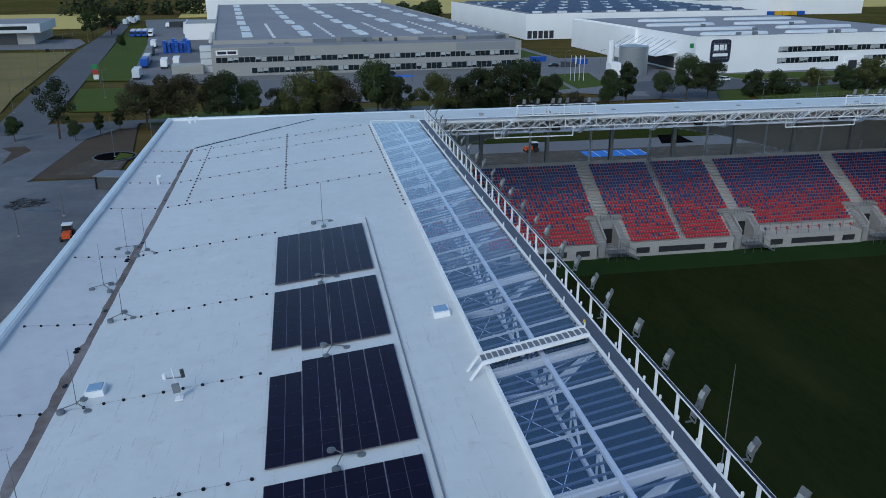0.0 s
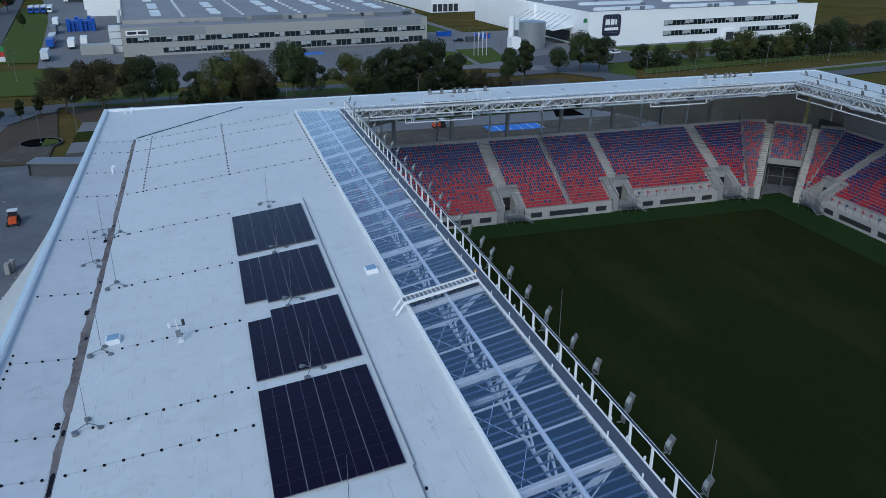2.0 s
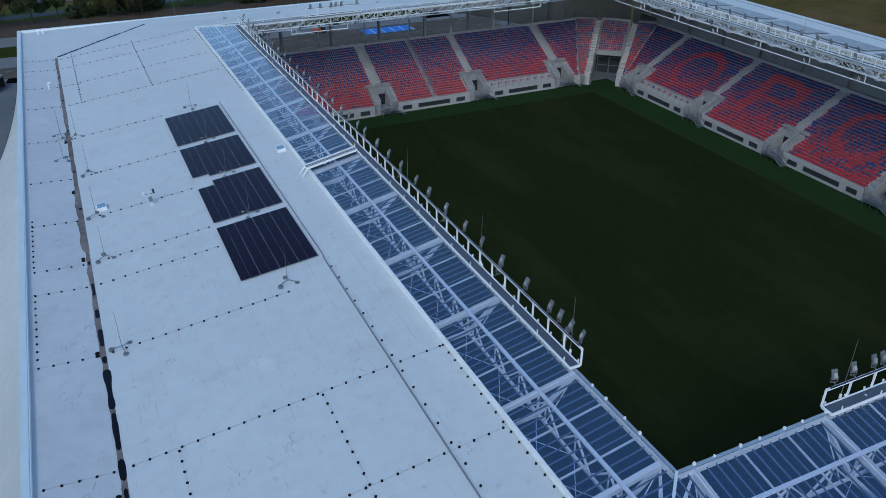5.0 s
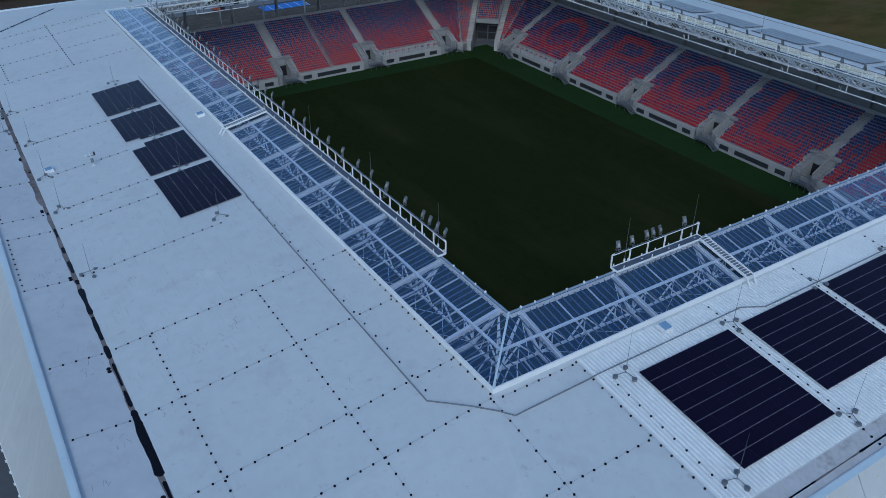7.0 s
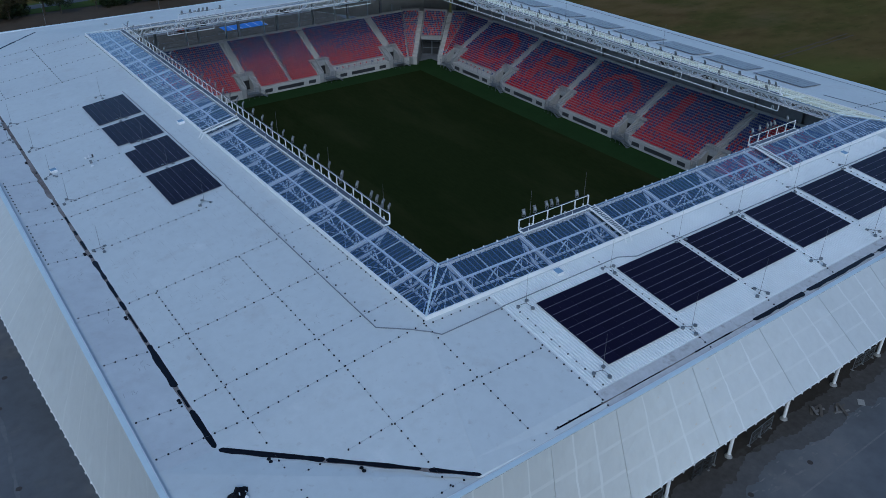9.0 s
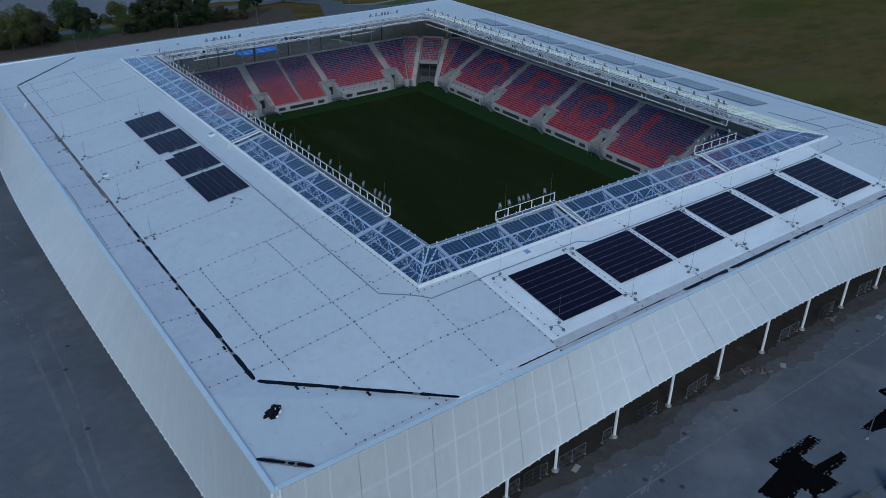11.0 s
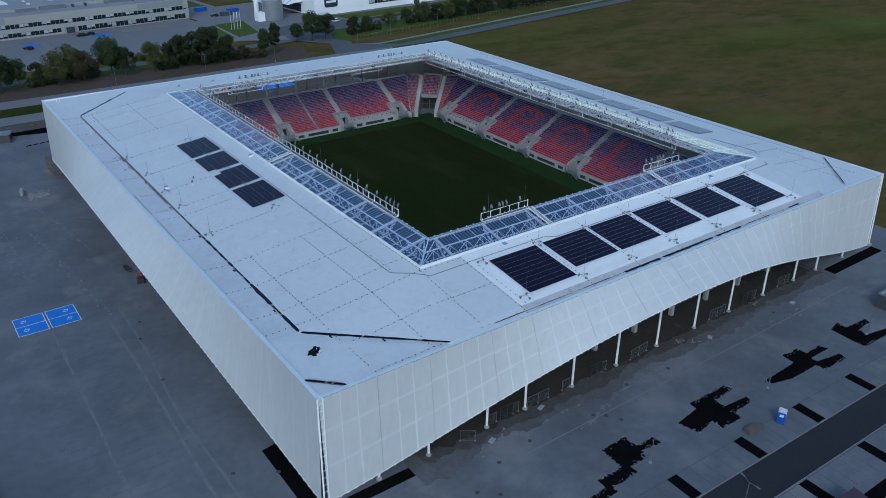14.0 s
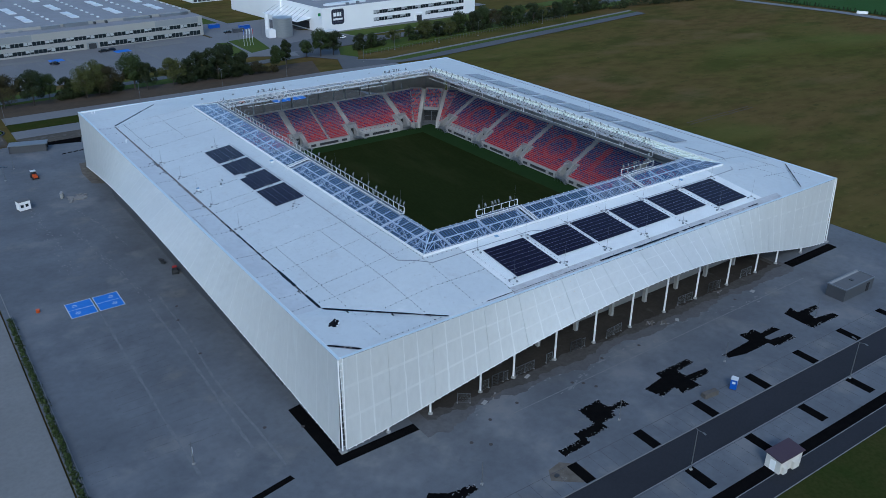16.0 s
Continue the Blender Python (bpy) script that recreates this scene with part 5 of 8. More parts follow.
seam((30, 1.1, roof_z(30, 1.1) + 0.01), (110, 1.1, roof_z(30, 1.1) + 0.01), [(0.5, 6, 0.16), (9.6, 14, 0.14), (19, 25, 0.2), (28.5, 37.5, 0.85), (38.2, 52, 0.75), (53, 60.5, 0.6), (62, 70, .2), (76, 79.5, .5)], "flooded roof gutter behind the parapet", 37, 0.14)
seam((0.62, 5.2, 17.10), (4.8, 0.85, D(4.8, 0.85)[2] + 0.01), [(0.05, 3.1, 0.36), (3.3, 4.0, 0.32), (4.2, 6.0, 0.36)], "short black puddle line at the roof corner", 41)
seam((139.0, 13.5, 17.62), (127.0, 1.2, 17.55), [(1, 7, 0.22), (8, 16, 0.28)], "dark roof gutter at the corner", 39, 0.3)


# pairs of black pads beside the gutter, and scuffs where people have knelt
for x, y, z in [(5.25, yy, 16.83) for yy in (24.4, 40.5, 56.7, 72.9, 89.1, 105.3)] + [D(8.8, 12.7), D(14.5, 7.1)]:
    for d in (-0.2, 0.2):
        tagged(part("drain_pad", Shape().tube((x, y + d, z), (x, y + d, z + 0.07), 0.19, 10, 0.16), M_HOLDER), "black rubber pad beside the roof gutter", "pad", "drain pads")
rc = random.Random(12)
for x, y, n, spread in ((3.3, 77.4, 8, 0.4), (4.6, 77.9, 5, 0.5), (4.1, 76.5, 5, 0.3), (4.8, 61.2, 9, 0.5), (3.2, 58.5, 12, 0.7), (10.3, 52.8, 5, 0.2), (12.2, 38.3, 9, 0.5), (4.0, 31.7, 9, 0.6), (15.5, 39.5, 8, 0.5), (5.0, 45.0, 8, 0.6), (3.7, 51.9, 8, 0.6), (3.8, 41.1, 9, 0.6), (2.0, 28.0, 6, 0.4), (26.8, 63.3, 5, 0.3), (23.0, 44.0, 7, 0.5), (8.0, 33.0, 7, 0.5), (21.0, 26.0, 6, 0.4), (25.5, 33.0, 8, 0.5)):
    s = Shape()
    for k in range(n):
        px, py = x + rc.gauss(0, spread), y + rc.gauss(0, spread)
        L, w = rc.uniform(0.08, 0.4), rc.uniform(0.008, 0.03)
        s.box(-w, -L, -0.002, w, L, 0.005, pose(px, py, roof_z(px, py), 0, -math.degrees(math.atan(0.1225)) if px > 5.7 else math.degrees(math.atan(0.05)), rc.uniform(-70, 30)))
    tagged(part("scuff", s, M_CREASE), "grey scuff marks on the roof membrane", "stain", "scuffs", "stuff")


# lightning conductor: rows of small black holders with a thin wire
def dots(a, b, gap=1.0, side=0.0):
    a, b = Vector(a), Vector(b)
    n = max(1, int((b - a).length / gap))
    for i in range(n + 1):
        p = a + (b - a) * i / n
        DOTS.append(p)
    wire.bar(a + Vector((0, 0, 0.06)), b + Vector((0, 0, 0.06)), 0.006)


DOTS, wire = [], Shape()


def W(x, y):
    return (x, y, roof_z(x, y) + 0.01)


def C(x, y):
    """Height on the southwest corner facet."""
    p1, p2, p3 = Vector(P1), Vector(P2), Vector(P3)
    n = (p2 - p1).cross(p3 - p1)
    return (x, y, p1.z - (n.x * (x - p1.x) + n.y * (y - p1.y)) / n.z + 0.01)


def F(x, y):
    """Height beside the corner of the end stand."""
    return (x, y, roof_z(30, y) + 0.01)


for y, xe in ((23.6, 28.3), (33.4, 28.3), (43.0, 28.3), (56.4, 20.6), (67.5, 16.9), (71.8, 16.9), (81.5, 16.9), (92.9, 16.9), (106.1, 17.2), (119.9, 27.5), (129.6, 27.5), (139.3, 27.5), (145.3, 27.5)):
    dots(W(6.4, y), W(xe, y), 1.02)
    dots(W(1.1, y), W(5.2, y), 1.02)
for y in (67.6, 82.8):
    dots(W(1.05, y - 10), W(1.05, y), 1.1)
for y in range(22, 60, 2):
    DOTS.append(Vector(W(24.9, y)))
dots(W(1.1, 18.2), W(9.3, 18.2), 1.0)
dots(W(9.3, 18.2), W(28.3, 18.2), 1.0)
dots(W(9.3, 18.2), W(9.3, 42.7), 1.0)
dots(W(19.2, 18.2), W(19.2, 42.7), 1.0)
dots(W(28.54, 18.6), W(28.54, 43.0), 1.0)
dots(W(28.54, 108.0), W(28.54, 144.0), 1.25)
dots(C(9.4, 14.6), C(9.4, 17.4))
dots(D(9.4, 3.0), D(9.4, 13.2))
dots(C(19.2, 4.4), C(19.2, 17.6))
dots(D(19.2, 1.3), D(19.2, 3.6))
dots(C(14.6, 9.6), C(24.4, 9.6))
dots(D(1.4, 9.9), D(13.0, 9.7))
dots(D(1.1, 9.9), D(1.1, 17.0), 1.6)
dots(D(9.4, 1.1), D(20.4, 1.1), 1.1)
dots((22.6, 1.2, 17.46), (36.2, 1.2, 17.46), 1.25)
dots(F(28.3, 2.4), F(28.3, 17.8))
dots(F(25.6, 9.4), F(36.0, 9.4))
dots(F(29.2, 17.9), F(36.0, 17.9))
dots((36.45, 2.4, roof_z(36, 2.4) + .01), (36.45, 18, roof_z(36.4, 18) + .01), 1.0)
dots((36.45, 0.7, roof_z(36, .7) + .01), (36.45, 2.1, roof_z(36, 2.1) + .01), 0.7)
dots((37.7, 2.6, roof_z(60, 2.6) + .09), (37.7, 14.5, roof_z(60, 14.5) + .09), 1.1)
for xx in (51.1, 62.65, 73.95, 85.95, 98.1):
    dots((xx, 2.5, roof_z(60, 2.5) + .09), (xx, 17.5, roof_z(60, 17.5) + .09), 0.9)
    dots((xx, 0.8, roof_z(60, 0.8) + .01), (xx, 2.2, roof_z(60, 2.2) + .01), 0.7)
for x0, y0, x1, y1 in ((120.0, 14.0, 134.0, 14.0), (121.5, 8.0, 134.0, 8.0), (126.0, 3.0, 126.0, 17.0), (133.0, 3.0, 133.0, 22.0), (121, 22, 133, 22), (121, 27, 133, 27)):
    dots((x0, y0, max(roof_z(x0, 30), 17.5) + 0.02), (x1, y1, max(roof_z(x1, 30), 17.5) + 0.02))
dots(W(8.1, 119.9), W(8.1, 146.6), 1.25)
dots(W(17.9, 119.9), W(17.9, 146.6), 1.25)
dot = Shape().prism([(0.09 * math.cos(k * math.pi / 3), 0.09 * math.sin(k * math.pi / 3), 0.0) for k in range(6)], (0, 0, 0.09)).mesh("holder", M_HOLDER)
dot.flip_normals()
NET = thing("lightning_conductor", "thin conductor wire on rows of small black holders on the roof", "lightning conductor")
tagged(part("wire", wire, M_LAMP, NET), kind="stuff")
near = [p for p in DOTS if p.x < 30 and 4 < p.y < 62][:290]
nearset = {tuple(p) for p in near}
for p in near:
    part("holder", dot, None, NET, m=pose(*p))
s = Shape()
for p in DOTS:
    if tuple(p) in nearset:
        continue
    pts = [(p.x + 0.09 * math.cos(k * math.pi / 3), p.y + 0.09 * math.sin(k * math.pi / 3), p.z + 0.09) for k in range(6)]
    s.prism(pts, (0, 0, -0.09))
tagged(part("holder", s, M_HOLDER, NET, "rows of small black holders"), kind="stuff")


# rods on three round concrete feet
def tripod(x, y, h, z=None):
    z = roof_z(x, y) if z is None else z
    t = thing("lightning_mast", "thin lightning mast on three round concrete feet", "lightning rod", "lightning masts", m=pose(x, y, z, 0, 0, (x * 37 + y * 11) % 120))
    for k in range(3):
        a = k * 2 * math.pi / 3
        px, py = 0.85 * math.cos(a), 0.85 * math.sin(a)
        part("leg", Shape().bar((0, 0, 0.35), (px, py, 0.2), 0.04), M_LAMP, t)
        part("foot", Shape().tube((px, py, -0.05), (px, py, 0.16), 0.21, 10), M_GREYSTEEL, t, "round grey concrete foot")
    part("mast", Shape().tube((0, 0, 0.2), (0, 0, h), 0.025, 5, 0.01), M_LAMP, t)


for x, y in ((7.1, 56.4), (7.15, 72.0), (7.1, 81.6), (7.2, 93.4), (4.75, 99.3), (4.8, 107.8), (6.6, 106.5), (20.9, 57.8), (20.95, 71.9), (20.95, 82.7), (20.95, 93.8), (21.2, 106.4)):
    tripod(x, y, 3.6)
for xx in (51.2, 62.7, 74.0, 86.0, 98.2, 110.2):
    tripod(xx, 3.4, 4.5, roof_z(60, 3.4) + 0.14)
    tripod(xx, 14.9, 4.5, roof_z(60, 14.9) + 0.14)
tripod(38.9, 15.0, 4.5, roof_z(60, 14.9) + 0.14)
tripod(38.8, 3.8, 4.5, roof_z(60, 3.3) + 0.14)


# small roof domes
def roof_hatch(m):
    g = thing("roof_hatch", "white roof hatch with a clear domed lid", "roof hatch", "roof hatches", m=m)
    part("curb", Shape().box(-0.5, -0.5, 0, 0.5, 0.5, 0.36), M_STEEL, g)
    part("lid", Shape().prism([(-0.4, -0.4, 0.43), (0.4, -0.4, 0.43), (0.4, 0.4, 0.43), (-0.4, 0.4, 0.43)], (0, 0, -0.07)), M_LID, g, "pale blue clear lid")


roof_hatch(on_west(7.8, 83.0))
roof_hatch(on_west(27.7, 84.8))
roof_hatch(pose(45.6, 17.4, roof_z(60, 17.4) + 0.1, TS, 0, 0))
roof_hatch(pose(101.8, 17.2, roof_z(60, 17.2) + 0.1, TS, 0, 0))

# cable tray along the roof
TRAY = [W(24.75, 60), W(24.4, 21.0), W(26.8, 18.4), (28.1, 16.9, 19.45), F(28.9, 15.95), F(36.3, 16.1), (37.0, 16.1, roof_z(36.4, 16.1) + .12), (53.6, 16.1, roof_z(36.4, 16.1) + .12), (55.8, 15.1, roof_z(36.4, 15.1) + .12), (108.0, 15.1, roof_z(36.4, 15.1) + .12)]
roof_line("cable_tray", TRAY, 0.09, M_CABLE, "grey cable tray running over the roof", 0.06, "cable tray", 0.08)
roof_line("cable_tray", [W(24.85, 60), W(24.85, 106)], 0.07, M_CABLE, "grey cable tray beside the solar modules", 0.06, "cable tray", 0.08)

roof_line("cable_tray", [(108.0, 15.1, roof_z(60, 15.1) + .12), (119.6, 15.6, roof_z(60, 15.6) + .03), (125.6, 23.0, roof_z(125.6, 60) + .02), (124.0, 34.0, roof_z(124.0, 60) + .02)], 0.12, M_CABLE, "grey cable tray bending round the roof corner", 0.04, "cable tray", 0.08)
roof_line("roof_joint", [(137.4, 18.0, roof_z(137.4, 60)), (137.4, 146.0, roof_z(137.4, 60))], 0.14, M_SHED, "dark joint along the outer roof edge", 0.012, "joint", 0.012)

# weather vane and bundled tarpaulin
g = thing("weather_mast", "small white weather mast with instruments on the roof", "weather mast", m=on_west(12.65, 80.5))
part("mast", Shape().tube((0, 0, 0), (0, 0, 1.9), 0.035, 8), M_STEEL, g)
part("arm", Shape().bar((-0.5, 0.1, 1.3), (0.5, -0.1, 1.3), 0.05), M_GREYSTEEL, g)
part("sensor", Shape().tube((0.5, -0.1, 1.3), (0.5, -0.1, 1.75), 0.11, 8), M_DARK, g)
part("sensor", Shape().tube((-0.5, 0.1, 1.3), (-0.5, 0.1, 1.6), 0.12, 8), M_STEEL, g)
part("control_box", Shape().box(-0.18, -0.25, 0.5, 0.18, -0.06, 1.0), M_GREYSTEEL, g)
part("base_plate", Shape().box(-0.22, -0.22, 0, 0.22, 0.22, 0.06), M_STEEL, g)
bm = bmesh.new()
bmesh.ops.create_icosphere(bm, subdivisions=3, radius=1.3)
for v in bm.verts:
    fold = 0.75 + 0.5 * noise.noise(v.co * 1.6) + 0.12 * noise.cell(v.co * 3.0)
    v.co = Vector((v.co.x * 1.0, v.co.y * 0.75, v.co.z * 0.8)) * fold
    v.co.z = max(v.co.z, -0.02)
me = bpy.data.meshes.new("tarpaulin")
bm.to_mesh(me)
bm.free()
me.materials.append(M_HOLDER)
g = thing("tarpaulin_bundle", "black crumpled tarpaulin with white scraps lying on the roof", "tarpaulin", m=pose(4.8, 10.25, D(4.8, 10.25)[2], 0, 0, 20))
part("tarpaulin", me, None, g)
part("strip", Shape().box(-0.9, -1.3, 0.0, 0.9, -1.15, 0.12, pose(0, 0, 0, 0, 0, 14)), M_DARK, g, "dark folded bar")
for x, y, z, w, t in ((0.35, -0.75, 0.42, 0.28, 20), (-0.2, -0.85, 0.30, 0.16, -30), (0.1, -0.35, 0.86, 0.14, 50), (0.7, -0.3, 0.5, 0.12, 10)):
    part("scrap", Shape().prism([(-w, -w * 0.4, 0.02), (w, -w * 0.5, 0.05), (w * 0.8, w * 0.5, 0.12), (-w * 0.7, w * 0.4, 0.06)], (0, 0, -0.02)), M_STEEL, g, "white scrap of sheet", pose(x, y, z, 25, 0, t))
# vents at the far corner
for x, y in ((3.4, 163.4), (4.2, 163.6), (4.1, 129.2)):
    g = thing("roof_vent", "white bent roof vent pipe", "roof vent", "roof vents", m=pose(x, y, 17.02 if y > 150 else roof_z(x, y)))
    part("pipe", Shape().tube((0, 0, 0), (0, 0, 0.9), 0.14, 10), M_STEEL, g)
    part("hood", Shape().tube((0, 0, 0.9), (0.4, 0, 0.95), 0.16, 10), M_STEEL, g)


# loudspeakers hung below the roof
def loudspeaker(x, y, turn):
    g = thing("loudspeaker", "black loudspeaker hung below the roof edge", "loudspeaker", "loudspeakers", m=pose(x, y, 19.2, 0, 0, turn))
    part("box", Shape().prism([(-0.5, -0.35, 0.3), (0.5, -0.35, 0.3), (0.5, 0.35, 0.3), (-0.5, 0.35, 0.3)], (0, 0, -0.65)), M_RUBBER, g)
    part("grille", Shape().box(-0.44, -0.37, -0.3, 0.44, -0.345, 0.25), M_DARK, g)
    part("hanger", Shape().bar((-0.35, 0, 0.3), (-0.35, 0, 1.25), 0.05).bar((0.35, 0, 0.3), (0.35, 0, 1.25), 0.05).bar((-0.5, 0, 1.25), (0.5, 0, 1.25), 0.06), M_GREYSTEEL, g)


for x in (53.0, 73.3, 93.7):
    loudspeaker(x, 141.0, 0)
for y in (122.2, 112.0, 102.0, 92.0, 82.2, 72.4, 62.4, 52.2):
    loudspeaker(115.0, y, -90)


# ---- car park and things on the apron ----
def decal(name, pts, mat, label, cat, z=0.012, thick=0.008):
    return tagged(part(name, Shape().prism([(x, y, z) for x, y in pts], (0, 0, -thick)), mat), label, cat)


def ragged(pts, label, seed, z=0.014):
    """A soil bed where pavers were lifted: a stepped, comb-like edge and a few loose pale pavers."""
    rng = random.Random(seed)
    g = thing("soil_bed", label, "planting bed", "soil beds")
    edge, loose = [], Shape()
    for (x0, y0), (x1, y1) in zip(pts, pts[1:] + pts[:1]):
        L = math.hypot(x1 - x0, y1 - y0)
        dx, dy = (x1 - x0) / L, (y1 - y0) / L
        rough = rng.random() ** 1.5
        u, k = 0.0, 0
        while u < L - 0.15:
            st = 0.14 + 0.22 * rng.random()
            off = (0.0 if k == 0 else rng.choice((-0.05, 0.0, 0.0, 0.06, 0.14, 0.28))) * (0.3 + rough)
            v = min(u + st, L - 0.02)
            for q in (u + 0.01, v):
                edge.append((x0 + dx * q - dy * off, y0 + dy * q + dx * off, z))
            if rng.random() < 0.55 * rough:
                c = rng.uniform(-0.1, 0.55) * (0.4 + rough)
                px, py, w = x0 + dx * u - dy * c, y0 + dy * u + dx * c, 0.05 + 0.07 * rng.random()
                loose.box(-w, -0.05, z - 0.004, w, 0.05, z + 0.02, pose(px, py, 0, 0, 0, math.degrees(math.atan2(dy, dx)) + rng.gauss(0, 12)))
            u, k = v, k + 1
    part("soil", Shape().prism(edge, (0, 0, -0.006)), M_BLACK, g)
    if loose.v:
        tagged(part("loose_pavers", loose, M_CONC, g, "pale loose pavers along the torn edge"), kind="stuff")
    return g


# blue bays with white signs
for x0, x1, xs in ((-26.7, -21.5, 1), (-20.9, -15.8, 1)):
    bay = thing("disabled_parking_bays", "two blue painted parking bays with white wheelchair signs", "parking bay", "blue bays")
    for j in range(2):
        y0 = 69.4 + j * 3.45
        b = part("bay", Shape().box(x0, y0, 0.004, x1, y0 + 3.35, 0.012), M_BAYBLUE, bay)
        cx, cy = x0 + (1.6 if x0 < -22 else 3.4), y0 + 1.7
        s = Shape()
        for k in range(14):
            a0, a1 = k * 2 * math.pi / 14, (k + 1) * 2 * math.pi / 14
            if k not in (3, 4, 5):
                s.bar((cx + 0.42 * math.cos(a0), cy + 0.42 * math.sin(a0), 0.016), (cx + 0.42 * math.cos(a1), cy + 0.42 * math.sin(a1), 0.016), 0.12, 0.006)
        s.bar((cx - 0.1, cy + 0.25, 0.016), (cx - 0.1, cy + 0.75, 0.016), 0.14, 0.006).bar((cx - 0.1, cy + 0.3, 0.016), (cx + 0.55, cy + 0.3, 0.016), 0.12, 0.006)
        part("sign", s, M_WHITE, b, "white wheelchair sign")
    s = Shape()
    for y in (69.3, 72.8, 76.3):
        s.box(x0 - 0.1, y - 0.06, 0.004, x1 + 0.1, y + 0.06, 0.017)
    for x in (x0 - 0.05, x1 + 0.05):
        s.box(x - 0.06, 69.3, 0.004, x + 0.06, 76.3, 0.018)
    part("outline", s, M_WHITE, bay)

# faint dotted joints of the western parking rows
s = Shape()
for i in range(18):
    y = 15.5 + i * 2.5
    for x0 in (-20.6, -27.0):
        for q in range(11):
            s.box(x0 + q * 0.5, y - 0.05, 0.004, x0 + q * 0.5 + 0.22, y + 0.05, 0.01)
for i in range(4):
    for q in range(8):
        s.box(-36.0 + q * 0.5, 14.9 + i * 2.5, 0.004, -35.78 + q * 0.5, 15.0 + i * 2.5, 0.01)
tagged(part("parking_joints", s, M_LINE), "dotted dark joint lines of the parking rows", "parking lines", kind="stuff")

# drainage channel between the parking rows, wheel tracks and a spill


def streak(pts, w, mat, label, cat, seed, z):
    """A strip with soft, wandering edges along pts."""
    left, right = [], []
    for (x0, y0), (x1, y1) in zip(pts, pts[1:]):
        n = max(2, int(math.hypot(x1 - x0, y1 - y0) / 0.5))
        for i in range(n):
            k = i / n
            x, y = x0 + (x1 - x0) * k, y0 + (y1 - y0) * k
            wide = w * (0.5 + 0.45 * noise.noise(Vector((x * 0.3, y * 0.5, seed))) + 0.2 * noise.noise(Vector((x, y * 2.3, seed))))
            x += 0.3 * w * noise.noise(Vector((seed, y * 0.25, x * 0.1)))
            left.append((x - wide, y, z))
            right.append((x + wide, y, z))
    return tagged(part("streak", Shape().prism(left + right[::-1], (0, 0, -0.004)), mat), label, cat, "streaks")


streak([(-21.5, 2.0), (-21.75, 24.0), (-21.5, 38.4), (-21.25, 68.8)], 0.42, M_CHANNEL, "pale shallow drainage channel in the paving", "channel", 1, 0.008)
streak([(-12.2, 8.0), (-12.1, 18.5), (-11.7, 32.1), (-11.4, 47.7), (-11.6, 66.0)], 0.5, M_CHANNEL, "pale wheel track on the paving", "track", 2, 0.007)
streak([(-9.4, 1.9), (-9.6, 13.1), (-10.05, 23.6), (-10.25, 30.5), (-8.95, 49.3), (-8.6, 70.0)], 0.42, M_CHANNEL, "pale wheel track on the paving", "track", 3, 0.009)
tagged(part("spill", Shape().prism([(-15.6, 8.2, 0.01), (-14.9, 8.0, 0.01), (-14.2, 8.7, 0.01), (-12.2, 8.5, 0.01), (-12.0, 8.8, 0.01), (-13.6, 9.3, 0.01), (-14.0, 10.0, 0.01), (-15.0, 9.7, 0.01), (-14.9, 9.0, 0.01)], (0, 0, -0.006)), M_CHANNEL), "pale spill on the paving", "stain")
for x, y in ((-20.65, 13.6), (-20.95, 12.6)):
    tagged(part("bollard", Shape().tube((x, y, 0), (x, y, 0.85), 0.11, 10, 0.1).tube((x, y, 0.85), (x, y, 0.92), 0.1, 10, 0.04), M_STEEL), "short white bollard on the paving", "bollard", "bollards")
tagged(part("kerb", Shape().box(-37.42, -6, -0.1, -37.24, 112, 0.1), M_KERB), "pale kerb between hedge and paving", "kerb", kind="structure")

# soil beds round the corner posts and cut into the apron
for nm, pts in (("a", [(-3.0, -3.2), (14.8, -3.2), (14.0, -1.2), (-0.6, -1.2), (-0.6, 15.0), (-3.0, 14.6)]), ("b", rect(121.0, -4.2, 140.6, -1.6))):
    decal("soil_bed", pts, M_BLACK, "black soil bed along the facade foot", "planting bed")
# ragged beds south of the stadium
RAG = "black soil bed with ragged edges cut into the paving"
ragged([(28.6, -22.6), (34.7, -22.4), (34.6, -21.5), (39.9, -21.4), (39.9, -19.9), (43.4, -20.0), (43.6, -18.9), (47.8, -18.9), (47.7, -17.3), (44.1, -17.2), (44.2, -14.7), (39.0, -14.9), (38.6, -19.2), (33.8, -19.1), (33.7, -20.8), (28.6, -20.8)], RAG, 41)
ragged([(53.5, -17.4), (58.9, -16.7), (59.0, -15.2), (67.9, -15.3), (68.3, -16.9), (63.2, -17.3), (63.3, -19.0), (68.5, -19.5), (67.9, -20.7), (63.0, -21.1), (63.2, -22.7), (58.2, -22.2), (58.5, -20.2), (54.4, -20.9)][::-1], RAG, 42)
ragged([(74.6, -18.6), (83.7, -18.3), (84.0, -15.8), (88.3, -16.1), (88.3, -17.9), (92.6, -17.8), (93.0, -19.4), (87.6, -19.3), (87.7, -20.6), (93.2, -21.4), (93.0, -23.1), (86.3, -22.8), (86.3, -21.1), (79.3, -21.0), (75.2, -19.9)][::-1], RAG, 43)
ragged([(99.4, -16.1), (102.8, -15.3), (102.6, -17.3), (108.6, -17.8), (108.0, -19.0), (103.9, -19.2), (103.4, -20.9), (108.5, -21.9), (108.4, -23.4), (99.1, -23.1), (99.1, -20.8)][::-1], RAG, 44)
ragged([(2.0, -19.0), (5.6, -16.6), (8.2, -18.4), (12.4, -18.8), (12.5, -20.4), (7.6, -20.8), (4.0, -22.2)][::-1], RAG, 45)
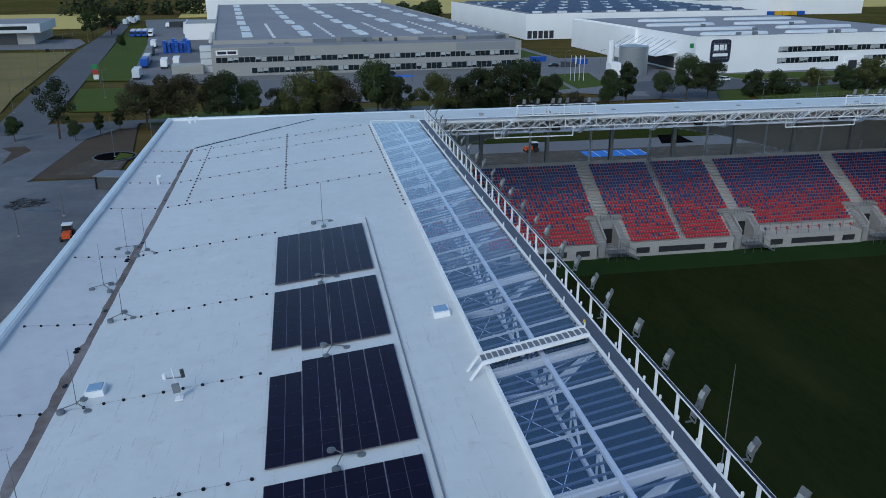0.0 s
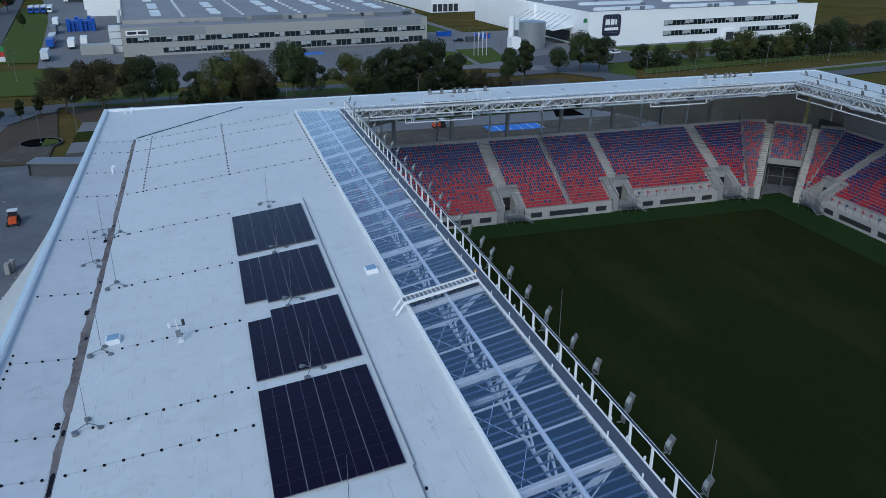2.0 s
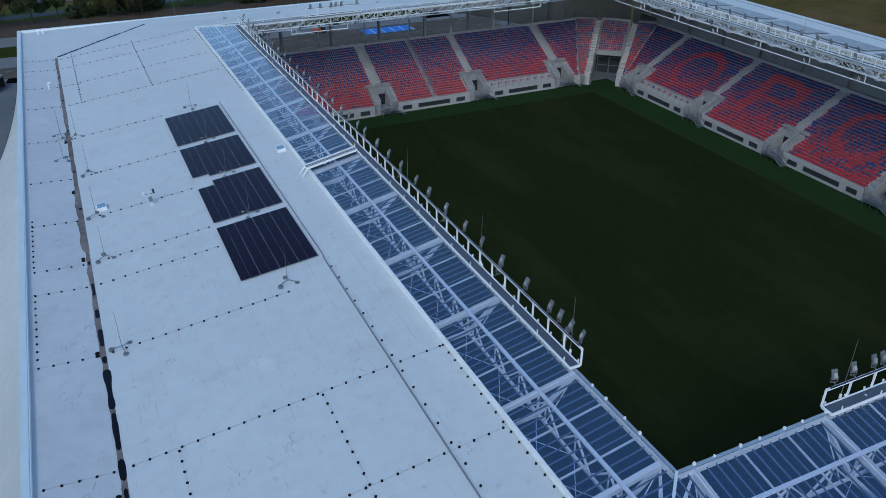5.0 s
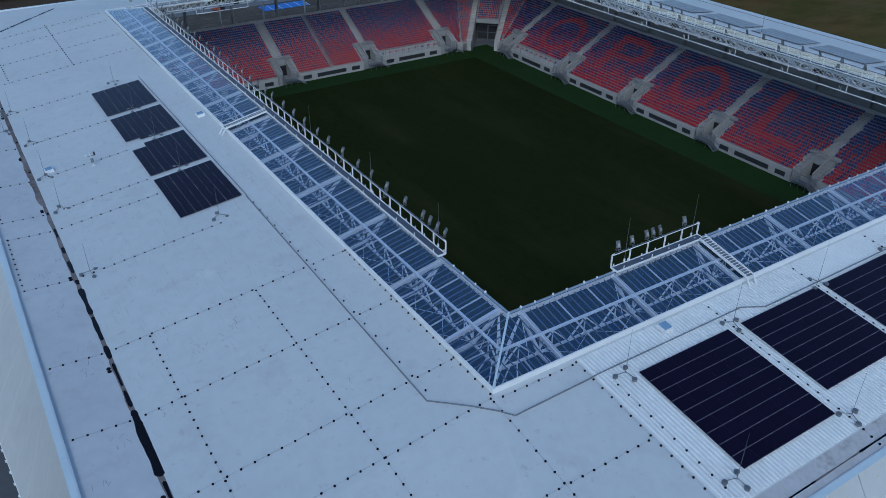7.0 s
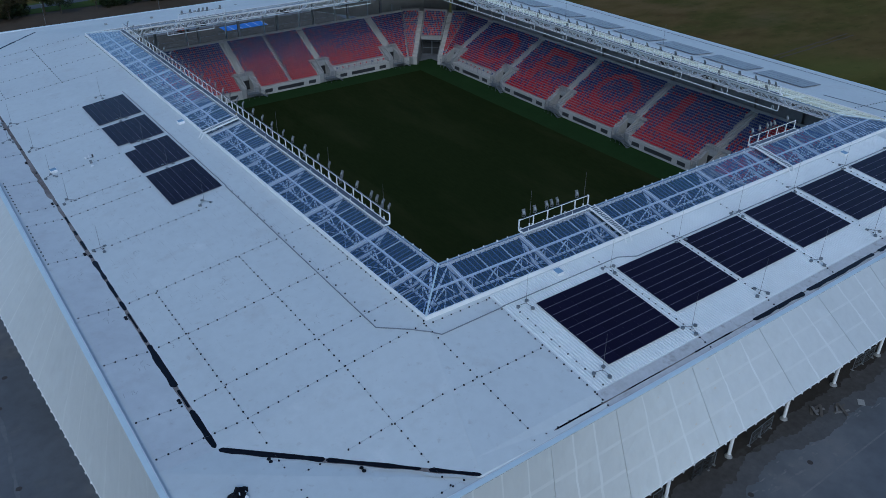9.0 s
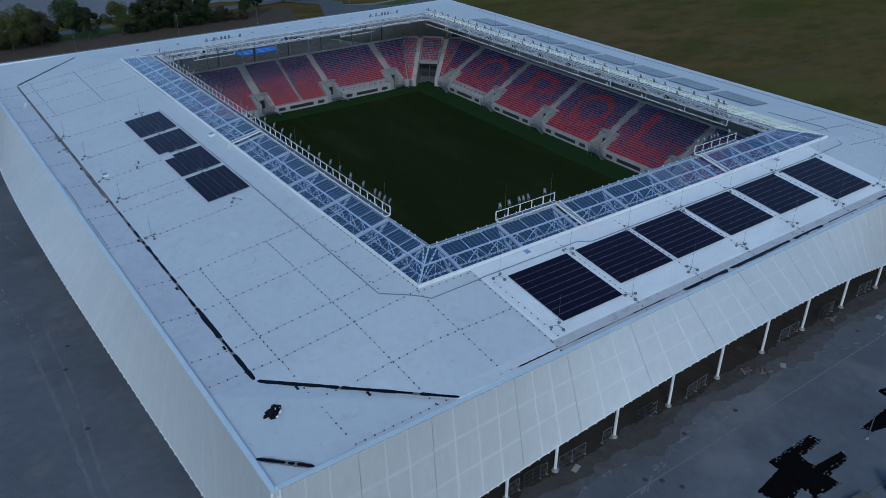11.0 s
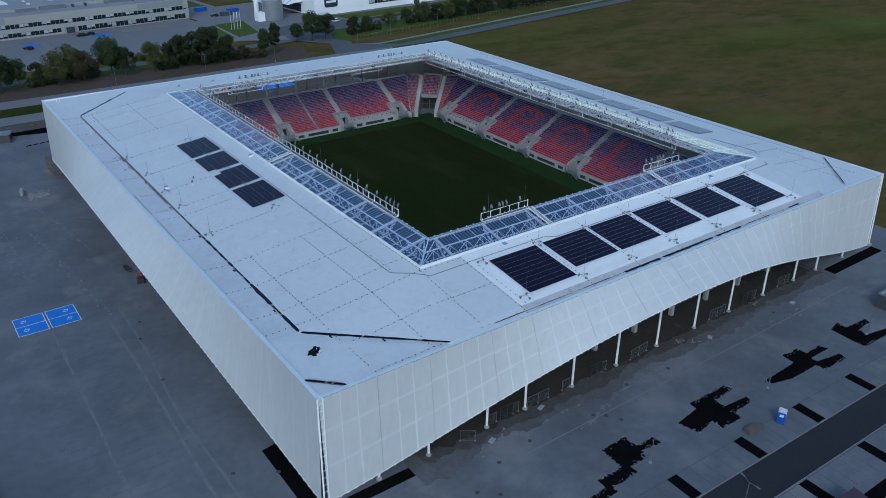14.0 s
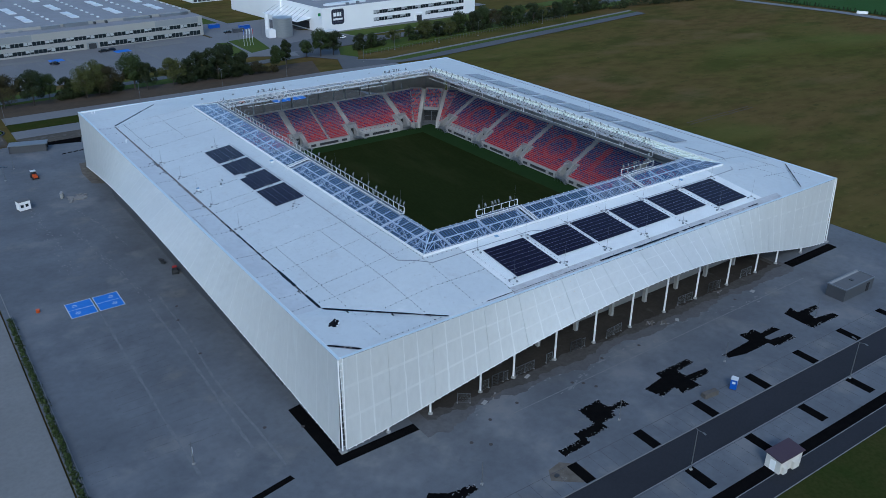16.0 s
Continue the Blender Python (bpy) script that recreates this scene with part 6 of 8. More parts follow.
decal("soil_bed", [(-18.0, -3.4), (-9.7, -1.9), (-10.0, -0.8), (-18.4, -2.2)], M_BLACK, "black soil strip in the paving", "planting bed")
SL = -0.025       # the car park runs at a slight slant to the facade


def park(u, v):
    """A place in the car park: u along the road, v away from the stadium."""
    c, s_ = math.cos(SL), math.sin(SL)
    return (42.1 + u * c + v * s_, -24.7 + u * s_ - v * c)


def park_quad(u0, v0, u1, v1):
    return [park(u0, v1), park(u1, v1), park(u1, v0), park(u0, v0)]


flat("road_south", park_quad(-110, 5.0, 170, 11.0), -0.11, M_ROAD, "dark asphalt access road between parking rows", "road", 0.25)
flat("pavement_south_far", park_quad(-110, 11.0, 170, 17.6), -0.02, M_APRON, "grey paved parking row beside the road", "pavement", 0.25)
flat("planting_south", park_quad(-110, 17.6, 170, 19.8), -0.06, M_BLACK, "black soil strip beside the parking row", "planting bed", 0.25)
flat("path_south", park_quad(-110, 19.8, 170, 23.0), -0.05, M_ROAD, "dark asphalt footpath", "path", 0.25)
flat("verge_south", park_quad(-110, 23.0, 170, 60), -0.10, M_VERGE, "dark rough grass verge", "grass", 0.25)
for v in (5.0, 11.0, 19.75, 23.0):
    s = Shape()
    for k in range(180):
        a, b = park(-60 + k * 1.0, v), park(-59.02 + k * 1.0, v)
        s.bar((*a, -0.07), (*b, -0.07), 0.13, 0.2)
    setting("kerb", s, M_KERB, "pale kerb stones along the road", "kerb")
j1 = Shape()
for k in range(-5, 8):
    u = 14.95 * k
    for v0, v1 in ((0.1, 4.8), (11.3, 16.2)):
        decal("soil_bed", park_quad(u, v0, u + 2.0, v1), M_BLACK, "black rectangular soil bed between parking bays", "planting bed", 0.024)
        for b in range(1, 5):
            uu = u + 2.0 + b * 2.59
            for q in range(12):
                va = v0 + (v1 - v0) * q / 12
                p, e = park(uu, va), park(uu, va + (v1 - v0) / 20)
                j1.bar((*p, 0.022), (*e, 0.022), 0.1, 0.006)
        p, e = park(u + 2.0, v0), park(u + 14.9, v0)
        j1.bar((*p, 0.020), (*e, 0.020), 0.07, 0.006)
tagged(part("parking_joints", j1, M_LINE), "dotted dark joint lines between the parking bays", "parking lines", kind="stuff")
decal("soil_patch", [(22.9, -25.4), (24.6, -26.9), (26.8, -28.6), (29.0, -28.7), (29.3, -26.5), (28.7, -24.7), (26.9, -23.0), (24.2, -23.4)], M_SAND, "bare sandy soil patch in the paving", "soil")
tagged(part("pebble_heap", Shape().prism([(24.4 + 0.5 * math.cos(k * 0.9), -25.1 + 0.4 * math.sin(k * 0.9), 0.14) for k in range(7)], (0, 0, -0.14)), M_DARK), "dark heap on the bare soil", "heap")


def street_lamp(x, y, h=8.0, turn=0.0, arms=2):
    g = thing("street_lamp", "slim grey street lamp post with curved arms", "street lamp", "street lamps", m=pose(x, y, 0, 0, 0, turn))
    part("pole", Shape().tube((0, 0, 0), (0, 0, h), 0.09, 8, 0.05), M_LAMP, g)
    part("foot", Shape().box(-0.2, -0.2, 0, 0.2, 0.2, 0.25), M_CONC, g)
    for k in range(arms):
        sx = 1 if k == 0 else -1
        part("arm", Shape().tube((0, 0, h - 0.1), (sx * 1.0, 0, h + 0.25), 0.04, 6), M_LAMP, g)
        part("lamp_head", Shape().box(sx * 1.0 - 0.1, -0.13, h + 0.2, sx * 1.0 + sx * 0.7, 0.13, h + 0.3), M_LAMP, g)


for x, y in ((42.9, -36.4), (88.1, -37.3), (-2.3, -35.5)):
    street_lamp(x, y, 8.0, 80)
for x, y in ((103.4, -20.9), (73.3, -20.2), (13.5, -19.8), (42.9, -21.0), (-21.5, 10.4), (-24, 166), (-20, 176)):
    street_lamp(x, y, 4.6, 30, 0)

# portable toilet, pallet stack, kiosk, container
g = thing("portable_toilet", "blue portable toilet with a pale roof on the paving", "portable toilet", m=pose(67.2, -26.6, 0, 0, 0, 25))
part("cabin", Shape().box(-0.58, -0.58, 0.1, 0.58, 0.58, 2.15), M_BLUEPAINT, g)
part("roof", Shape().prism([(-.62, -.62, 2.2), (.62, -.62, 2.2), (.5, .5, 2.42), (-.5, .5, 2.42)], (0, 0, -0.12)).box(-.62, -.62, 2.12, .62, .62, 2.2), M_SKYLIGHT, g, "pale translucent roof")
d = part("door", Shape().box(-0.42, -0.61, 0.15, 0.42, -0.57, 2.0), M_BLUEPAINT, g)
part("sign", Shape().box(-0.2, -0.625, 1.2, 0.2, -0.605, 1.7), M_WHITE, d, "white sign")
part("sign", Shape().box(-0.62, -0.3, 1.3, -0.585, 0.3, 1.75), M_WHITE, g, "white sign")
part("skid", Shape().box(-0.6, -0.6, 0, 0.6, 0.6, 0.1), M_DARK, g)
g = thing("pallet_stack", "long stack of weathered pale slabs on the paving", "pallet", m=pose(61.8, -25.5, 0, 0, 0, -8))
for k in range(3):
    part("slab", Shape().box(-1.6, -0.6 + 0.05 * k, 0.02 + 0.3 * k, 1.6, 0.6 - 0.05 * k, 0.28 + 0.3 * k), M_PALLET, g)
g = thing("kiosk", "small cream kiosk with a maroon mono-pitch roof", "kiosk", m=pose(56.2, -44.0, 0, 0, 0, -3))
part("wall", Shape().box(-2.75, -1.35, 0, 2.75, 1.35, 2.55), M_CREAM, g)
part("roof", Shape().prism([(-3.0, -1.6, 2.65), (3.0, -1.6, 2.65), (3.0, 1.6, 2.95), (-3.0, 1.6, 2.95)], (0, 0, -0.16)), M_MAROON, g, "maroon sheet roof")
part("door", Shape().box(-2.79, -0.5, 0.05, -2.74, 0.5, 2.0), M_WHITEWALL, g)
part("cabinet", Shape().box(-2.2, -1.75, 0, -1.2, -1.35, 1.3), M_CREAM, g)
part("cabinet", Shape().box(0.2, -1.8, 0, 1.8, -1.35, 1.5), M_CREAM, g)
part("cabinet", Shape().box(2.75, -0.8, 0, 3.15, 0.6, 1.5), M_CREAM, g)
g = thing("plant_container", "dark grey rectangular plant container on the paving", "container", m=pose(120.5, -18.6, 0, 0, 0, -1))
part("body", Shape().box(-5.75, -2.15, 0, 5.75, 2.15, 2.9), M_SHED, g)
part("roof", Shape().box(-5.6, -2.0, 2.9, 5.6, 2.0, 2.98), M_SHEDROOF, g)
part("parapet", Shape().box(-5.85, -2.25, 2.85, 5.85, -2.05, 3.1).box(-5.85, 2.05, 2.85, 5.85, 2.25, 3.1).box(-5.85, -2.05, 2.85, -5.65, 2.05, 3.1).box(5.65, -2.05, 2.85, 5.85, 2.05, 3.1), M_GREYSTEEL, g)
part("door", Shape().box(3.0, -2.19, 0.05, 4.2, -2.15, 2.2), M_RUBBER, g, "dark doorway")
part("roof_hatch", Shape().box(-0.4, -0.4, 2.98, 0.4, 0.4, 3.15), M_DARK, g)
part("gravel_edge", Shape().box(-5.6, 1.4, 2.98, 5.6, 2.0, 3.02), M_CONC, g, "pale strip on the roof")
# manhole lids and rubbish on the apron
for i, (x, y) in enumerate(((20.6, -13.2), (24.6, -8.0), (31.5, -7.0), (44.0, -8.2), (45.6, -9.5), (46.8, -11.6), (54.5, -5.6), (64.0, -6.6), (18.2, -11.0), (-8.6, 56.0), (-6.9, 62.0), (-9.3, 41.0), (-2.9, 9.0), (-8.4, 12.5), (84.5, -5.2), (96.0, -6.0))):
    tagged(part("manhole_cover", Shape().tube((x, y, 0.0), (x, y, 0.02), 0.34, 14), M_COVER), "round rusty iron manhole cover in the paving", "manhole cover", "manhole covers")
for x, y, t, n in ((22.7, -0.9, -35, 1), (27.9, -0.6, 2, 1), (36.5, -0.7, 0, 2), (33.6, -0.5, 0, 0.5), (44.3, -0.6, 1, 0.7), (53.6, -0.6, 3, 0.5), (60.5, -1.0, 4, 2), (83.3, -0.4, -2, 2), (96.4, -0.5, 0, 0.6), (105.8, -0.3, -2, 1.6)):
    g = thing("mesh_fence", "grey wire mesh fence panel between the facade columns", "fence", "fence panels", m=pose(x, y, 0.012, 0, 0, t))
    L = 2.3 * n
    for k in range(int(L / 0.19)):
        part("wire", Shape().bar((k * 0.19 + 0.1, 0, 0.1), (k * 0.19 + 0.1, 0, 2.0), 0.014), M_GREYSTEEL, g)
    for z in (0.15, 1.05):
        part("rail", Shape().bar((0, 0, z), (L, 0, z), 0.018), M_GREYSTEEL, g)
    part("top_rail", Shape().bar((0, 0, 2.02), (L, 0, 2.02), 0.05), M_GREYSTEEL, g)
    for k in range(int(n + 0.5) + 1):
        xx = min(L, k * 2.3)
        part("post", Shape().bar((xx, 0, 0), (xx, 0, 2.05), 0.05), M_GREYSTEEL, g)
        part("foot", Shape().box(xx - 0.12, -0.2, 0, xx + 0.12, 0.2, 0.1), M_CONCDARK, g)
# junk left below the arch
rg = random.Random(51)
for gx, gy, n in ((72.6, -2.3, 7), (74.6, -3.6, 5), (29.8, -3.0, 3), (95.8, -1.8, 5)):
    g = thing("plank_pile", "loose pile of weathered boards and broken slabs on the paving", "rubble", "plank piles", m=pose(gx, gy, 0.012))
    for k in range(n):
        L, w = rg.uniform(0.8, 2.4), rg.uniform(0.12, 0.35)
        part("board", Shape().box(-L / 2, -w / 2, 0.05 * k, L / 2, w / 2, 0.05 * k + 0.045, pose(rg.gauss(0, 0.35), rg.gauss(0, 0.35), 0, 0, 0, rg.uniform(-40, 60))), M_PALLET if k % 3 else M_CONCDARK, g)
for x, y, w, d in ((26.8, -3.6, 1.3, 0.8), (38.4, -1.9, 1.4, 0.7), (78.3, -4.5, 1.1, 0.8), (102.5, -6.0, 1.2, 0.9)):
    tagged(part("paving_slab", Shape().box(-w / 2, -d / 2, 0, w / 2, d / 2, 0.07, pose(x, y, 0.0, 0, 0, rg.uniform(0, 40))), M_CONC), "loose pale concrete slab on the paving", "slab", "loose slabs")
decal("paving_joint", [(27.3, -9.05), (118.1, -9.0), (118.1, -8.8), (27.3, -8.85)], M_DUST, "pale straight joint line in the paving", "joint", 0.008, 0.006)

# site cabin, forklift, rubble and dark canopy at the northwest
g = thing("site_cabin", "small white site cabin with dark windows", "site cabin", m=pose(-23.6, 139.0, 0, 0, 0, 12))
part("cabin", Shape().box(-1.5, -1.2, 0.2, 1.5, 1.2, 2.7), M_WHITEWALL, g)
part("roof", Shape().box(-1.6, -1.3, 2.7, 1.6, 1.3, 2.85), M_SHEDROOF, g)
for x in (-0.8, 0.5):
    part("window", Shape().box(x - 0.35, -1.23, 1.1, x + 0.45, -1.19, 1.9), M_WINDOW, g)
part("skid", Shape().box(-1.6, -0.9, 0, 1.6, 0.9, 0.2), M_DARK, g)


def forklift(x, y, turn):
    g = thing("tractor", "small orange tractor with a white cab roof", "tractor", "tractors", m=pose(x, y, 0, 0, 0, turn))
    part("body", Shape().box(-1.5, -0.6, 0.5, 0.4, 0.6, 1.3), M_ORANGE, g)
    part("cab", Shape().box(0.2, -0.65, 0.6, 1.4, 0.65, 2.1), M_WINDOW, g)
    part("roof", Shape().box(0.1, -0.75, 2.1, 1.5, 0.75, 2.25), M_SKYLIGHT, g)
    for x_, r in ((-1.1, 0.4), (0.9, 0.62)):
        for y_ in (-0.75, 0.75):
            part("wheel", Shape().tube((x_, y_ - 0.18, r), (x_, y_ + 0.18, r), r, 14), M_RUBBER, g)


forklift(-16.3, 163.6, 95)
forklift(69.6, 208.0, 10)
g = thing("generator", "dark portable generator with a red hood below the facade", "generator", m=pose(-1.9, 77.6, 0, 0, 0, 75))
part("body", Shape().box(-1.1, -0.6, 0.35, 1.1, 0.6, 1.3), M_DARK, g)
part("hood", Shape().box(0.3, -0.5, 1.3, 1.0, 0.5, 1.5), M_REDPAINT, g, "red hood")
for x in (-0.7, 0.7):
    for y in (-0.62, 0.62):
        part("wheel", Shape().tube((x, y - 0.1, 0.35), (x, y + 0.1, 0.35), 0.35, 12), M_RUBBER, g)
for y in (83.8, 85.2):
    g = thing("wheelbarrow", "dark wheelbarrow beside the wall", "wheelbarrow", "wheelbarrows", m=pose(-2.8, y, 0, 0, 0, 20))
    part("tray", Shape().prism([(-0.4, -0.6, 0.75), (0.4, -0.6, 0.75), (0.35, 0.5, 0.85), (-0.35, 0.5, 0.85)], (0, 0, -0.35)), M_DARK, g)
    part("wheel", Shape().tube((-0.06, 0.6, 0.22), (0.06, 0.6, 0.22), 0.22, 12), M_RUBBER, g)
    part("frame", Shape().bar((-0.3, -1.2, 0.7), (-0.1, 0.6, 0.25), 0.05).bar((0.3, -1.2, 0.7), (0.1, 0.6, 0.25), 0.05).bar((-0.28, -0.5, 0), (-0.28, -0.5, 0.5), 0.05).bar((0.28, -0.5, 0), (0.28, -0.5, 0.5), 0.05), M_GREYSTEEL, g)
tagged(part("marker_drum", Shape().tube((-32.0, 76.3, 0), (-32.0, 76.3, 0.7), 0.4, 12), M_ORANGE), "small orange marker drum on the paving", "drum")


def trail(pts, w, seed):
    """Faint long smears of dust along the paving."""
    rt = random.Random(seed)
    s = Shape()
    lift = 0.0
    for (x0, y0), (x1, y1) in zip(pts, pts[1:]):
        L = math.hypot(x1 - x0, y1 - y0)
        dx, dy = (x1 - x0) / L, (y1 - y0) / L
        for i in range(int(L * 1.6)):
            u, v = rt.random() * L, rt.gauss(0, w * 0.45)
            half, wide = 0.15 + 0.75 * rt.random() ** 2, 0.06 + 0.22 * rt.random() ** 2
            bend = rt.gauss(0, 0.05)
            lift += 0.00002
            ring = []
            for q in range(12):
                a = q * math.pi / 6
                e, f = half * math.cos(a), wide * math.sin(a) * (0.5 + 0.8 * rt.random())
                f += bend * (e / half) ** 2 * w
                ring.append((x0 + dx * (u + e) - dy * (v + f), y0 + dy * (u + e) + dx * (v + f), 0.010 + lift))
            s.prism(ring, (0, 0, -0.004))
    tagged(part("dust_trail", s, M_DUST), "pale dust and mud spilled on the paving", "dust", "dust trails", "stuff")


trail([(-22.2, 150), (-21.8, 122), (-21.4, 108), (-21.5, 90)], 1.8, 1)
trail([(-15.5, 118), (-14.6, 100), (-13.4, 88)], 0.9, 11)
trail([(-13.0, 96), (-12.0, 80), (-10.5, 66)], 0.8, 2)
trail([(-12.0, 132), (-9.5, 120), (-7.0, 100)], 0.5, 3)
trail([(18, -5), (34, -4.5), (60, -5.5), (90, -5)], 1.0, 5)
trail([(40, -10), (52, -6), (70, -8)], 0.6, 6)
trail([(86, -6), (94, -9), (112, -8)], 0.9, 7)
rg = random.Random(8)
s = Shape()
for k in range(60):
    x, y, r = rg.gauss(-9.5, 1.2), rg.gauss(139.5, 1.2), 0.2 + 0.4 * rg.random()
    s.box(-r, -r * 0.7, 0, r, r * 0.7, r * 0.5, pose(x, y, 0.0, 0, 0, rg.random() * 180))
tagged(part("rubble", s, M_CONCDARK), "low heap of grey broken paving slabs", "rubble", kind="stuff")
for x, y in ((-13.2, 142.0), (-12.8, 143.0)):
    tagged(part("slab", Shape().box(x - 0.3, y - 0.6, 0, x + 0.3, y + 0.6, 1.5), M_CONC), "upright grey concrete slab", "slab", "slabs")
decal("soil_patch", [(-2.0, 170.0), (-3.4, 160.0), (-3.1, 149.4), (0.2, 147.0), (0.5, 158), (0.8, 170.2)], M_SAND, "bare brown soil by the facade corner", "soil")
decal("soil_bed", [(-6.5, 195.4), (3.9, 192.9), (5.4, 199.0), (-5.9, 199.8)], M_BLACK, "black soil bed on the apron", "planting bed")
for k in range(4):
    decal("soil_bed", [(-4.6 + k * 1.9, 182.4 + 0.25 * k), (-3.1 + k * 1.9, 182.6 + 0.25 * k), (-3.0 + k * 1.9, 183.6 + 0.25 * k), (-4.4 + k * 1.9, 183.3 + 0.25 * k)], M_BLACK, "small black soil strip in the paving", "planting bed")
g = thing("canopy", "low dark flat-roofed shelter north of the apron", "shelter", m=pose(-13.1, 190.8, 0, 0, 0, -16))
part("roof", Shape().box(-5.9, -0.2, 2.4, 5.9, 4.3, 2.65), M_GREYSTEEL, g)
part("back_wall", Shape().box(-5.7, 4.0, 0, 5.7, 4.2, 2.4), M_DARK, g)
part("front_wall", Shape().box(-5.7, 0.2, 0, 5.7, 0.4, 2.4), M_SHED, g)
for x in (-5.6, 5.6):
    part("post", Shape().box(x - 0.1, -0.1, 0, x + 0.1, 0.1, 2.4), M_DARK, g)
# dirt heap, puddle and dropped gravel
s = Shape()
for k in range(120):
    x, y, r = rg.gauss(-28.5, 1.3), rg.gauss(185.0, 1.2), 0.12 + 0.35 * rg.random()
    s.box(-r, -r * 0.8, -0.02, r, r * 0.8, r * 0.6, pose(x, y, 0.0, rg.random() * 20, rg.random() * 20, rg.random() * 180))
tagged(part("dirt_heap", s, M_DARK), "low heap of dark dirt and debris", "dirt", kind="stuff")
decal("puddle", [(-27.5, 180.7), (-25.0, 179.7), (-21.4, 178.9), (-21.3, 179.6), (-24.0, 180.6), (-27.0, 181.4)], M_WATER, "dark puddle on the paving", "puddle")

# garden with a round planter northwest of the stadium
flat("plaza_northwest", [(-58, 206), (-33, 200.5), (-32.6, 203), (-31.2, 240.5), (-24, 256), (-50, 256), (-58, 236)], -0.05, M_APRON, "grey paved plaza beside the garden", "pavement", 0.25)
flat("soil_garden", [(-32.5, 202.3), (-17.0, 201.8), (-17.5, 222.0), (-21.8, 253.5), (-31.2, 240.5)], -0.05, M_SOIL, "bare brown garden soil", "soil", 0.25)
flat("soil_patch_northwest", [(-47.8, 233.0), (-44.2, 228), (-42.5, 216.0), (-40.3, 229.0), (-43, 234)], -0.05, M_SOIL, "bare brown soil in the plaza", "soil", 0.25)
g = thing("round_planter", "round planter with a dark bed and a pale path", "planter", m=pose(-20.5, 219.0, 0))
for k in range(24):
    a0, a1 = k * math.pi / 12, (k + 1) * math.pi / 12
    part("kerb", Shape().bar((4.4 * math.cos(a0), 4.4 * math.sin(a0), 0.1), (4.4 * math.cos(a1), 4.4 * math.sin(a1), 0.1), 0.3, 0.4), M_SHED, g)
part("soil", Shape().prism([(4.2 * math.cos(k * math.pi / 12), 4.2 * math.sin(k * math.pi / 12), 0.16) for k in range(24)], (0, 0, -0.1)), M_BLACK, g)
part("lawn", Shape().prism([(0.4, -3.6, 0.2), (3.6, -1.4, 0.2), (3.6, 1.4, 0.2), (0.4, 3.6, 0.2)], (0, 0, -0.05)), M_GRASS, g)
decal("garden_path", [(-29, 205), (-18, 204), (-17.5, 222), (-22, 225), (-26.5, 214)], M_EARTH, "trodden ground round the planter", "path", 0.012)
street_lamp(-20.5, 219.0, 9.0, 0, 0)

# blue bays and grass seen behind the far stand
bay = thing("blue_parking_bays", "row of blue painted parking bays with white lines", "parking bay")
for i in range(5):
    part("bay", Shape().box(80.4 + i * 2.8, 200.8, 0.05, 83.0 + i * 2.8, 206.2, 0.12), M_BAYBLUE, bay)
    part("line", Shape().box(83.0 + i * 2.8, 200.8, 0.05, 83.2 + i * 2.8, 206.2, 0.124), M_WHITE, bay)
flat("ground_north", rect(24, 169, 118, 198.5), 0.012, M_EARTH, "trodden brown earth behind the far stand", "ground", 0.02)
flat("pavement_north", rect(-14, 199, 146, 208), -0.02, M_EARTH, "patchy grey-brown earth strip north of the stadium", "pavement", 0.2)
decal("soil_bed", [(102, 211), (110, 211), (110, 220), (105, 220)], M_BLACK, "dark soil bed beside the path", "planting bed", 0.12, 0.1)

# hedge and footpath to the west
flat("path_west", [(-50, -30), (-38.8, -30), (-38.8, 110), (-50, 110)], -0.02, M_PAVE, "pale concrete path beside the hedge", "path", 0.2)
flat("road_west", [(-60, -26), (-50, -26), (-50, 111), (-60, 111)], -0.06, M_ROAD, "asphalt road beside the path", "road", 0.2)


# ---- trees and hedges ----
def leaf_cloud(rng, blobs, count, size):
    """Leaves as small bent pairs of triangles scattered over uneven clumps."""
    s = Shape()
    for _ in range(count):
        c, r = rng.choice(blobs)
        d = Vector((rng.gauss(0, 1), rng.gauss(0, 1), rng.gauss(0, 0.9))).normalized()
        p = Vector(c) + d * (r * (0.45 + 0.6 * rng.random() ** 0.5))
        a = Vector((rng.gauss(0, 1), rng.gauss(0, 1), rng.gauss(0, 0.6))).normalized() * size * (0.5 + rng.random())
        b = a.cross(d).normalized() * size * (0.4 + 0.5 * rng.random()) if a.cross(d).length > 1e-3 else Vector((size, 0, 0))
        n = len(s.v)
        s.v += [tuple(p - a), tuple(p + b), tuple(p + a + d * size * 0.3), tuple(p - b)]
        s.f.append((n, n + 1, n + 2, n + 3))
    return s


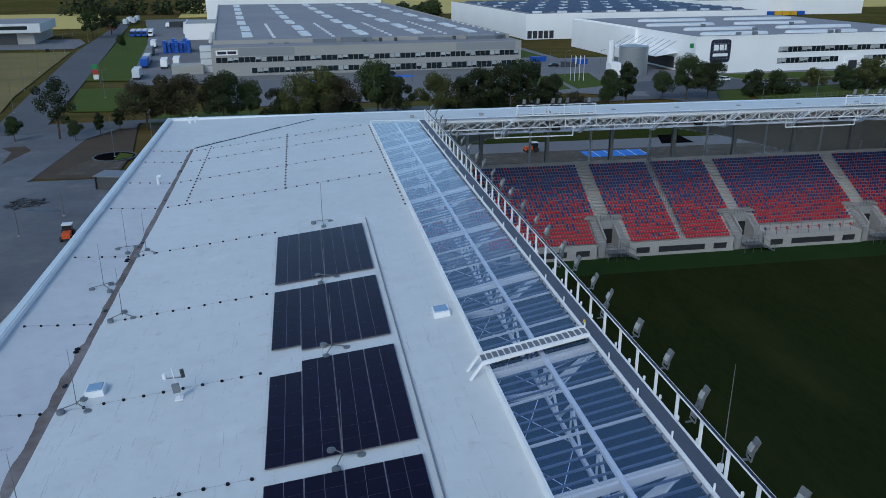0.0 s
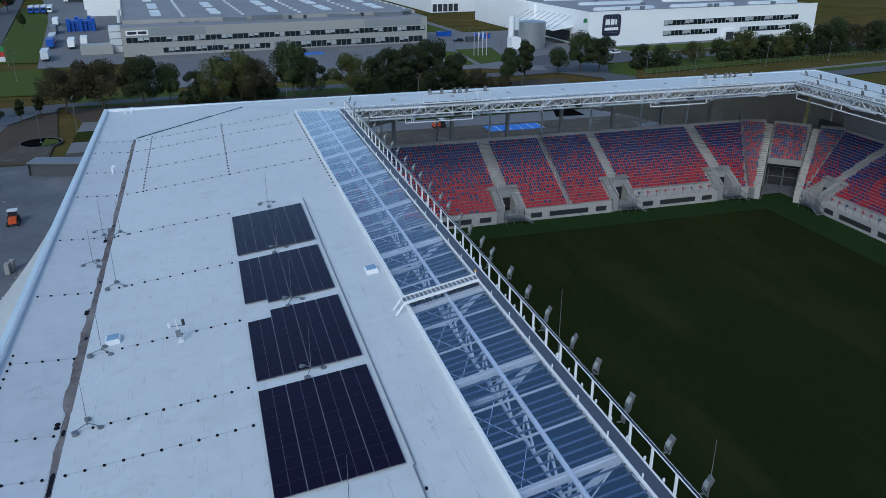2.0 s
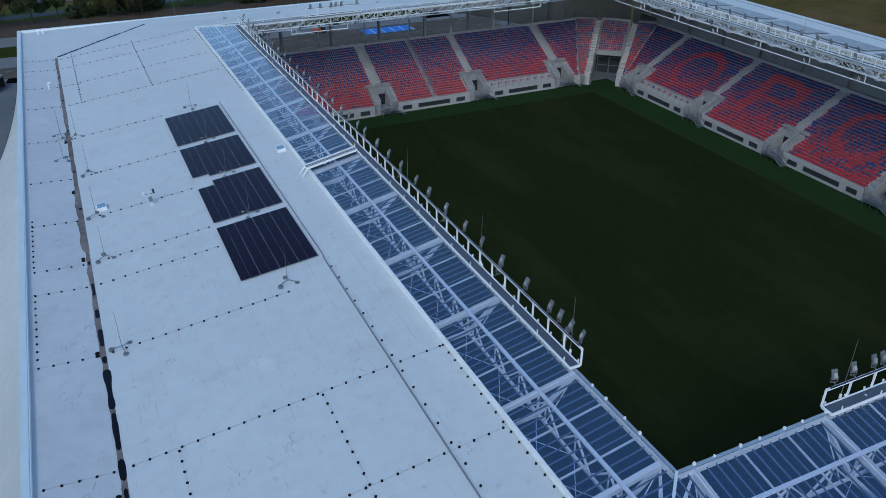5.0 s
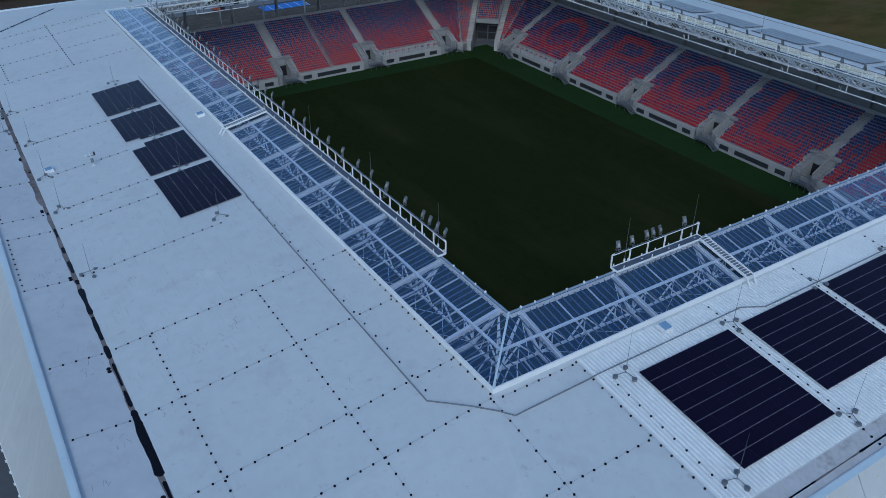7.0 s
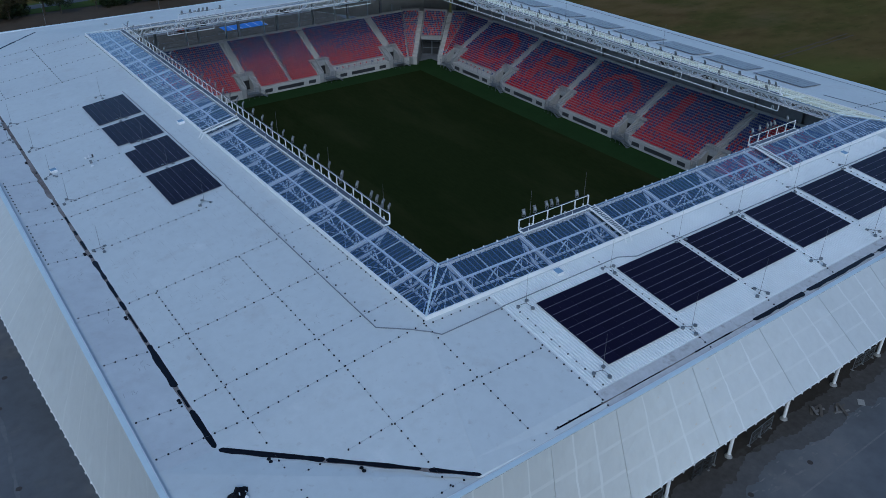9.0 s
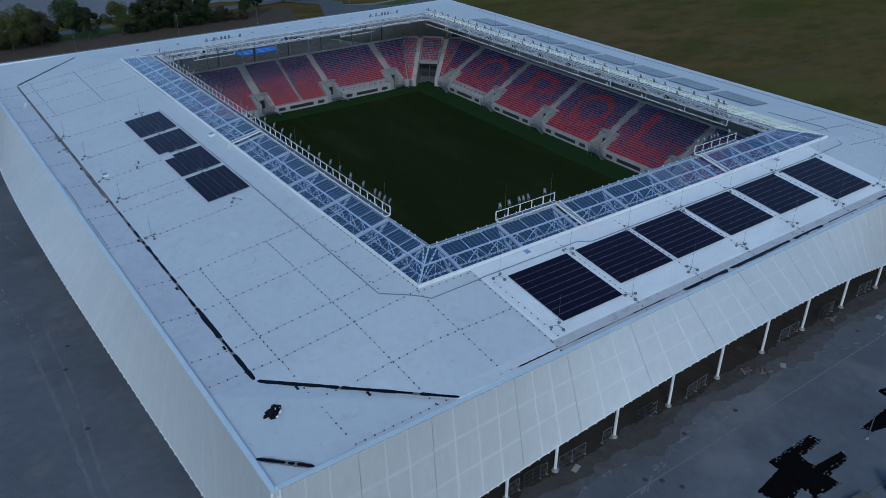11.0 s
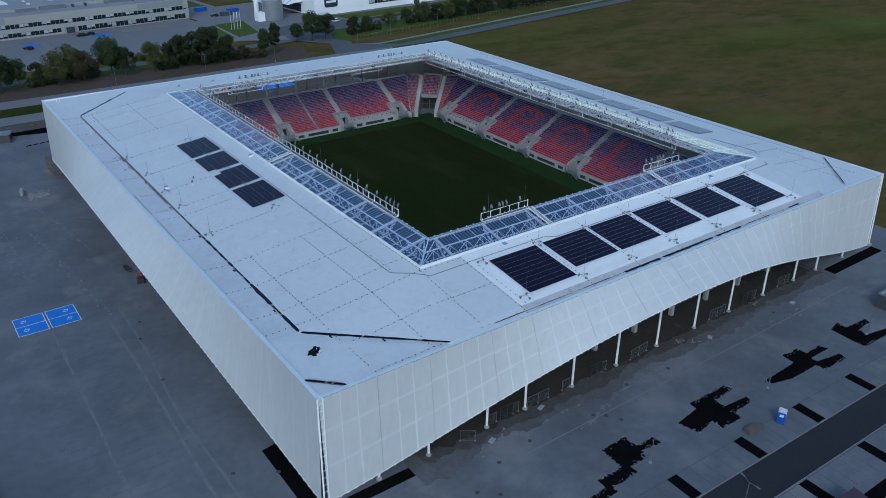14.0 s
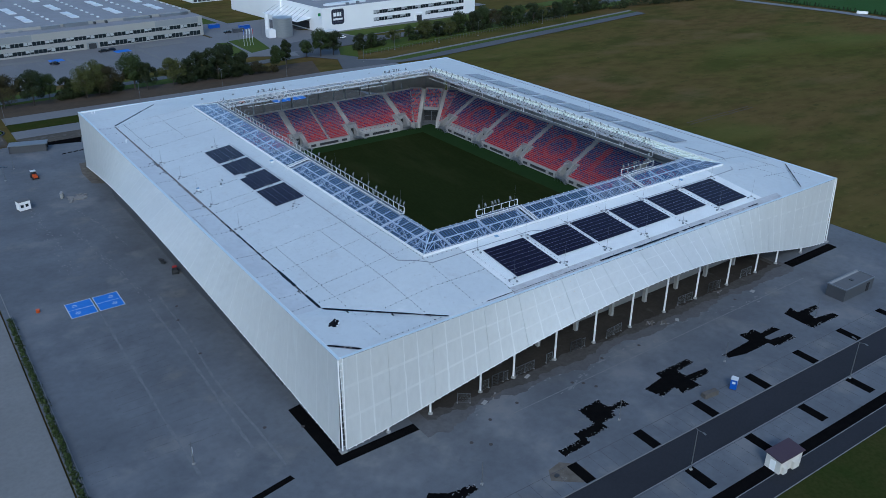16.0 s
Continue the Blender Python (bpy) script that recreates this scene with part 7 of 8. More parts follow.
def tree(name, seed, h, w, mat, label, slim=False, leaves=9000):
    rng = random.Random(seed)
    t = thing(name, label, "tree", "trees")
    tr = Shape()
    tr.tube((0, 0, -0.2), (0.1, 0.05, h * 0.30), 0.035 * h * 0.6, 8, 0.02 * h * 0.7)
    tr.tube((0.1, 0.05, h * 0.30), (0.0, 0.2, h * 0.72), 0.02 * h * 0.7, 7, 0.04)
    blobs = []
    for k in range(15):
        a = k * 2.4 + rng.random()
        zz = h * (0.34 + 0.60 * (k + rng.random()) / 15)
        prof = math.sin(math.pi * min(0.95, max(0.12, (zz / h - 0.18) / 0.86))) ** 0.7
        rr = w * prof * (0.15 + 0.85 * rng.random()) * (0.6 if slim else 1)
        c = (rr * math.cos(a), rr * math.sin(a), zz)
        tr.tube((0.05, 0.1, zz * 0.62), c, 0.012 * h * 0.5, 5, 0.02)
        blobs.append((c, w * (0.20 + 0.26 * rng.random()) * (0.8 if slim else 1)))
    blobs.append(((0, 0, h * 0.86), w * 0.3))
    part("trunk", tr, M_BARK, t)
    part("crown", leaf_cloud(rng, blobs, leaves, 0.019 * h * 0.9), mat, t)
    return t


TREES = [tree("tree", 1, 13, 5.6, M_LEAF2, "broad dark green tree by the road"), tree("tree", 2, 12, 4.6, M_LEAF, "green leafy tree by the road"),
         tree("tree", 3, 11, 5.0, M_LEAF3, "yellowing leafy tree by the road"), tree("tree", 4, 12, 6.2, M_LEAF4, "browning broad tree by the road"),
         tree("tree", 5, 9, 3.6, M_LEAF, "small green tree by the road", True), tree("tree", 6, 10, 3.0, M_LEAF2, "slim dark conifer by the road", True),
         tree("tree", 7, 14, 4.6, M_LEAF2, "tall thin tree with sparse dark leaves", False, 2600)]
FOREST = [(3, -21, 262, 1.0), (3, -12, 264, 1.05), (0, -1, 262, 1.0), (1, 6, 266, 0.8), (2, 20, 262, 0.95), (2, 26, 265, 1.0), (3, 30, 264, 0.9), (0, 14, 267, 0.6), (1, 41, 264, 1.15), (0, 46, 262, 0.7), (2, 58, 263, 0.95),
          (0, 66, 263, 0.75), (0, 72, 265, 0.85), (0, 79, 262, 1.0), (0, 85, 265, 1.0), (0, 91, 263, 0.75), (3, 98, 262, 0.5), (4, 109, 262, 1.1), (5, 115, 264, 1.3), (1, 136, 268, 1.1), (0, 143, 268, 0.9), (1, 129, 270, 0.7),
          (0, 162, 274, 0.6), (1, 168, 272, 0.65), (2, 184, 276, 0.7), (1, 194, 276, 0.7), (2, 205, 277, 0.95), (0, 214, 277, 0.7), (2, 222, 276, 0.8), (1, 231, 280, 1.0), (0, 240, 278, 0.9), (1, 250, 282, 1.1), (3, 258, 284, 0.9), (0, 268, 282, 0.9),
          (1, 279, 284, 0.9), (0, 290, 282, 0.9), (2, 300, 286, 0.8), (0, 312, 286, 0.8), (1, 326, 290, 0.9), (0, 340, 290, 0.9), (1, 356, 296, 0.9),
          (6, -37.5, 241.5, 0.95), (5, -28.5, 243, 0.55), (5, -25, 248, 0.6), (4, -47, 240, 0.7), (4, -33, 238, 0.6), (0, -62, 262, 0.5), (0, -68, 250, 0.5), (1, -92, 520, 1.2), (0, -86, 540, 1.2), (4, -64, 455, 0.8)]
used = set()
for i, x, y, k in FOREST:
    k *= 1.08
    if x < 125 and 255 < y < 270:
        x, y, k = 19.5 + (x - 19.5) * 0.95, 41 + (y - 41) * 0.95, k * 1.08 * (0.88 + 0.3 * ((x * 13 + y * 7) % 1 + (x * 5) % 7 / 7) / 1.5)
    m = pose(x, y, -0.2, 0, 0, (x * 53 + y * 17) % 360) @ Matrix.Diagonal((k, k, k * (0.92 + 0.16 * ((x * 7) % 1)), 1))
    if i not in used:
        TREES[i].matrix_basis = m
        used.add(i)
    else:
        c = copy_thing(TREES[i], pose(x, y, -0.2, 0, 0, (x * 53 + y * 17) % 360))
        c.scale = (k, k, k * (0.92 + 0.16 * ((x * 7) % 1)))

rng = random.Random(77)


def hedge(name, pts, w, h, count, mat, label, size=0.28):
    blobs = []
    for a, b in zip(pts, pts[1:]):
        L = math.hypot(b[0] - a[0], b[1] - a[1])
        n = max(1, int(L / (w * 0.6)))
        for i in range(n):
            k = (i + rng.random()) / n
            blobs.append(((a[0] + (b[0] - a[0]) * k + rng.gauss(0, w * 0.15), a[1] + (b[1] - a[1]) * k + rng.gauss(0, w * 0.15), h * (0.25 + 0.3 * rng.random())), w * (0.4 + 0.3 * rng.random())))
    return tagged(part(name, leaf_cloud(rng, blobs, count, size), mat), label, "hedge", kind="stuff")


hedge("hedge", [(-37.9, -6), (-37.6, 76)], 1.0, 1.0, 5000, M_LEAF, "low ragged hedge along the paved edge", 0.2)
hedge("hedge", [(8, 254), (22, 256), (36, 255)], 4.0, 5.0, 3500, M_LEAF2, "dark shrubs under the trees", 0.4)
hedge("hedge", [(60, 254), (95, 252)], 4.5, 6.0, 5000, M_LEAF2, "dense dark shrubs under the trees", 0.4)
hedge("hedge", [(95, 252), (106, 251)], 3.5, 4.0, 1200, M_LEAF4, "browning shrubs beside the road", 0.35)
hedge("hedge", [(158, 272), (176, 275)], 4.0, 4.0, 2200, M_LEAF2, "dark shrubs along the path", 0.4)
hedge("hedge", [(198, 278), (280, 285), (360, 296)], 6.0, 6.0, 9000, M_LEAF2, "wild shrubs along the far road", 0.5)
hedge("hedge", [(360, 296), (400, 292), (440, 288), (472, 292)], 6.0, 7.0, 4000, M_LEAF2, "dark wild shrubs at the corner of the meadow", 0.5)
hedge("hedge", [(-160, 735), (-60, 740), (60, 760)], 14.0, 12.0, 5000, M_LEAF2, "dark wood at the edge of the ripe field", 1.3)
hedge("hedge", [(105, 700), (135, 690)], 10.0, 9.0, 2500, M_LEAF, "trees behind the warehouse", 1.2)
s = Shape()
for i in range(42):
    y = -6 + i * 2.0
    s.bar((-37.1, y, 0), (-37.1, y, 1.1), 0.07)
s.bar((-37.1, -6, 1.05), (-37.1, 76, 1.05), 0.06).bar((-37.1, -6, 0.5), (-37.1, 76, 0.5), 0.05)
tagged(part("wire_fence", s, M_LAMP), "low grey wire fence beside the hedge", "fence")

# ---- roads and plots north of the stadium ----
flat("path_north", rect(-14, 208, 150, 217.5), -0.04, M_ROADFAR, "grey gravel path north of the stadium", "path", 0.2)
flat("verge_north", rect(-14, 217.5, 160, 228), -0.06, M_VERGE, "dull grass verge beside the path", "grass", 0.2)
flat("path_north_far", rect(-14, 228, 160, 238), -0.05, M_ROADFAR, "grey path beside the verge", "path", 0.2)
flat("soil_north", [(-14, 238), (120, 238), (128, 262), (-20, 256)], -0.08, M_SOIL, "bare brown soil beside the trees", "soil", 0.2)
flat("lawn_trees", rect(-20, 257, 104, 272), -0.03, M_GRASS, "green grass below the trees", "grass", 0.2)
flat("road_north", [(-120, 244), (-22, 252), (-22, 258), (150, 274), (150, 281), (-22, 263), (-120, 251)], -0.01, M_ROADGREY, "grey asphalt road north of the stadium", "road", 0.2)


def far(u, v, ox=-11.4, oy=346.0, deg=4.5):
    """A place in the grid of the industrial park."""
    c, s_ = math.cos(radians(deg)), math.sin(radians(deg))
    return (ox + u * c - v * s_, oy + u * s_ + v * c)


def far_quad(u0, v0, u1, v1):
    return [far(u0, v0), far(u1, v0), far(u1, v1), far(u0, v1)]


flat("car_park_far", far_quad(4, -68, 118, 0), 0.0, M_ROADFAR, "grey car park before the warehouse", "car park", 0.2)
flat("yard_far", [far(*p) for p in ((-28, -16), (0, -16), (0, 330), (-52, 330), (-37, 176))], 0.0, M_ROADFAR, "grey truck yard beside the warehouse", "yard", 0.2)
flat("road_west_far", [far(*p) for p in ((-52, -95), (-40, -95), (-43, -20), (-55, 223), (-59, 300), (-66, 300), (-63.5, 107), (-56, -31))], -0.01, M_ROADGREY, "grey road running past the industrial park", "road", 0.2)
flat("lawn_far", [far(*p) for p in ((-44.2, 1.5), (-28.8, -2.3), (-34.5, 140), (-37.7, 176), (-53.5, 218))], 0.0, M_GRASS, "green lawn between road and truck yard", "grass", 0.2)
flat("lawn_far", [far(*p) for p in ((-38.4, -64), (-19.2, -66.8), (-23.8, -20.3), (-43.0, -18.6))], 0.0, M_GRASS, "green lawn before the truck yard", "grass", 0.2)
flat("plot_west", [far(*p) for p in ((-230, -70), (-57, -60), (-60, -31), (-66, 107), (-240, 118))], -0.05, M_GRASSDRY, "dry rough plot beside the road", "ground", 0.2)
flat("office_yard", [far(*p) for p in ((-67, 122), (-66, 150), (-72, 175), (-180, 190), (-180, 130))], -0.02, M_ROADFAR, "grey yard before the office building", "yard", 0.2)
flat("ripe_field", far_quad(-420, 255, -80, 420), 0.0, M_CROP, "ripe yellow field behind the office building", "field", 0.2)
flat("ripe_field", far_quad(-30, 350, 900, 600), 0.0, M_CROP, "ripe yellow field behind the warehouses", "field", 0.2)
flat("road_mid_far", far_quad(120, -18, 320, 24), -0.005, M_ROADFAR, "grey access road between the factories", "road", 0.2)
flat("road_mid_far", far_quad(118, 24, 146, 200), -0.008, M_ROADFAR, "grey access road between the factories", "road", 0.2)
flat("lawn_far", far_quad(130, 30, 142, 70), 0.01, M_GRASS, "green traffic island", "grass", 0.2)
flat("verge_east", [(158, 262), (230, 274), (360, 296), (420, 310), (420, 318), (280, 300), (190, 286), (165, 283)], -0.04, M_GRASS, "green verge with wild shrubs", "grass", 0.2)
flat("road_curve", [(122, 288), (136, 285), (156, 285), (189.4, 287.6), (280, 298), (420, 316), (420, 326), (280, 308), (195, 298.2), (176, 303), (171, 317), (131.5, 305)], -0.03, M_ROADGREY, "grey access road before the white factory", "road", 0.2)
flat("forecourt", [(171, 318), (176.6, 303.3), (225.5, 307.8), (294, 318), (300, 336), (166, 324)], -0.03, M_ROADFAR, "pale forecourt before the white factory", "pavement", 0.2)
flat("lawn_far", [(174, 320), (177.5, 304.2), (225.5, 308.8), (279, 315.3), (400, 336), (400, 346), (294, 331.5), (236, 322)], -0.02, M_GRASS, "bright lawn before the white factory", "grass", 0.2)
flat("yard_mid", [(99, 292), (128, 276), (150, 283), (172, 303), (170, 330), (150, 345), (106, 345)], -0.06, M_ROADFAR, "grey paved yard beside the tank", "yard", 0.2)
flat("junction", [(132, 238), (176, 234.6), (158, 245), (148, 252), (151, 257), (146, 266), (153, 281), (150, 285), (130, 285), (128, 275), (140, 258)], -0.02, M_ROADGREY, "grey road junction northeast of the stadium", "road", 0.2)
flat("lawn_far", [(153.1, 281), (146, 265.4), (151.5, 257.2), (165, 283), (158, 283.8)], -0.01, M_GRASS, "green lawn beside the junction", "grass", 0.2)
flat("lawn_far", [(104.5, 328.5), (99.1, 292.8), (108.5, 295), (110.4, 326.4)], 0.0, M_GRASS, "green lawn beside the car park", "grass", 0.2)
flat("lawn_far", [(111.9, 330), (110.8, 295.2), (123, 300.1), (128.1, 332.6)], 0.0, M_GRASS, "green lawn with flagpoles", "grass", 0.2)
flat("verge_field", [(158.5, 244), (166, 239), (228.8, 250.8), (375, 274.5), (375, 278.5), (232, 255.2)], -0.03, M_GRASS, "green strip between path and road", "grass", 0.2)
flat("path_field", [(147, 252), (158.5, 244.2), (232, 255.4), (375, 278.7), (375, 281.5), (235, 258.3), (160, 246.6)], -0.02, M_PAVE, "pale concrete path beside the meadow", "path", 0.2)
flat("road_field", [(166, 238.9), (176, 234.7), (221, 241), (375, 267), (375, 274), (228, 250)], -0.02, M_ROADGREY, "grey road beside the meadow", "road", 0.2)
flat("green_field_far", [(494, 330), (497, 252), (503, 174), (503, -300), (1200, -300), (1200, 420), (700, 420)], -0.12, M_GREENFIELD, "green sown field beyond the meadow", "field", 0.1)
flat("gravel_track", [(473, 300), (476, 262), (485.5, 199), (485, 163), (480, -300), (489, -300), (494, 163), (494, 199), (484, 262), (480, 300)], -0.15, M_ROADFAR, "grey gravel track at the far edge of the meadow", "path", 0.1)
rg = random.Random(90)
shrub = None
for i in range(70):
    y = 254 - i * 2.6 - rg.random()
    h = rg.uniform(2.2, 4.2)
    at0 = pose(497.5 + 0.04 * (254 - y) + rg.gauss(0, 0.7), y, -0.2, 0, 0, rg.uniform(0, 360)) @ Matrix.Diagonal((h / 3, h / 3, h / 3, 1))
    if shrub is None:
        shrub = thing("conifer", "small dark pointed conifer in a row beside the field", "conifer", "conifer row", m=at0)
        part("trunk", Shape().tube((0, 0, 0), (0, 0, 2.6), 0.07, 6, 0.02), M_BARK, shrub)
        part("crown", leaf_cloud(rg, [((rg.gauss(0, 0.12), rg.gauss(0, 0.12), 0.4 + 0.3 * k), 0.85 - 0.085 * k) for k in range(9)], 260, 0.16), M_LEAF2, shrub)
    else:
        c = copy_thing(shrub, at0)
sign_far = thing("field_board", "white board on two posts beside the field", "board", m=pose(492.6, 184.0, -0.3, 0, 0, -60))
part("panel", Shape().box(-3.4, -0.06, 0.8, 3.4, 0.06, 2.6), M_WHITEWALL, sign_far)
for x in (-2.6, 2.6):
    part("post", Shape().bar((x, 0, 0), (x, 0, 0.9), 0.14), M_GREYSTEEL, sign_far)
# tyre tracks pressed into the meadow
for y0, y1 in ((87.2, 88.4), (89.3, 90.4)):
    ring = [(197 + 2.5 * i, y0 + (y1 - y0) * i / 16 + 0.5 * noise.noise(Vector((i * 0.4, y0, 0)))) for i in range(17)]
    decal("tyre_track", [(x, y - 0.28) for x, y in ring] + [(x, y + 0.28) for x, y in ring[::-1]], M_SOIL, "dark tyre track pressed into the meadow", "track", -0.285, 0.01)


# ---- factories ----
def frame_of(ox, oy, deg):
    return pose(ox, oy, 0, 0, 0, deg)


def window_row(parent, u0, u1, z0, z1, n, depth=0.12):
    w = (u1 - u0) / n
    for i in range(n):
        a, b = u0 + i * w + 0.06, u0 + (i + 1) * w - 0.06
        win = part("window", Shape().box(a, -0.03, z0, b, depth, z1), M_WINDOW, parent)
        if (i * 7 + round(u0)) % 5 in (1, 3):
            part("blind", Shape().box(a + 0.1, -0.045, z0 + (z1 - z0) * (0.15 + 0.12 * (i % 4)), b - 0.1, -0.032, z1 - 0.05), M_BLIND, win, "pale drawn blind")
        part("frame", Shape().box(a - 0.06, -0.08, z0 - 0.06, b + 0.06, -0.03, z0).box(a - 0.06, -0.08, z1, b + 0.06, -0.03, z1 + 0.06).box(a - 0.06, -0.08, z0, a, -0.03, z1), M_FRAME, win)


g = thing("warehouse", "long grey warehouse with two window bands and roof lights", "warehouse", m=frame_of(-11.4, 346.0, 4.5))
WL, WD, WHT = 119.5, 300.0, 10.4
part("wall", Shape().box(0, 0, 0, WL, 13, WHT), M_WH_WALL, g)
part("wall", Shape().box(1, 13.0, 0, WL - 1, WD, WHT + 0.9), M_WH_WALL2, g)
part("roof", Shape().box(0.2, 0.2, WHT, WL - 0.2, 13.0, WHT + 0.06), M_WH_ROOF, g, "lower roof strip")
rf = part("roof", Shape().box(1.2, 13.2, WHT + 0.9, WL - 1.2, WD - 0.2, WHT + 1.0), M_WH_ROOF, g, "grey felt roof")
part("parapet", Shape().box(0.8, 12.6, WHT, WL - 0.8, 13.1, WHT + 1.5).box(0.8, 13.1, WHT, 1.3, WD, WHT + 1.5).box(WL - 1.3, 13.1, WHT, WL - 0.8, WD, WHT + 1.5), M_WH_WALL, g)
window_row(g, 1.5, WL - 1.0, 5.0, 6.9, 58)
window_row(g, 14.0, 54.0, 1.0, 2.9, 20)
window_row(g, 62.0, WL - 2.0, 0.6, 2.9, 27)
part("entrance", Shape().box(55.5, -0.5, 0, 61, 0.1, 3.4), M_WH_WALL2, g, "grey entrance porch")
part("entrance_door", Shape().box(56.3, -0.56, 0, 60.2, -0.5, 2.9), M_DARK, g)
sg = part("sign", Shape().box(1.6, -0.12, 7.7, 9.4, -0.02, 9.5), M_WHITEWALL, g, "white sign with dark bars")
part("sign_writing", Shape().box(2.2, -0.15, 8.1, 5.4, -0.125, 9.1).box(5.8, -0.15, 8.1, 8.9, -0.125, 9.1), M_LOGO, sg)
part("panel_field", Shape().box(9.9, -0.06, 7.3, 30.0, 0.02, 10.2), M_WH_WALL2, g, "slightly darker cladding field")
part("panel_field", Shape().box(92.5, -0.06, 7.3, 117.0, 0.02, 10.2), M_WH_WALL2, g, "slightly darker cladding field")
for row, v0 in enumerate((30, 62, 100, 140, 180, 220, 262)):
    for cidx in range(5):
        u = 12 + cidx * 23.5 + (0 if row < 2 else -1)
        n = 2 if row < 1 else 3
        if row % 2 == 0 or cidx < 5:
            for k in range(2):
                s = Shape().prism([(u, v0 + k * 12, WHT + 1.0), (u + 4, v0 + k * 12, WHT + 1.0), (u + 4, v0 + k * 12 + 9, WHT + 1.0), (u, v0 + k * 12 + 9, WHT + 1.0)][::-1], (0, 0, 0.5))
                part("roof_light", s, M_SKYLIGHT, rf)
for cidx in range(5):
    for k in range(9):
        part("smoke_vent", Shape().box(23.5 + cidx * 23.5, 24 + k * 9.0, WHT + 1.0, 24.7 + cidx * 23.5, 26.2 + k * 9.0, WHT + 1.5), M_SKYLIGHT, rf)
for u, w_, h_ in ((38, 9, 1.6), (49, 12, 2.0), (80, 6, 1.4), (86, 9, 1.0), (100, 16, 1.4), (112, 4, 1.8), (57, 2, 1.0), (64, 1, 1.4), (70, 1, 1.4), (94, 1, 1.5), (21, 2, 0.6), (27, 2, 0.6)):
    part("roof_unit", Shape().box(u, 9.5, WHT + 0.06, u + w_, 11.5, WHT + h_), M_GREYSTEEL if w_ > 1 else M_DARK, g, "grey air handling unit")
part("service_tower", Shape().box(-4.4, 14.0, 0, -0.2, 20, 9.6), M_SKYLIGHT, g, "pale service tower")
for k in range(3):
    part("tower_band", Shape().box(-4.45, 13.95, 2.4 + 2.6 * k, -0.15, 20.05, 2.7 + 2.6 * k), M_CABLE, g)
part("low_building", Shape().box(-15, 10, 0, -3.6, 18, 3.4), M_WH_WALL, g)
for k in range(7):
    part("wall_light", Shape().tube((-0.2, 18 + k * 7, WHT + 0.2), (-0.2, 18 + k * 7, WHT + 1.2), 0.7, 10), M_SKYLIGHT, g)

# white factory with a dark square sign
g = thing("white_factory", "large white factory hall with a dark rounded sign", "factory", m=frame_of(165.5, 322.0, 5.0))
FL, FD, FH = 118.0, 110.0, 13.2
part("wall", Shape().box(0, 0, 0, FL, FD, FH), M_WHITEWALL, g)
rf = part("roof", Shape().box(0.5, 0.5, FH, FL - 0.5, FD - 0.5, FH + 0.08), M_WH_ROOF, g, "grey felt roof")
part("parapet", Shape().box(-0.1, -0.1, FH, FL + 0.1, 0.4, FH + 0.6).box(-0.1, 0.4, FH, 0.4, FD, FH + 0.6), M_WHITEWALL, g)


def whale_light(u0, v0, u1, v1, z):
    """A long rounded roof light."""
    sh = Shape()
    n, cx, cy = 20, (u0 + u1) / 2, (v0 + v1) / 2
    hx, hy = (u1 - u0) / 2, (v1 - v0) / 2
    rings = []
    for lev, k in ((0.0, 1.0), (0.45, 0.97), (0.85, 0.86), (1.05, 0.6)):
        ring = []
        for q in range(n):
            a = 2 * math.pi * q / n
            c, s_ = math.cos(a), math.sin(a)
            ex = (hx - hy + hy * k) * (1 if c > 0 else -1) * abs(c) ** 0.35
            ring.append((cx + ex, cy + hy * k * s_, z + lev))
        rings.append(len(sh.v))
        sh.v += ring
    for a, b in zip(rings, rings[1:]):
        sh.f += [(a + q, a + (q + 1) % n, b + (q + 1) % n, b + q) for q in range(n)]
    sh.f.append(tuple(rings[-1] + q for q in range(n)))
    return sh


for u0, v0, u1 in ((8, 8, 38), (46, 8, 80), (88, 8, 116), (14, 30, 48), (58, 30, 96), (10, 54, 44), (54, 54, 92), (20, 80, 56), (66, 80, 104)):
    part("roof_light", whale_light(u0, v0, u1, v0 + 5.0, FH + 0.08), M_SKYLIGHT, rf)
for u, v in ((20, 4), (28, 5), (62, 4.5), (66, 5), (96, 4), (40, 22), (30, 44), (76, 46)):
    part("roof_unit", Shape().box(u, v, FH + 0.08, u + 1.6, v + 1.4, FH + 1.5), M_GREYSTEEL, rf)
window_row(g, 36, 108, 7.2, 9.2, 34)
window_row(g, 36, 64, 3.0, 5.0, 14)
window_row(g, 76, 108, 3.0, 5.0, 15)
part("porch", Shape().box(67, -1.2, 0, 73, 0.0, 4.6), M_WHITEWALL, g)
part("porch_door", Shape().box(68, -1.25, 0.1, 72, -1.2, 3.4), M_DARK, g)
pts = []
for cx, cz, a0 in ((13.6, 11.3, 0), (7.6, 11.3, 90), (7.6, 5.4, 180), (13.6, 5.4, 270)):
    for k in range(4):
        a = radians(a0 + k * 30)
        pts.append((cx + 1.3 * math.cos(a), -0.14, cz + 1.3 * math.sin(a)))
sg = part("sign", Shape().prism(pts[::-1], (0, 0.1, 0)), M_LOGO, g, "dark rounded square sign with white bars")
part("sign_writing", Shape().box(7.6, -0.18, 8.6, 9.7, -0.145, 10.7).box(10.1, -0.18, 8.6, 11.8, -0.145, 10.7).box(12.2, -0.18, 8.6, 13.0, -0.145, 10.7).box(7.4, -0.18, 6.4, 13.8, -0.145, 7.5), M_WHITEWALL, sg, "white plain bars")
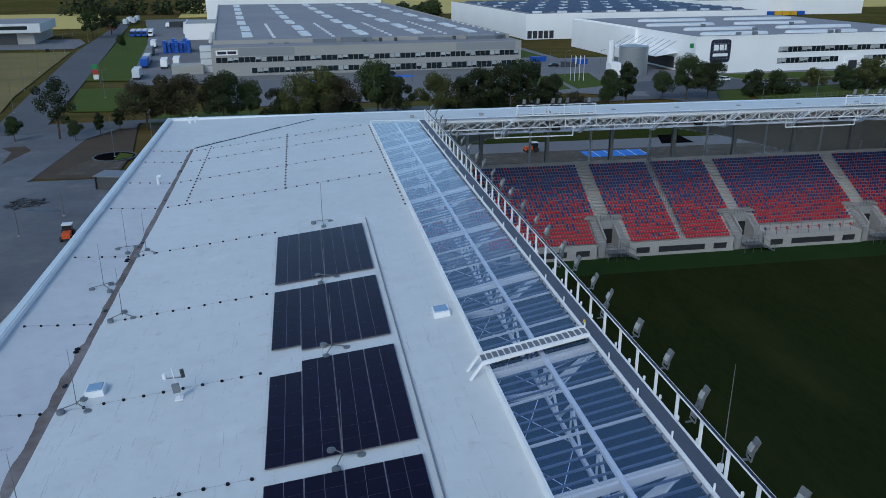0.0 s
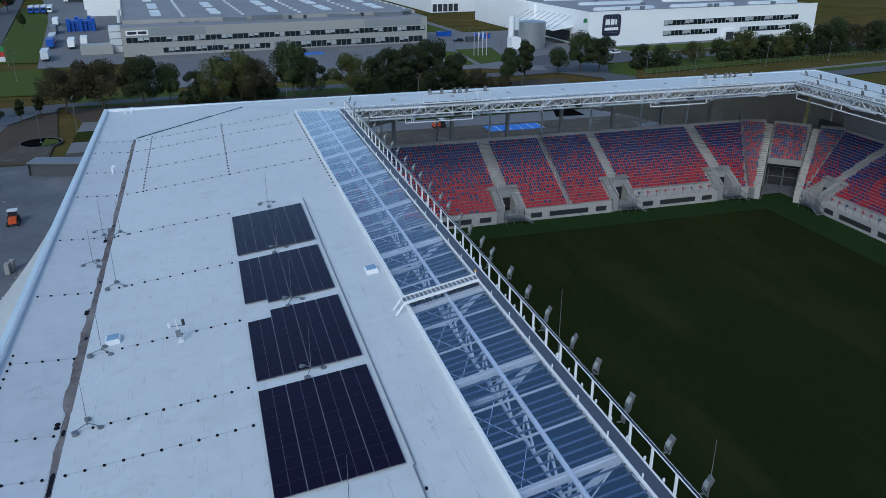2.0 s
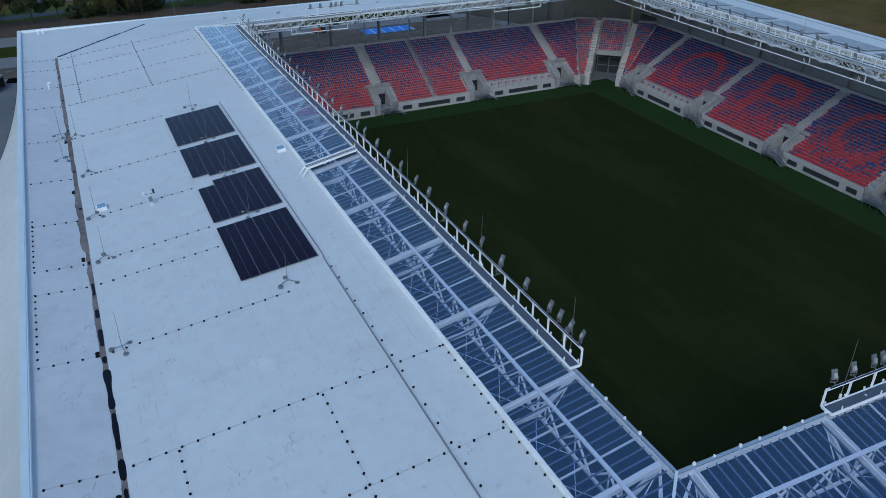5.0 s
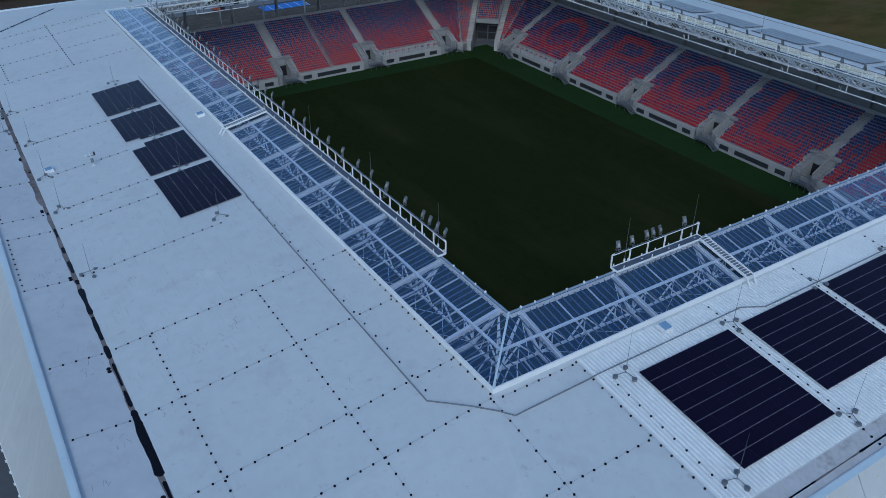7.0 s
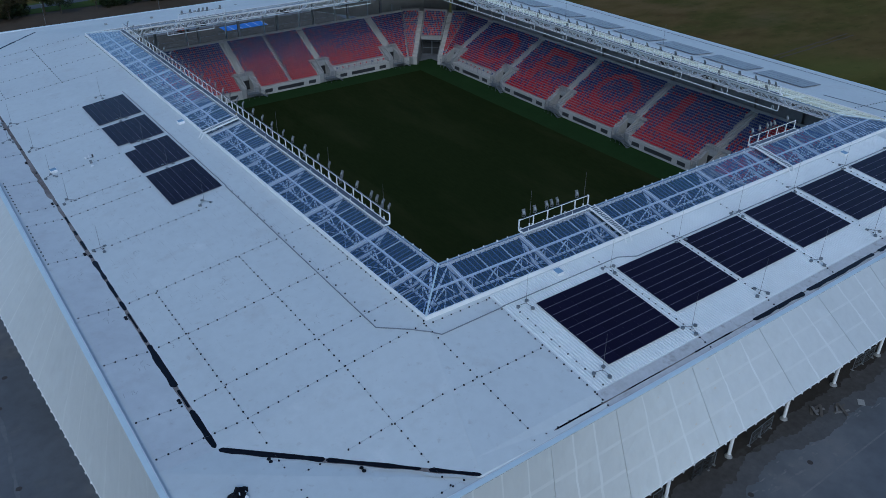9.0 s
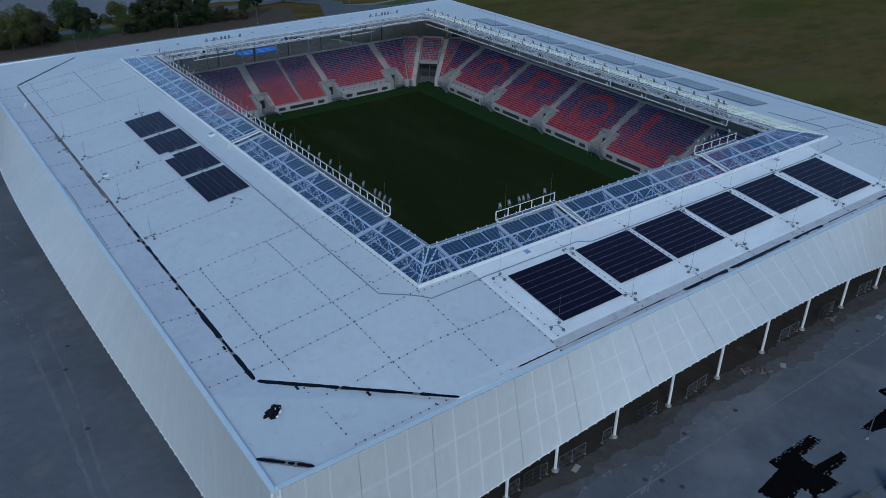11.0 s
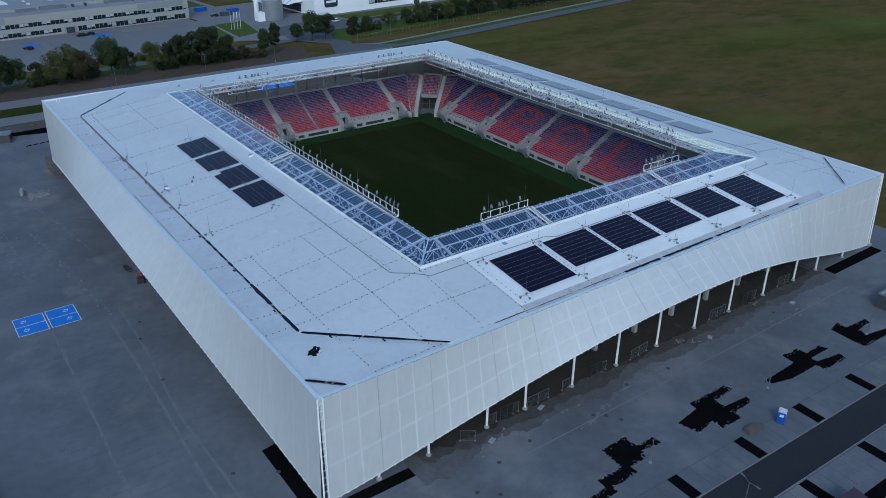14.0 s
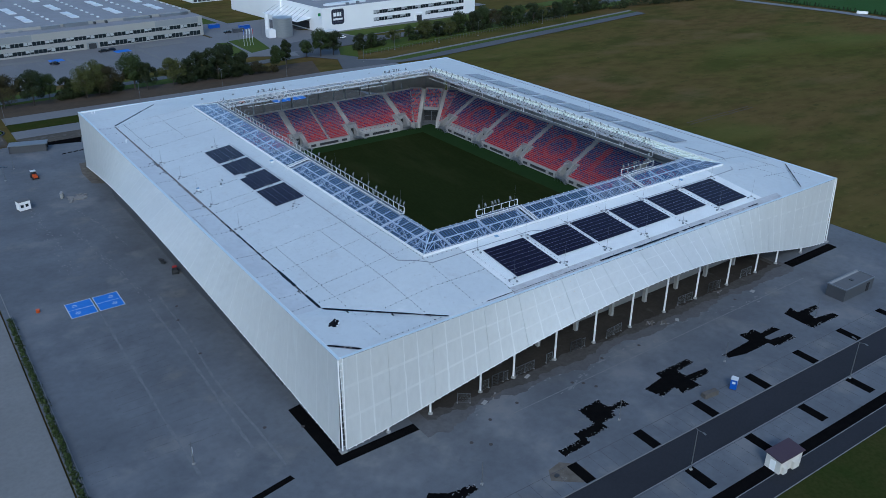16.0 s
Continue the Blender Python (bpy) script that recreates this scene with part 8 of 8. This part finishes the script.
for k in range(1, 6):
    part("joint", Shape().box(6.3 + k * 1.43 - 0.03, -0.143, 4.3, 6.3 + k * 1.43 + 0.03, -0.138, 12.4), M_FRAME, sg)
    part("joint", Shape().box(6.5, -0.143, 4.1 + k * 1.4 - 0.03, 14.7, -0.138, 4.1 + k * 1.4 + 0.03), M_FRAME, sg)
part("wing", Shape().box(-1.0, 45, 0, 0, FD, FH), M_WHITEWALL, g)
can = part("canopy", Shape().prism([(-9.5, 12, 6.0), (0, 12, 7.2), (0, 52, 7.2), (-9.5, 52, 6.0)], (0, 0, -0.4)), M_WHITEWALL, g, "white loading canopy")
for k in range(9):
    part("stay", Shape().bar((-9.0, 14 + k * 4.5, 6.1), (0, 14 + k * 4.5, 11.0), 0.15), M_GREYSTEEL, can)
part("loading_dock", Shape().box(-0.3, 14, 0.8, -0.02, 50, 5.0), M_DARK, g, "dark loading doors")
part("green_sign", Shape().box(-2.6, -0.2, 9.8, -1.0, -0.05, 11.4), M_GREENPAINT, g)

g = thing("storage_tank", "tall round steel storage tank", "tank", m=pose(143.5, 327.5, 0))
part("shell", Shape().tube((0, 0, 0), (0, 0, 10.4), 5.4, 32), M_TANK, g)
part("roof", Shape().tube((0, 0, 10.4), (0, 0, 11.0), 5.5, 32, 0.6), M_TANK, g)
part("pump_house", Shape().box(-9.5, -2.5, 0, -5.6, 2.5, 4.5), M_WHITEWALL, g)
part("white_vessel", Shape().tube((-6.5, 6, 0), (-6.5, 6, 12.0), 1.3, 14), M_STEEL, g)
g = thing("pump_cabin", "small grey flat-roofed cabin beside the tank", "cabin", m=pose(164.0, 312.0, 0, 0, 0, 5))
part("body", Shape().box(-4, -2.5, 0, 4, 2.5, 3.2), M_WH_WALL, g)
part("roof", Shape().box(-4.2, -2.7, 3.2, 4.2, 2.7, 3.4), M_SKYLIGHT, g)

# further halls
def hall(name, ox, oy, deg, L, D, H, wall, roof, label):
    g = thing(name, label, "factory", "far halls", m=frame_of(ox, oy, deg))
    part("wall", Shape().box(0, 0, 0, L, D, H), wall, g)
    part("roof", Shape().box(0.6, 0.6, H, L - 0.6, D - 0.6, H + 0.12), roof, g)
    part("parapet", Shape().box(0, 0, H, L, 0.5, H + 0.5).box(0, 0.5, H, 0.5, D, H + 0.5), wall, g)
    return g


g = hall("white_hall", 142.0, 470.0, 5.0, 150, 150, 13.0, M_WHITEWALL, M_WH_ROOF, "long white hall behind the factory")
for k in range(5):
    part("dock_door", Shape().box(1.0 + k * 3.2, -0.2, 0.6, 3.4 + k * 3.2, 0.0, 4.6), M_DARK, g)
for i in range(9):
    for j in range(4):
        part("roof_unit", Shape().box(8 + i * 15, 10 + j * 34, 13.1, 13 + i * 15, 12 + j * 34, 14.2), M_SKYLIGHT, g)
for i in range(9):
    for j in range(12):
        c = pose(7 + i * 15.6, 14 + j * 11.0 + (i % 2) * 1.5, 13.4, 12, 0, 0)
        part("solar_strip", Shape().box(0, 0, 0, 13.0, 3.6, 0.08, c), M_PVFAR, g, "dark blue row of solar modules")
g = hall("white_hall", -45.0, 668.0, 4.5, 130, 70, 14.0, M_WHITEWALL, M_SKYLIGHT, "tall white hall behind the warehouse")
for k in range(6):
    part("dock_door", Shape().box(8 + k * 19, -0.2, 3, 12 + k * 19, 0.0, 9), M_WH_WALL, g)
g = hall("white_hall", 330.0, 640.0, 4.0, 150, 80, 11.0, M_WHITEWALL, M_WH_ROOF, "far white hall with coloured containers")
for k, mm in enumerate((M_BLUEPAINT, M_BLUEPAINT, M_YELLOW, M_YELLOW, M_YELLOW, M_BLUEPAINT)):
    part("container", Shape().box(50 + k * 7, -6, 0, 56 + k * 7, -2, 3.0), mm, g)
g = hall("orange_building", 468.0, 560.0, 3.0, 70, 40, 13.0, M_ORANGE, M_WH_ROOF, "orange office building with window bands")
window_row(g, 4, 66, 3.0, 5.0, 16)
window_row(g, 4, 66, 8.0, 10.0, 16)
g = hall("white_hall", -40.0, 560.0 - 60, 4.5, 22, 40, 8.0, M_WHITEWALL, M_WH_WALL, "low white annex beside the warehouse")
# office building at the roadside
g = thing("office_building", "grey and dark office building with a white upper storey", "office building", m=frame_of(-157.0, 486.0, 5.0))
part("lower_wall", Shape().box(0, 0, 0, 44, 50, 6.0), M_WH_WALL, g)
part("upper_wall", Shape().box(10, -3, 6.0, 48, 40, 10.5), M_SKYLIGHT, g, "white upper storey")
part("roof", Shape().box(10.5, -2.5, 10.5, 47.5, 39.5, 10.6), M_WH_ROOF, g)
window_row(g, 2, 20, 1.0, 4.5, 5)
part("window", Shape().box(24, -3.1, 7.5, 42, -2.95, 9.3), M_WINDOW, g)
part("dark_wall", Shape().box(22, -0.2, 0, 36, 0, 5.6), M_DARK, g)


# ---- vehicles ----
def truck(x, y, turn, box_mat, cab_mat, label, L=10.0):
    g = thing("truck", label, "truck", "parked trucks", m=pose(x, y, 0, 0, 0, turn))
    part("cargo_box", Shape().box(-1.25, -L, 1.0, 1.25, 0, 3.8), box_mat, g)
    cab = part("cab", Shape().prism([(-1.2, 0.4, 0.6), (-1.2, 2.6, 0.6), (-1.2, 2.6, 1.8), (-1.2, 2.3, 3.1), (-1.2, 0.4, 3.2)], (2.4, 0, 0)), cab_mat, g)
    part("windscreen", Shape().box(-1.05, 2.5, 1.8, 1.05, 2.62, 2.8), M_WINDOW, cab)
    part("chassis", Shape().box(-1.0, -L + 0.5, 0.6, 1.0, 2.2, 1.0), M_DARK, g)
    for yy in (1.4, -L + 3.2, -L + 1.9):
        for xx in (-1.05, 1.05):
            part("wheel", Shape().tube((xx - 0.15, yy, 0.5), (xx + 0.15, yy, 0.5), 0.5, 12), M_RUBBER, g)


def car(x, y, turn, mat, label):
    g = thing("car", label, "car", "parked cars", m=pose(x, y, 0.12, 0, 0, turn))
    part("body", Shape().prism([(-0.9, -2.2, 0.4), (-0.9, 2.2, 0.4), (-0.9, 2.2, 0.85), (-0.9, 1.2, 1.0), (-0.9, -2.2, 1.0)], (1.8, 0, 0)), mat, g)
    part("cabin", Shape().prism([(-0.78, -1.9, 1.0), (-0.78, 1.1, 1.0), (-0.78, 0.4, 1.5), (-0.78, -1.5, 1.5)], (1.56, 0, 0)), M_WINDOW, g)
    part("roof", Shape().box(-0.72, -1.45, 1.49, 0.72, 0.35, 1.53), mat, g)
    for yy in (1.4, -1.4):
        for xx in (-0.85, 0.85):
            part("wheel", Shape().tube((xx - 0.1, yy, 0.33), (xx + 0.1, yy, 0.33), 0.33, 10), M_RUBBER, g)


LT = "white box truck parked on the yard"
for u, v, mm, cm in ((-26.5, 8, M_SKYLIGHT, M_WHITEWALL), (-26.8, 42, M_BLUEPAINT, M_REDPAINT), (-27.0, 56, M_SKYLIGHT, M_BLUEPAINT), (-28.4, 88, M_GREYSTEEL, M_DARK), (-29.5, 122, M_WHITEWALL, M_WHITEWALL), (-19.0, 38, M_WHITEWALL, M_GREYSTEEL), (-14.5, 42, M_WHITEWALL, M_GREYSTEEL)):
    truck(*far(u, v), 4.5, mm, cm, LT)
for k in range(4):
    truck(*far(-46 + k * 3.2, 184), 184.5, M_SKYLIGHT, M_BLUEPAINT if k < 3 else M_WHITEWALL, "white tank truck parked beside the lawn")
for k in range(4):
    truck(*far(-60 + (k % 2) * 4, 285 + 12 * k), 4.5, M_SKYLIGHT, M_WHITEWALL, LT)
truck(*far(-64, 240), 184.5, M_SKYLIGHT, M_REDPAINT, "white truck with a red cab on the road")
truck(*far(-30, 250), 94.5, M_DARK, M_WHITEWALL, "dark flatbed truck with a white cab")
for k in range(3):
    g = thing("trailer", "white curtain trailer with red bars beside the warehouse", "trailer", "trailers", m=pose(*far(-11.5 - k, 184 + 24 * k), 0, 0, 0, 4.5))
    part("cargo_box", Shape().box(-7, -1.3, 1.0, 7, 1.3, 4.6), M_WHITEWALL, g)
    part("red_bar", Shape().box(-3.5, -1.34, 2.5, 1.5, -1.3, 3.7), M_REDPAINT, g)
    part("chassis", Shape().box(-6.5, -1.0, 0.5, 6.5, 1.0, 1.0), M_DARK, g)
    for x in (3.2, 4.5, 5.8):
        part("wheel", Shape().tube((x, -1.2, 0.5), (x, 1.2, 0.5), 0.5, 12), M_RUBBER, g)
for i in range(7):
    for j in range(2):
        g = thing("crate_stack", "stack of blue plastic crates in the yard", "crates", "crate stacks", m=pose(*far(-22.5 + i * 1.75, 90 + j * 8 + (i % 3)), 0, 0, 0, 4.5))
        for k in range(4 if (i + j) % 3 else 5):
            part("crate", Shape().box(-0.75, -2.5, 0.05 + k * 1.15, 0.75, 2.5, 1.12 + k * 1.15), M_BLUEPAINT, g)
car(*far(59.3, -12.0), 94, M_CARBLACK, "dark car parked before the warehouse")
car(*far(63.6, -11.3), 94, M_CARBLACK, "dark car parked before the warehouse")
car(*far(31.6, -26.5), 40, M_CARBLACK, "dark car parked on the car park")
car(*far(132, -4), 80, M_CARBLACK, "dark car on the access road")
car(-96, 448, 20, M_CARBLACK, "dark car beside the road")
car(167.5, 303, 100, M_WHITEWALL, "white van beside the grey cabin")
for u, v, w in ((31.6, -20.5, 6.6), (64.0, -18.2, 8.0)):
    bay = thing("blue_parking_bays", "blue painted parking bays before the warehouse", "parking bay", "far blue bays", m=pose(*far(u, v), 0.2, 0, 0, 4.5))
    for k in range(3):
        part("bay", Shape().box(k * w / 3, 0, -0.15, (k + 0.94) * w / 3, 5.5, 0.0), M_BAYBLUE, bay)
for u in (40.0, 76.0):
    tagged(part("paved_strip", Shape().box(u - 0.9, -52, 0.0, u + 0.9, -17, 0.2), M_PAVE, m=frame_of(-11.4, 346, 4.5)), "pale paved strip across the car park", "paving", "paved strips")
tagged(part("entrance_paving", Shape().box(78.5, -15.5, 0.0, 102, -6.0, 0.2), M_PAVE, m=frame_of(-11.4, 346, 4.5)), "pale paving before the entrance", "paving")
tagged(part("entrance_paving", Shape().box(4, -15.5, 0.0, 31, -10.0, 0.2), M_PAVE, m=frame_of(-11.4, 346, 4.5)), "pale paving along the warehouse", "paving")
s = Shape()
for k in range(11):
    for j in range(3):
        s.box(6 + k * 10, -58 + j * 16, 0.1, 6.4 + k * 10, -48 + j * 16, 0.19)
tagged(part("bay_lines", s, M_PAVE, m=frame_of(-11.4, 346, 4.5)), "pale bay lines on the car park", "parking lines", kind="stuff")

# flagpoles and pylon sign
for k, mm in enumerate((M_BLUEPAINT, M_WHITE, M_WHITE, M_REDPAINT)):
    g = thing("flagpole", "white flagpole with a hanging flag on the lawn", "flagpole", "flagpoles", m=pose(*far(122.5 + k * 1.7, -43), 0))
    part("pole", Shape().tube((0, 0, 0), (0, 0, 9), 0.08, 6), M_STEEL, g)
    part("flag", Shape().prism([(0.1, 0, 6.0), (0.35, 0.1, 6.1), (0.5, 0, 8.5), (0.1, 0, 8.7)], (0, 0.04, 0)), mm, g)
g = thing("pylon_sign", "tall sign board in green, red and white bands", "sign", m=pose(*far(-40.6, 4.0), 0, 0, 0, 4.5))
for z0, mm in ((0.0, M_WHITE), (1.85, M_REDPAINT), (3.6, M_GREENPAINT)):
    part("band", Shape().box(-0.9, -0.15, z0, 0.9, 0.15, z0 + 1.8), mm, g)
for u, v in ((-53.2, -61.8), (-59.7, -17.7), (-64.6, 29.8), (-67.0, 73.9), (-67.6, 101.6), (-66.7, 122), (-66, 160), (-66, 200), (-38, -5), (-32, -40)):
    street_lamp(*far(u, v), 8.5, 0, 1)
for x, y in ((-14, 228), (36, 232), (72, 236), (104, 240), (148, 246)):
    street_lamp(x, y, 8.0, 90, 2)
for x, y in ((176, 262), (206, 264), (236, 268), (292, 276)):
    street_lamp(x, y, 8.0, 0, 1)
for u, v in ((30, -30), (66, -40), (126, -30), (120, -30), (140, -30)):
    street_lamp(*far(u, v), 9.0, 0, 1)
s = Shape()
for i in range(70):
    k = i / 69
    x, y = 154.6 + 165 * k, 258 + 25.4 * k
    s.bar((x, y, 0), (x, y, 2.0), 0.08)
s.bar((154.6, 258, 1.95), (319.6, 283.4, 1.95), 0.05).bar((154.6, 258, 1.0), (319.6, 283.4, 1.0), 0.05)
tagged(part("wire_fence", s, M_LAMP), "tall grey wire fence along the path", "fence")
for x, y, mm in ((120, 372, M_BLUEPAINT), (134, 360, M_BLUEPAINT), (127, 352, M_SHED)):
    g = thing("skip_container", "dark blue steel skip in the yard", "container", "skips", m=pose(x, y, 0, 0, 0, 5))
    part("body", Shape().prism([(-3.2, -1.2, 2.2), (3.2, -1.2, 2.2), (3.2, 1.2, 2.2), (-3.2, 1.2, 2.2)], (0, 0, -2.1)), mm, g)
    part("rim", Shape().box(-3.3, -1.3, 2.1, 3.3, -1.15, 2.25).box(-3.3, 1.15, 2.1, 3.3, 1.3, 2.25), M_DARK, g)
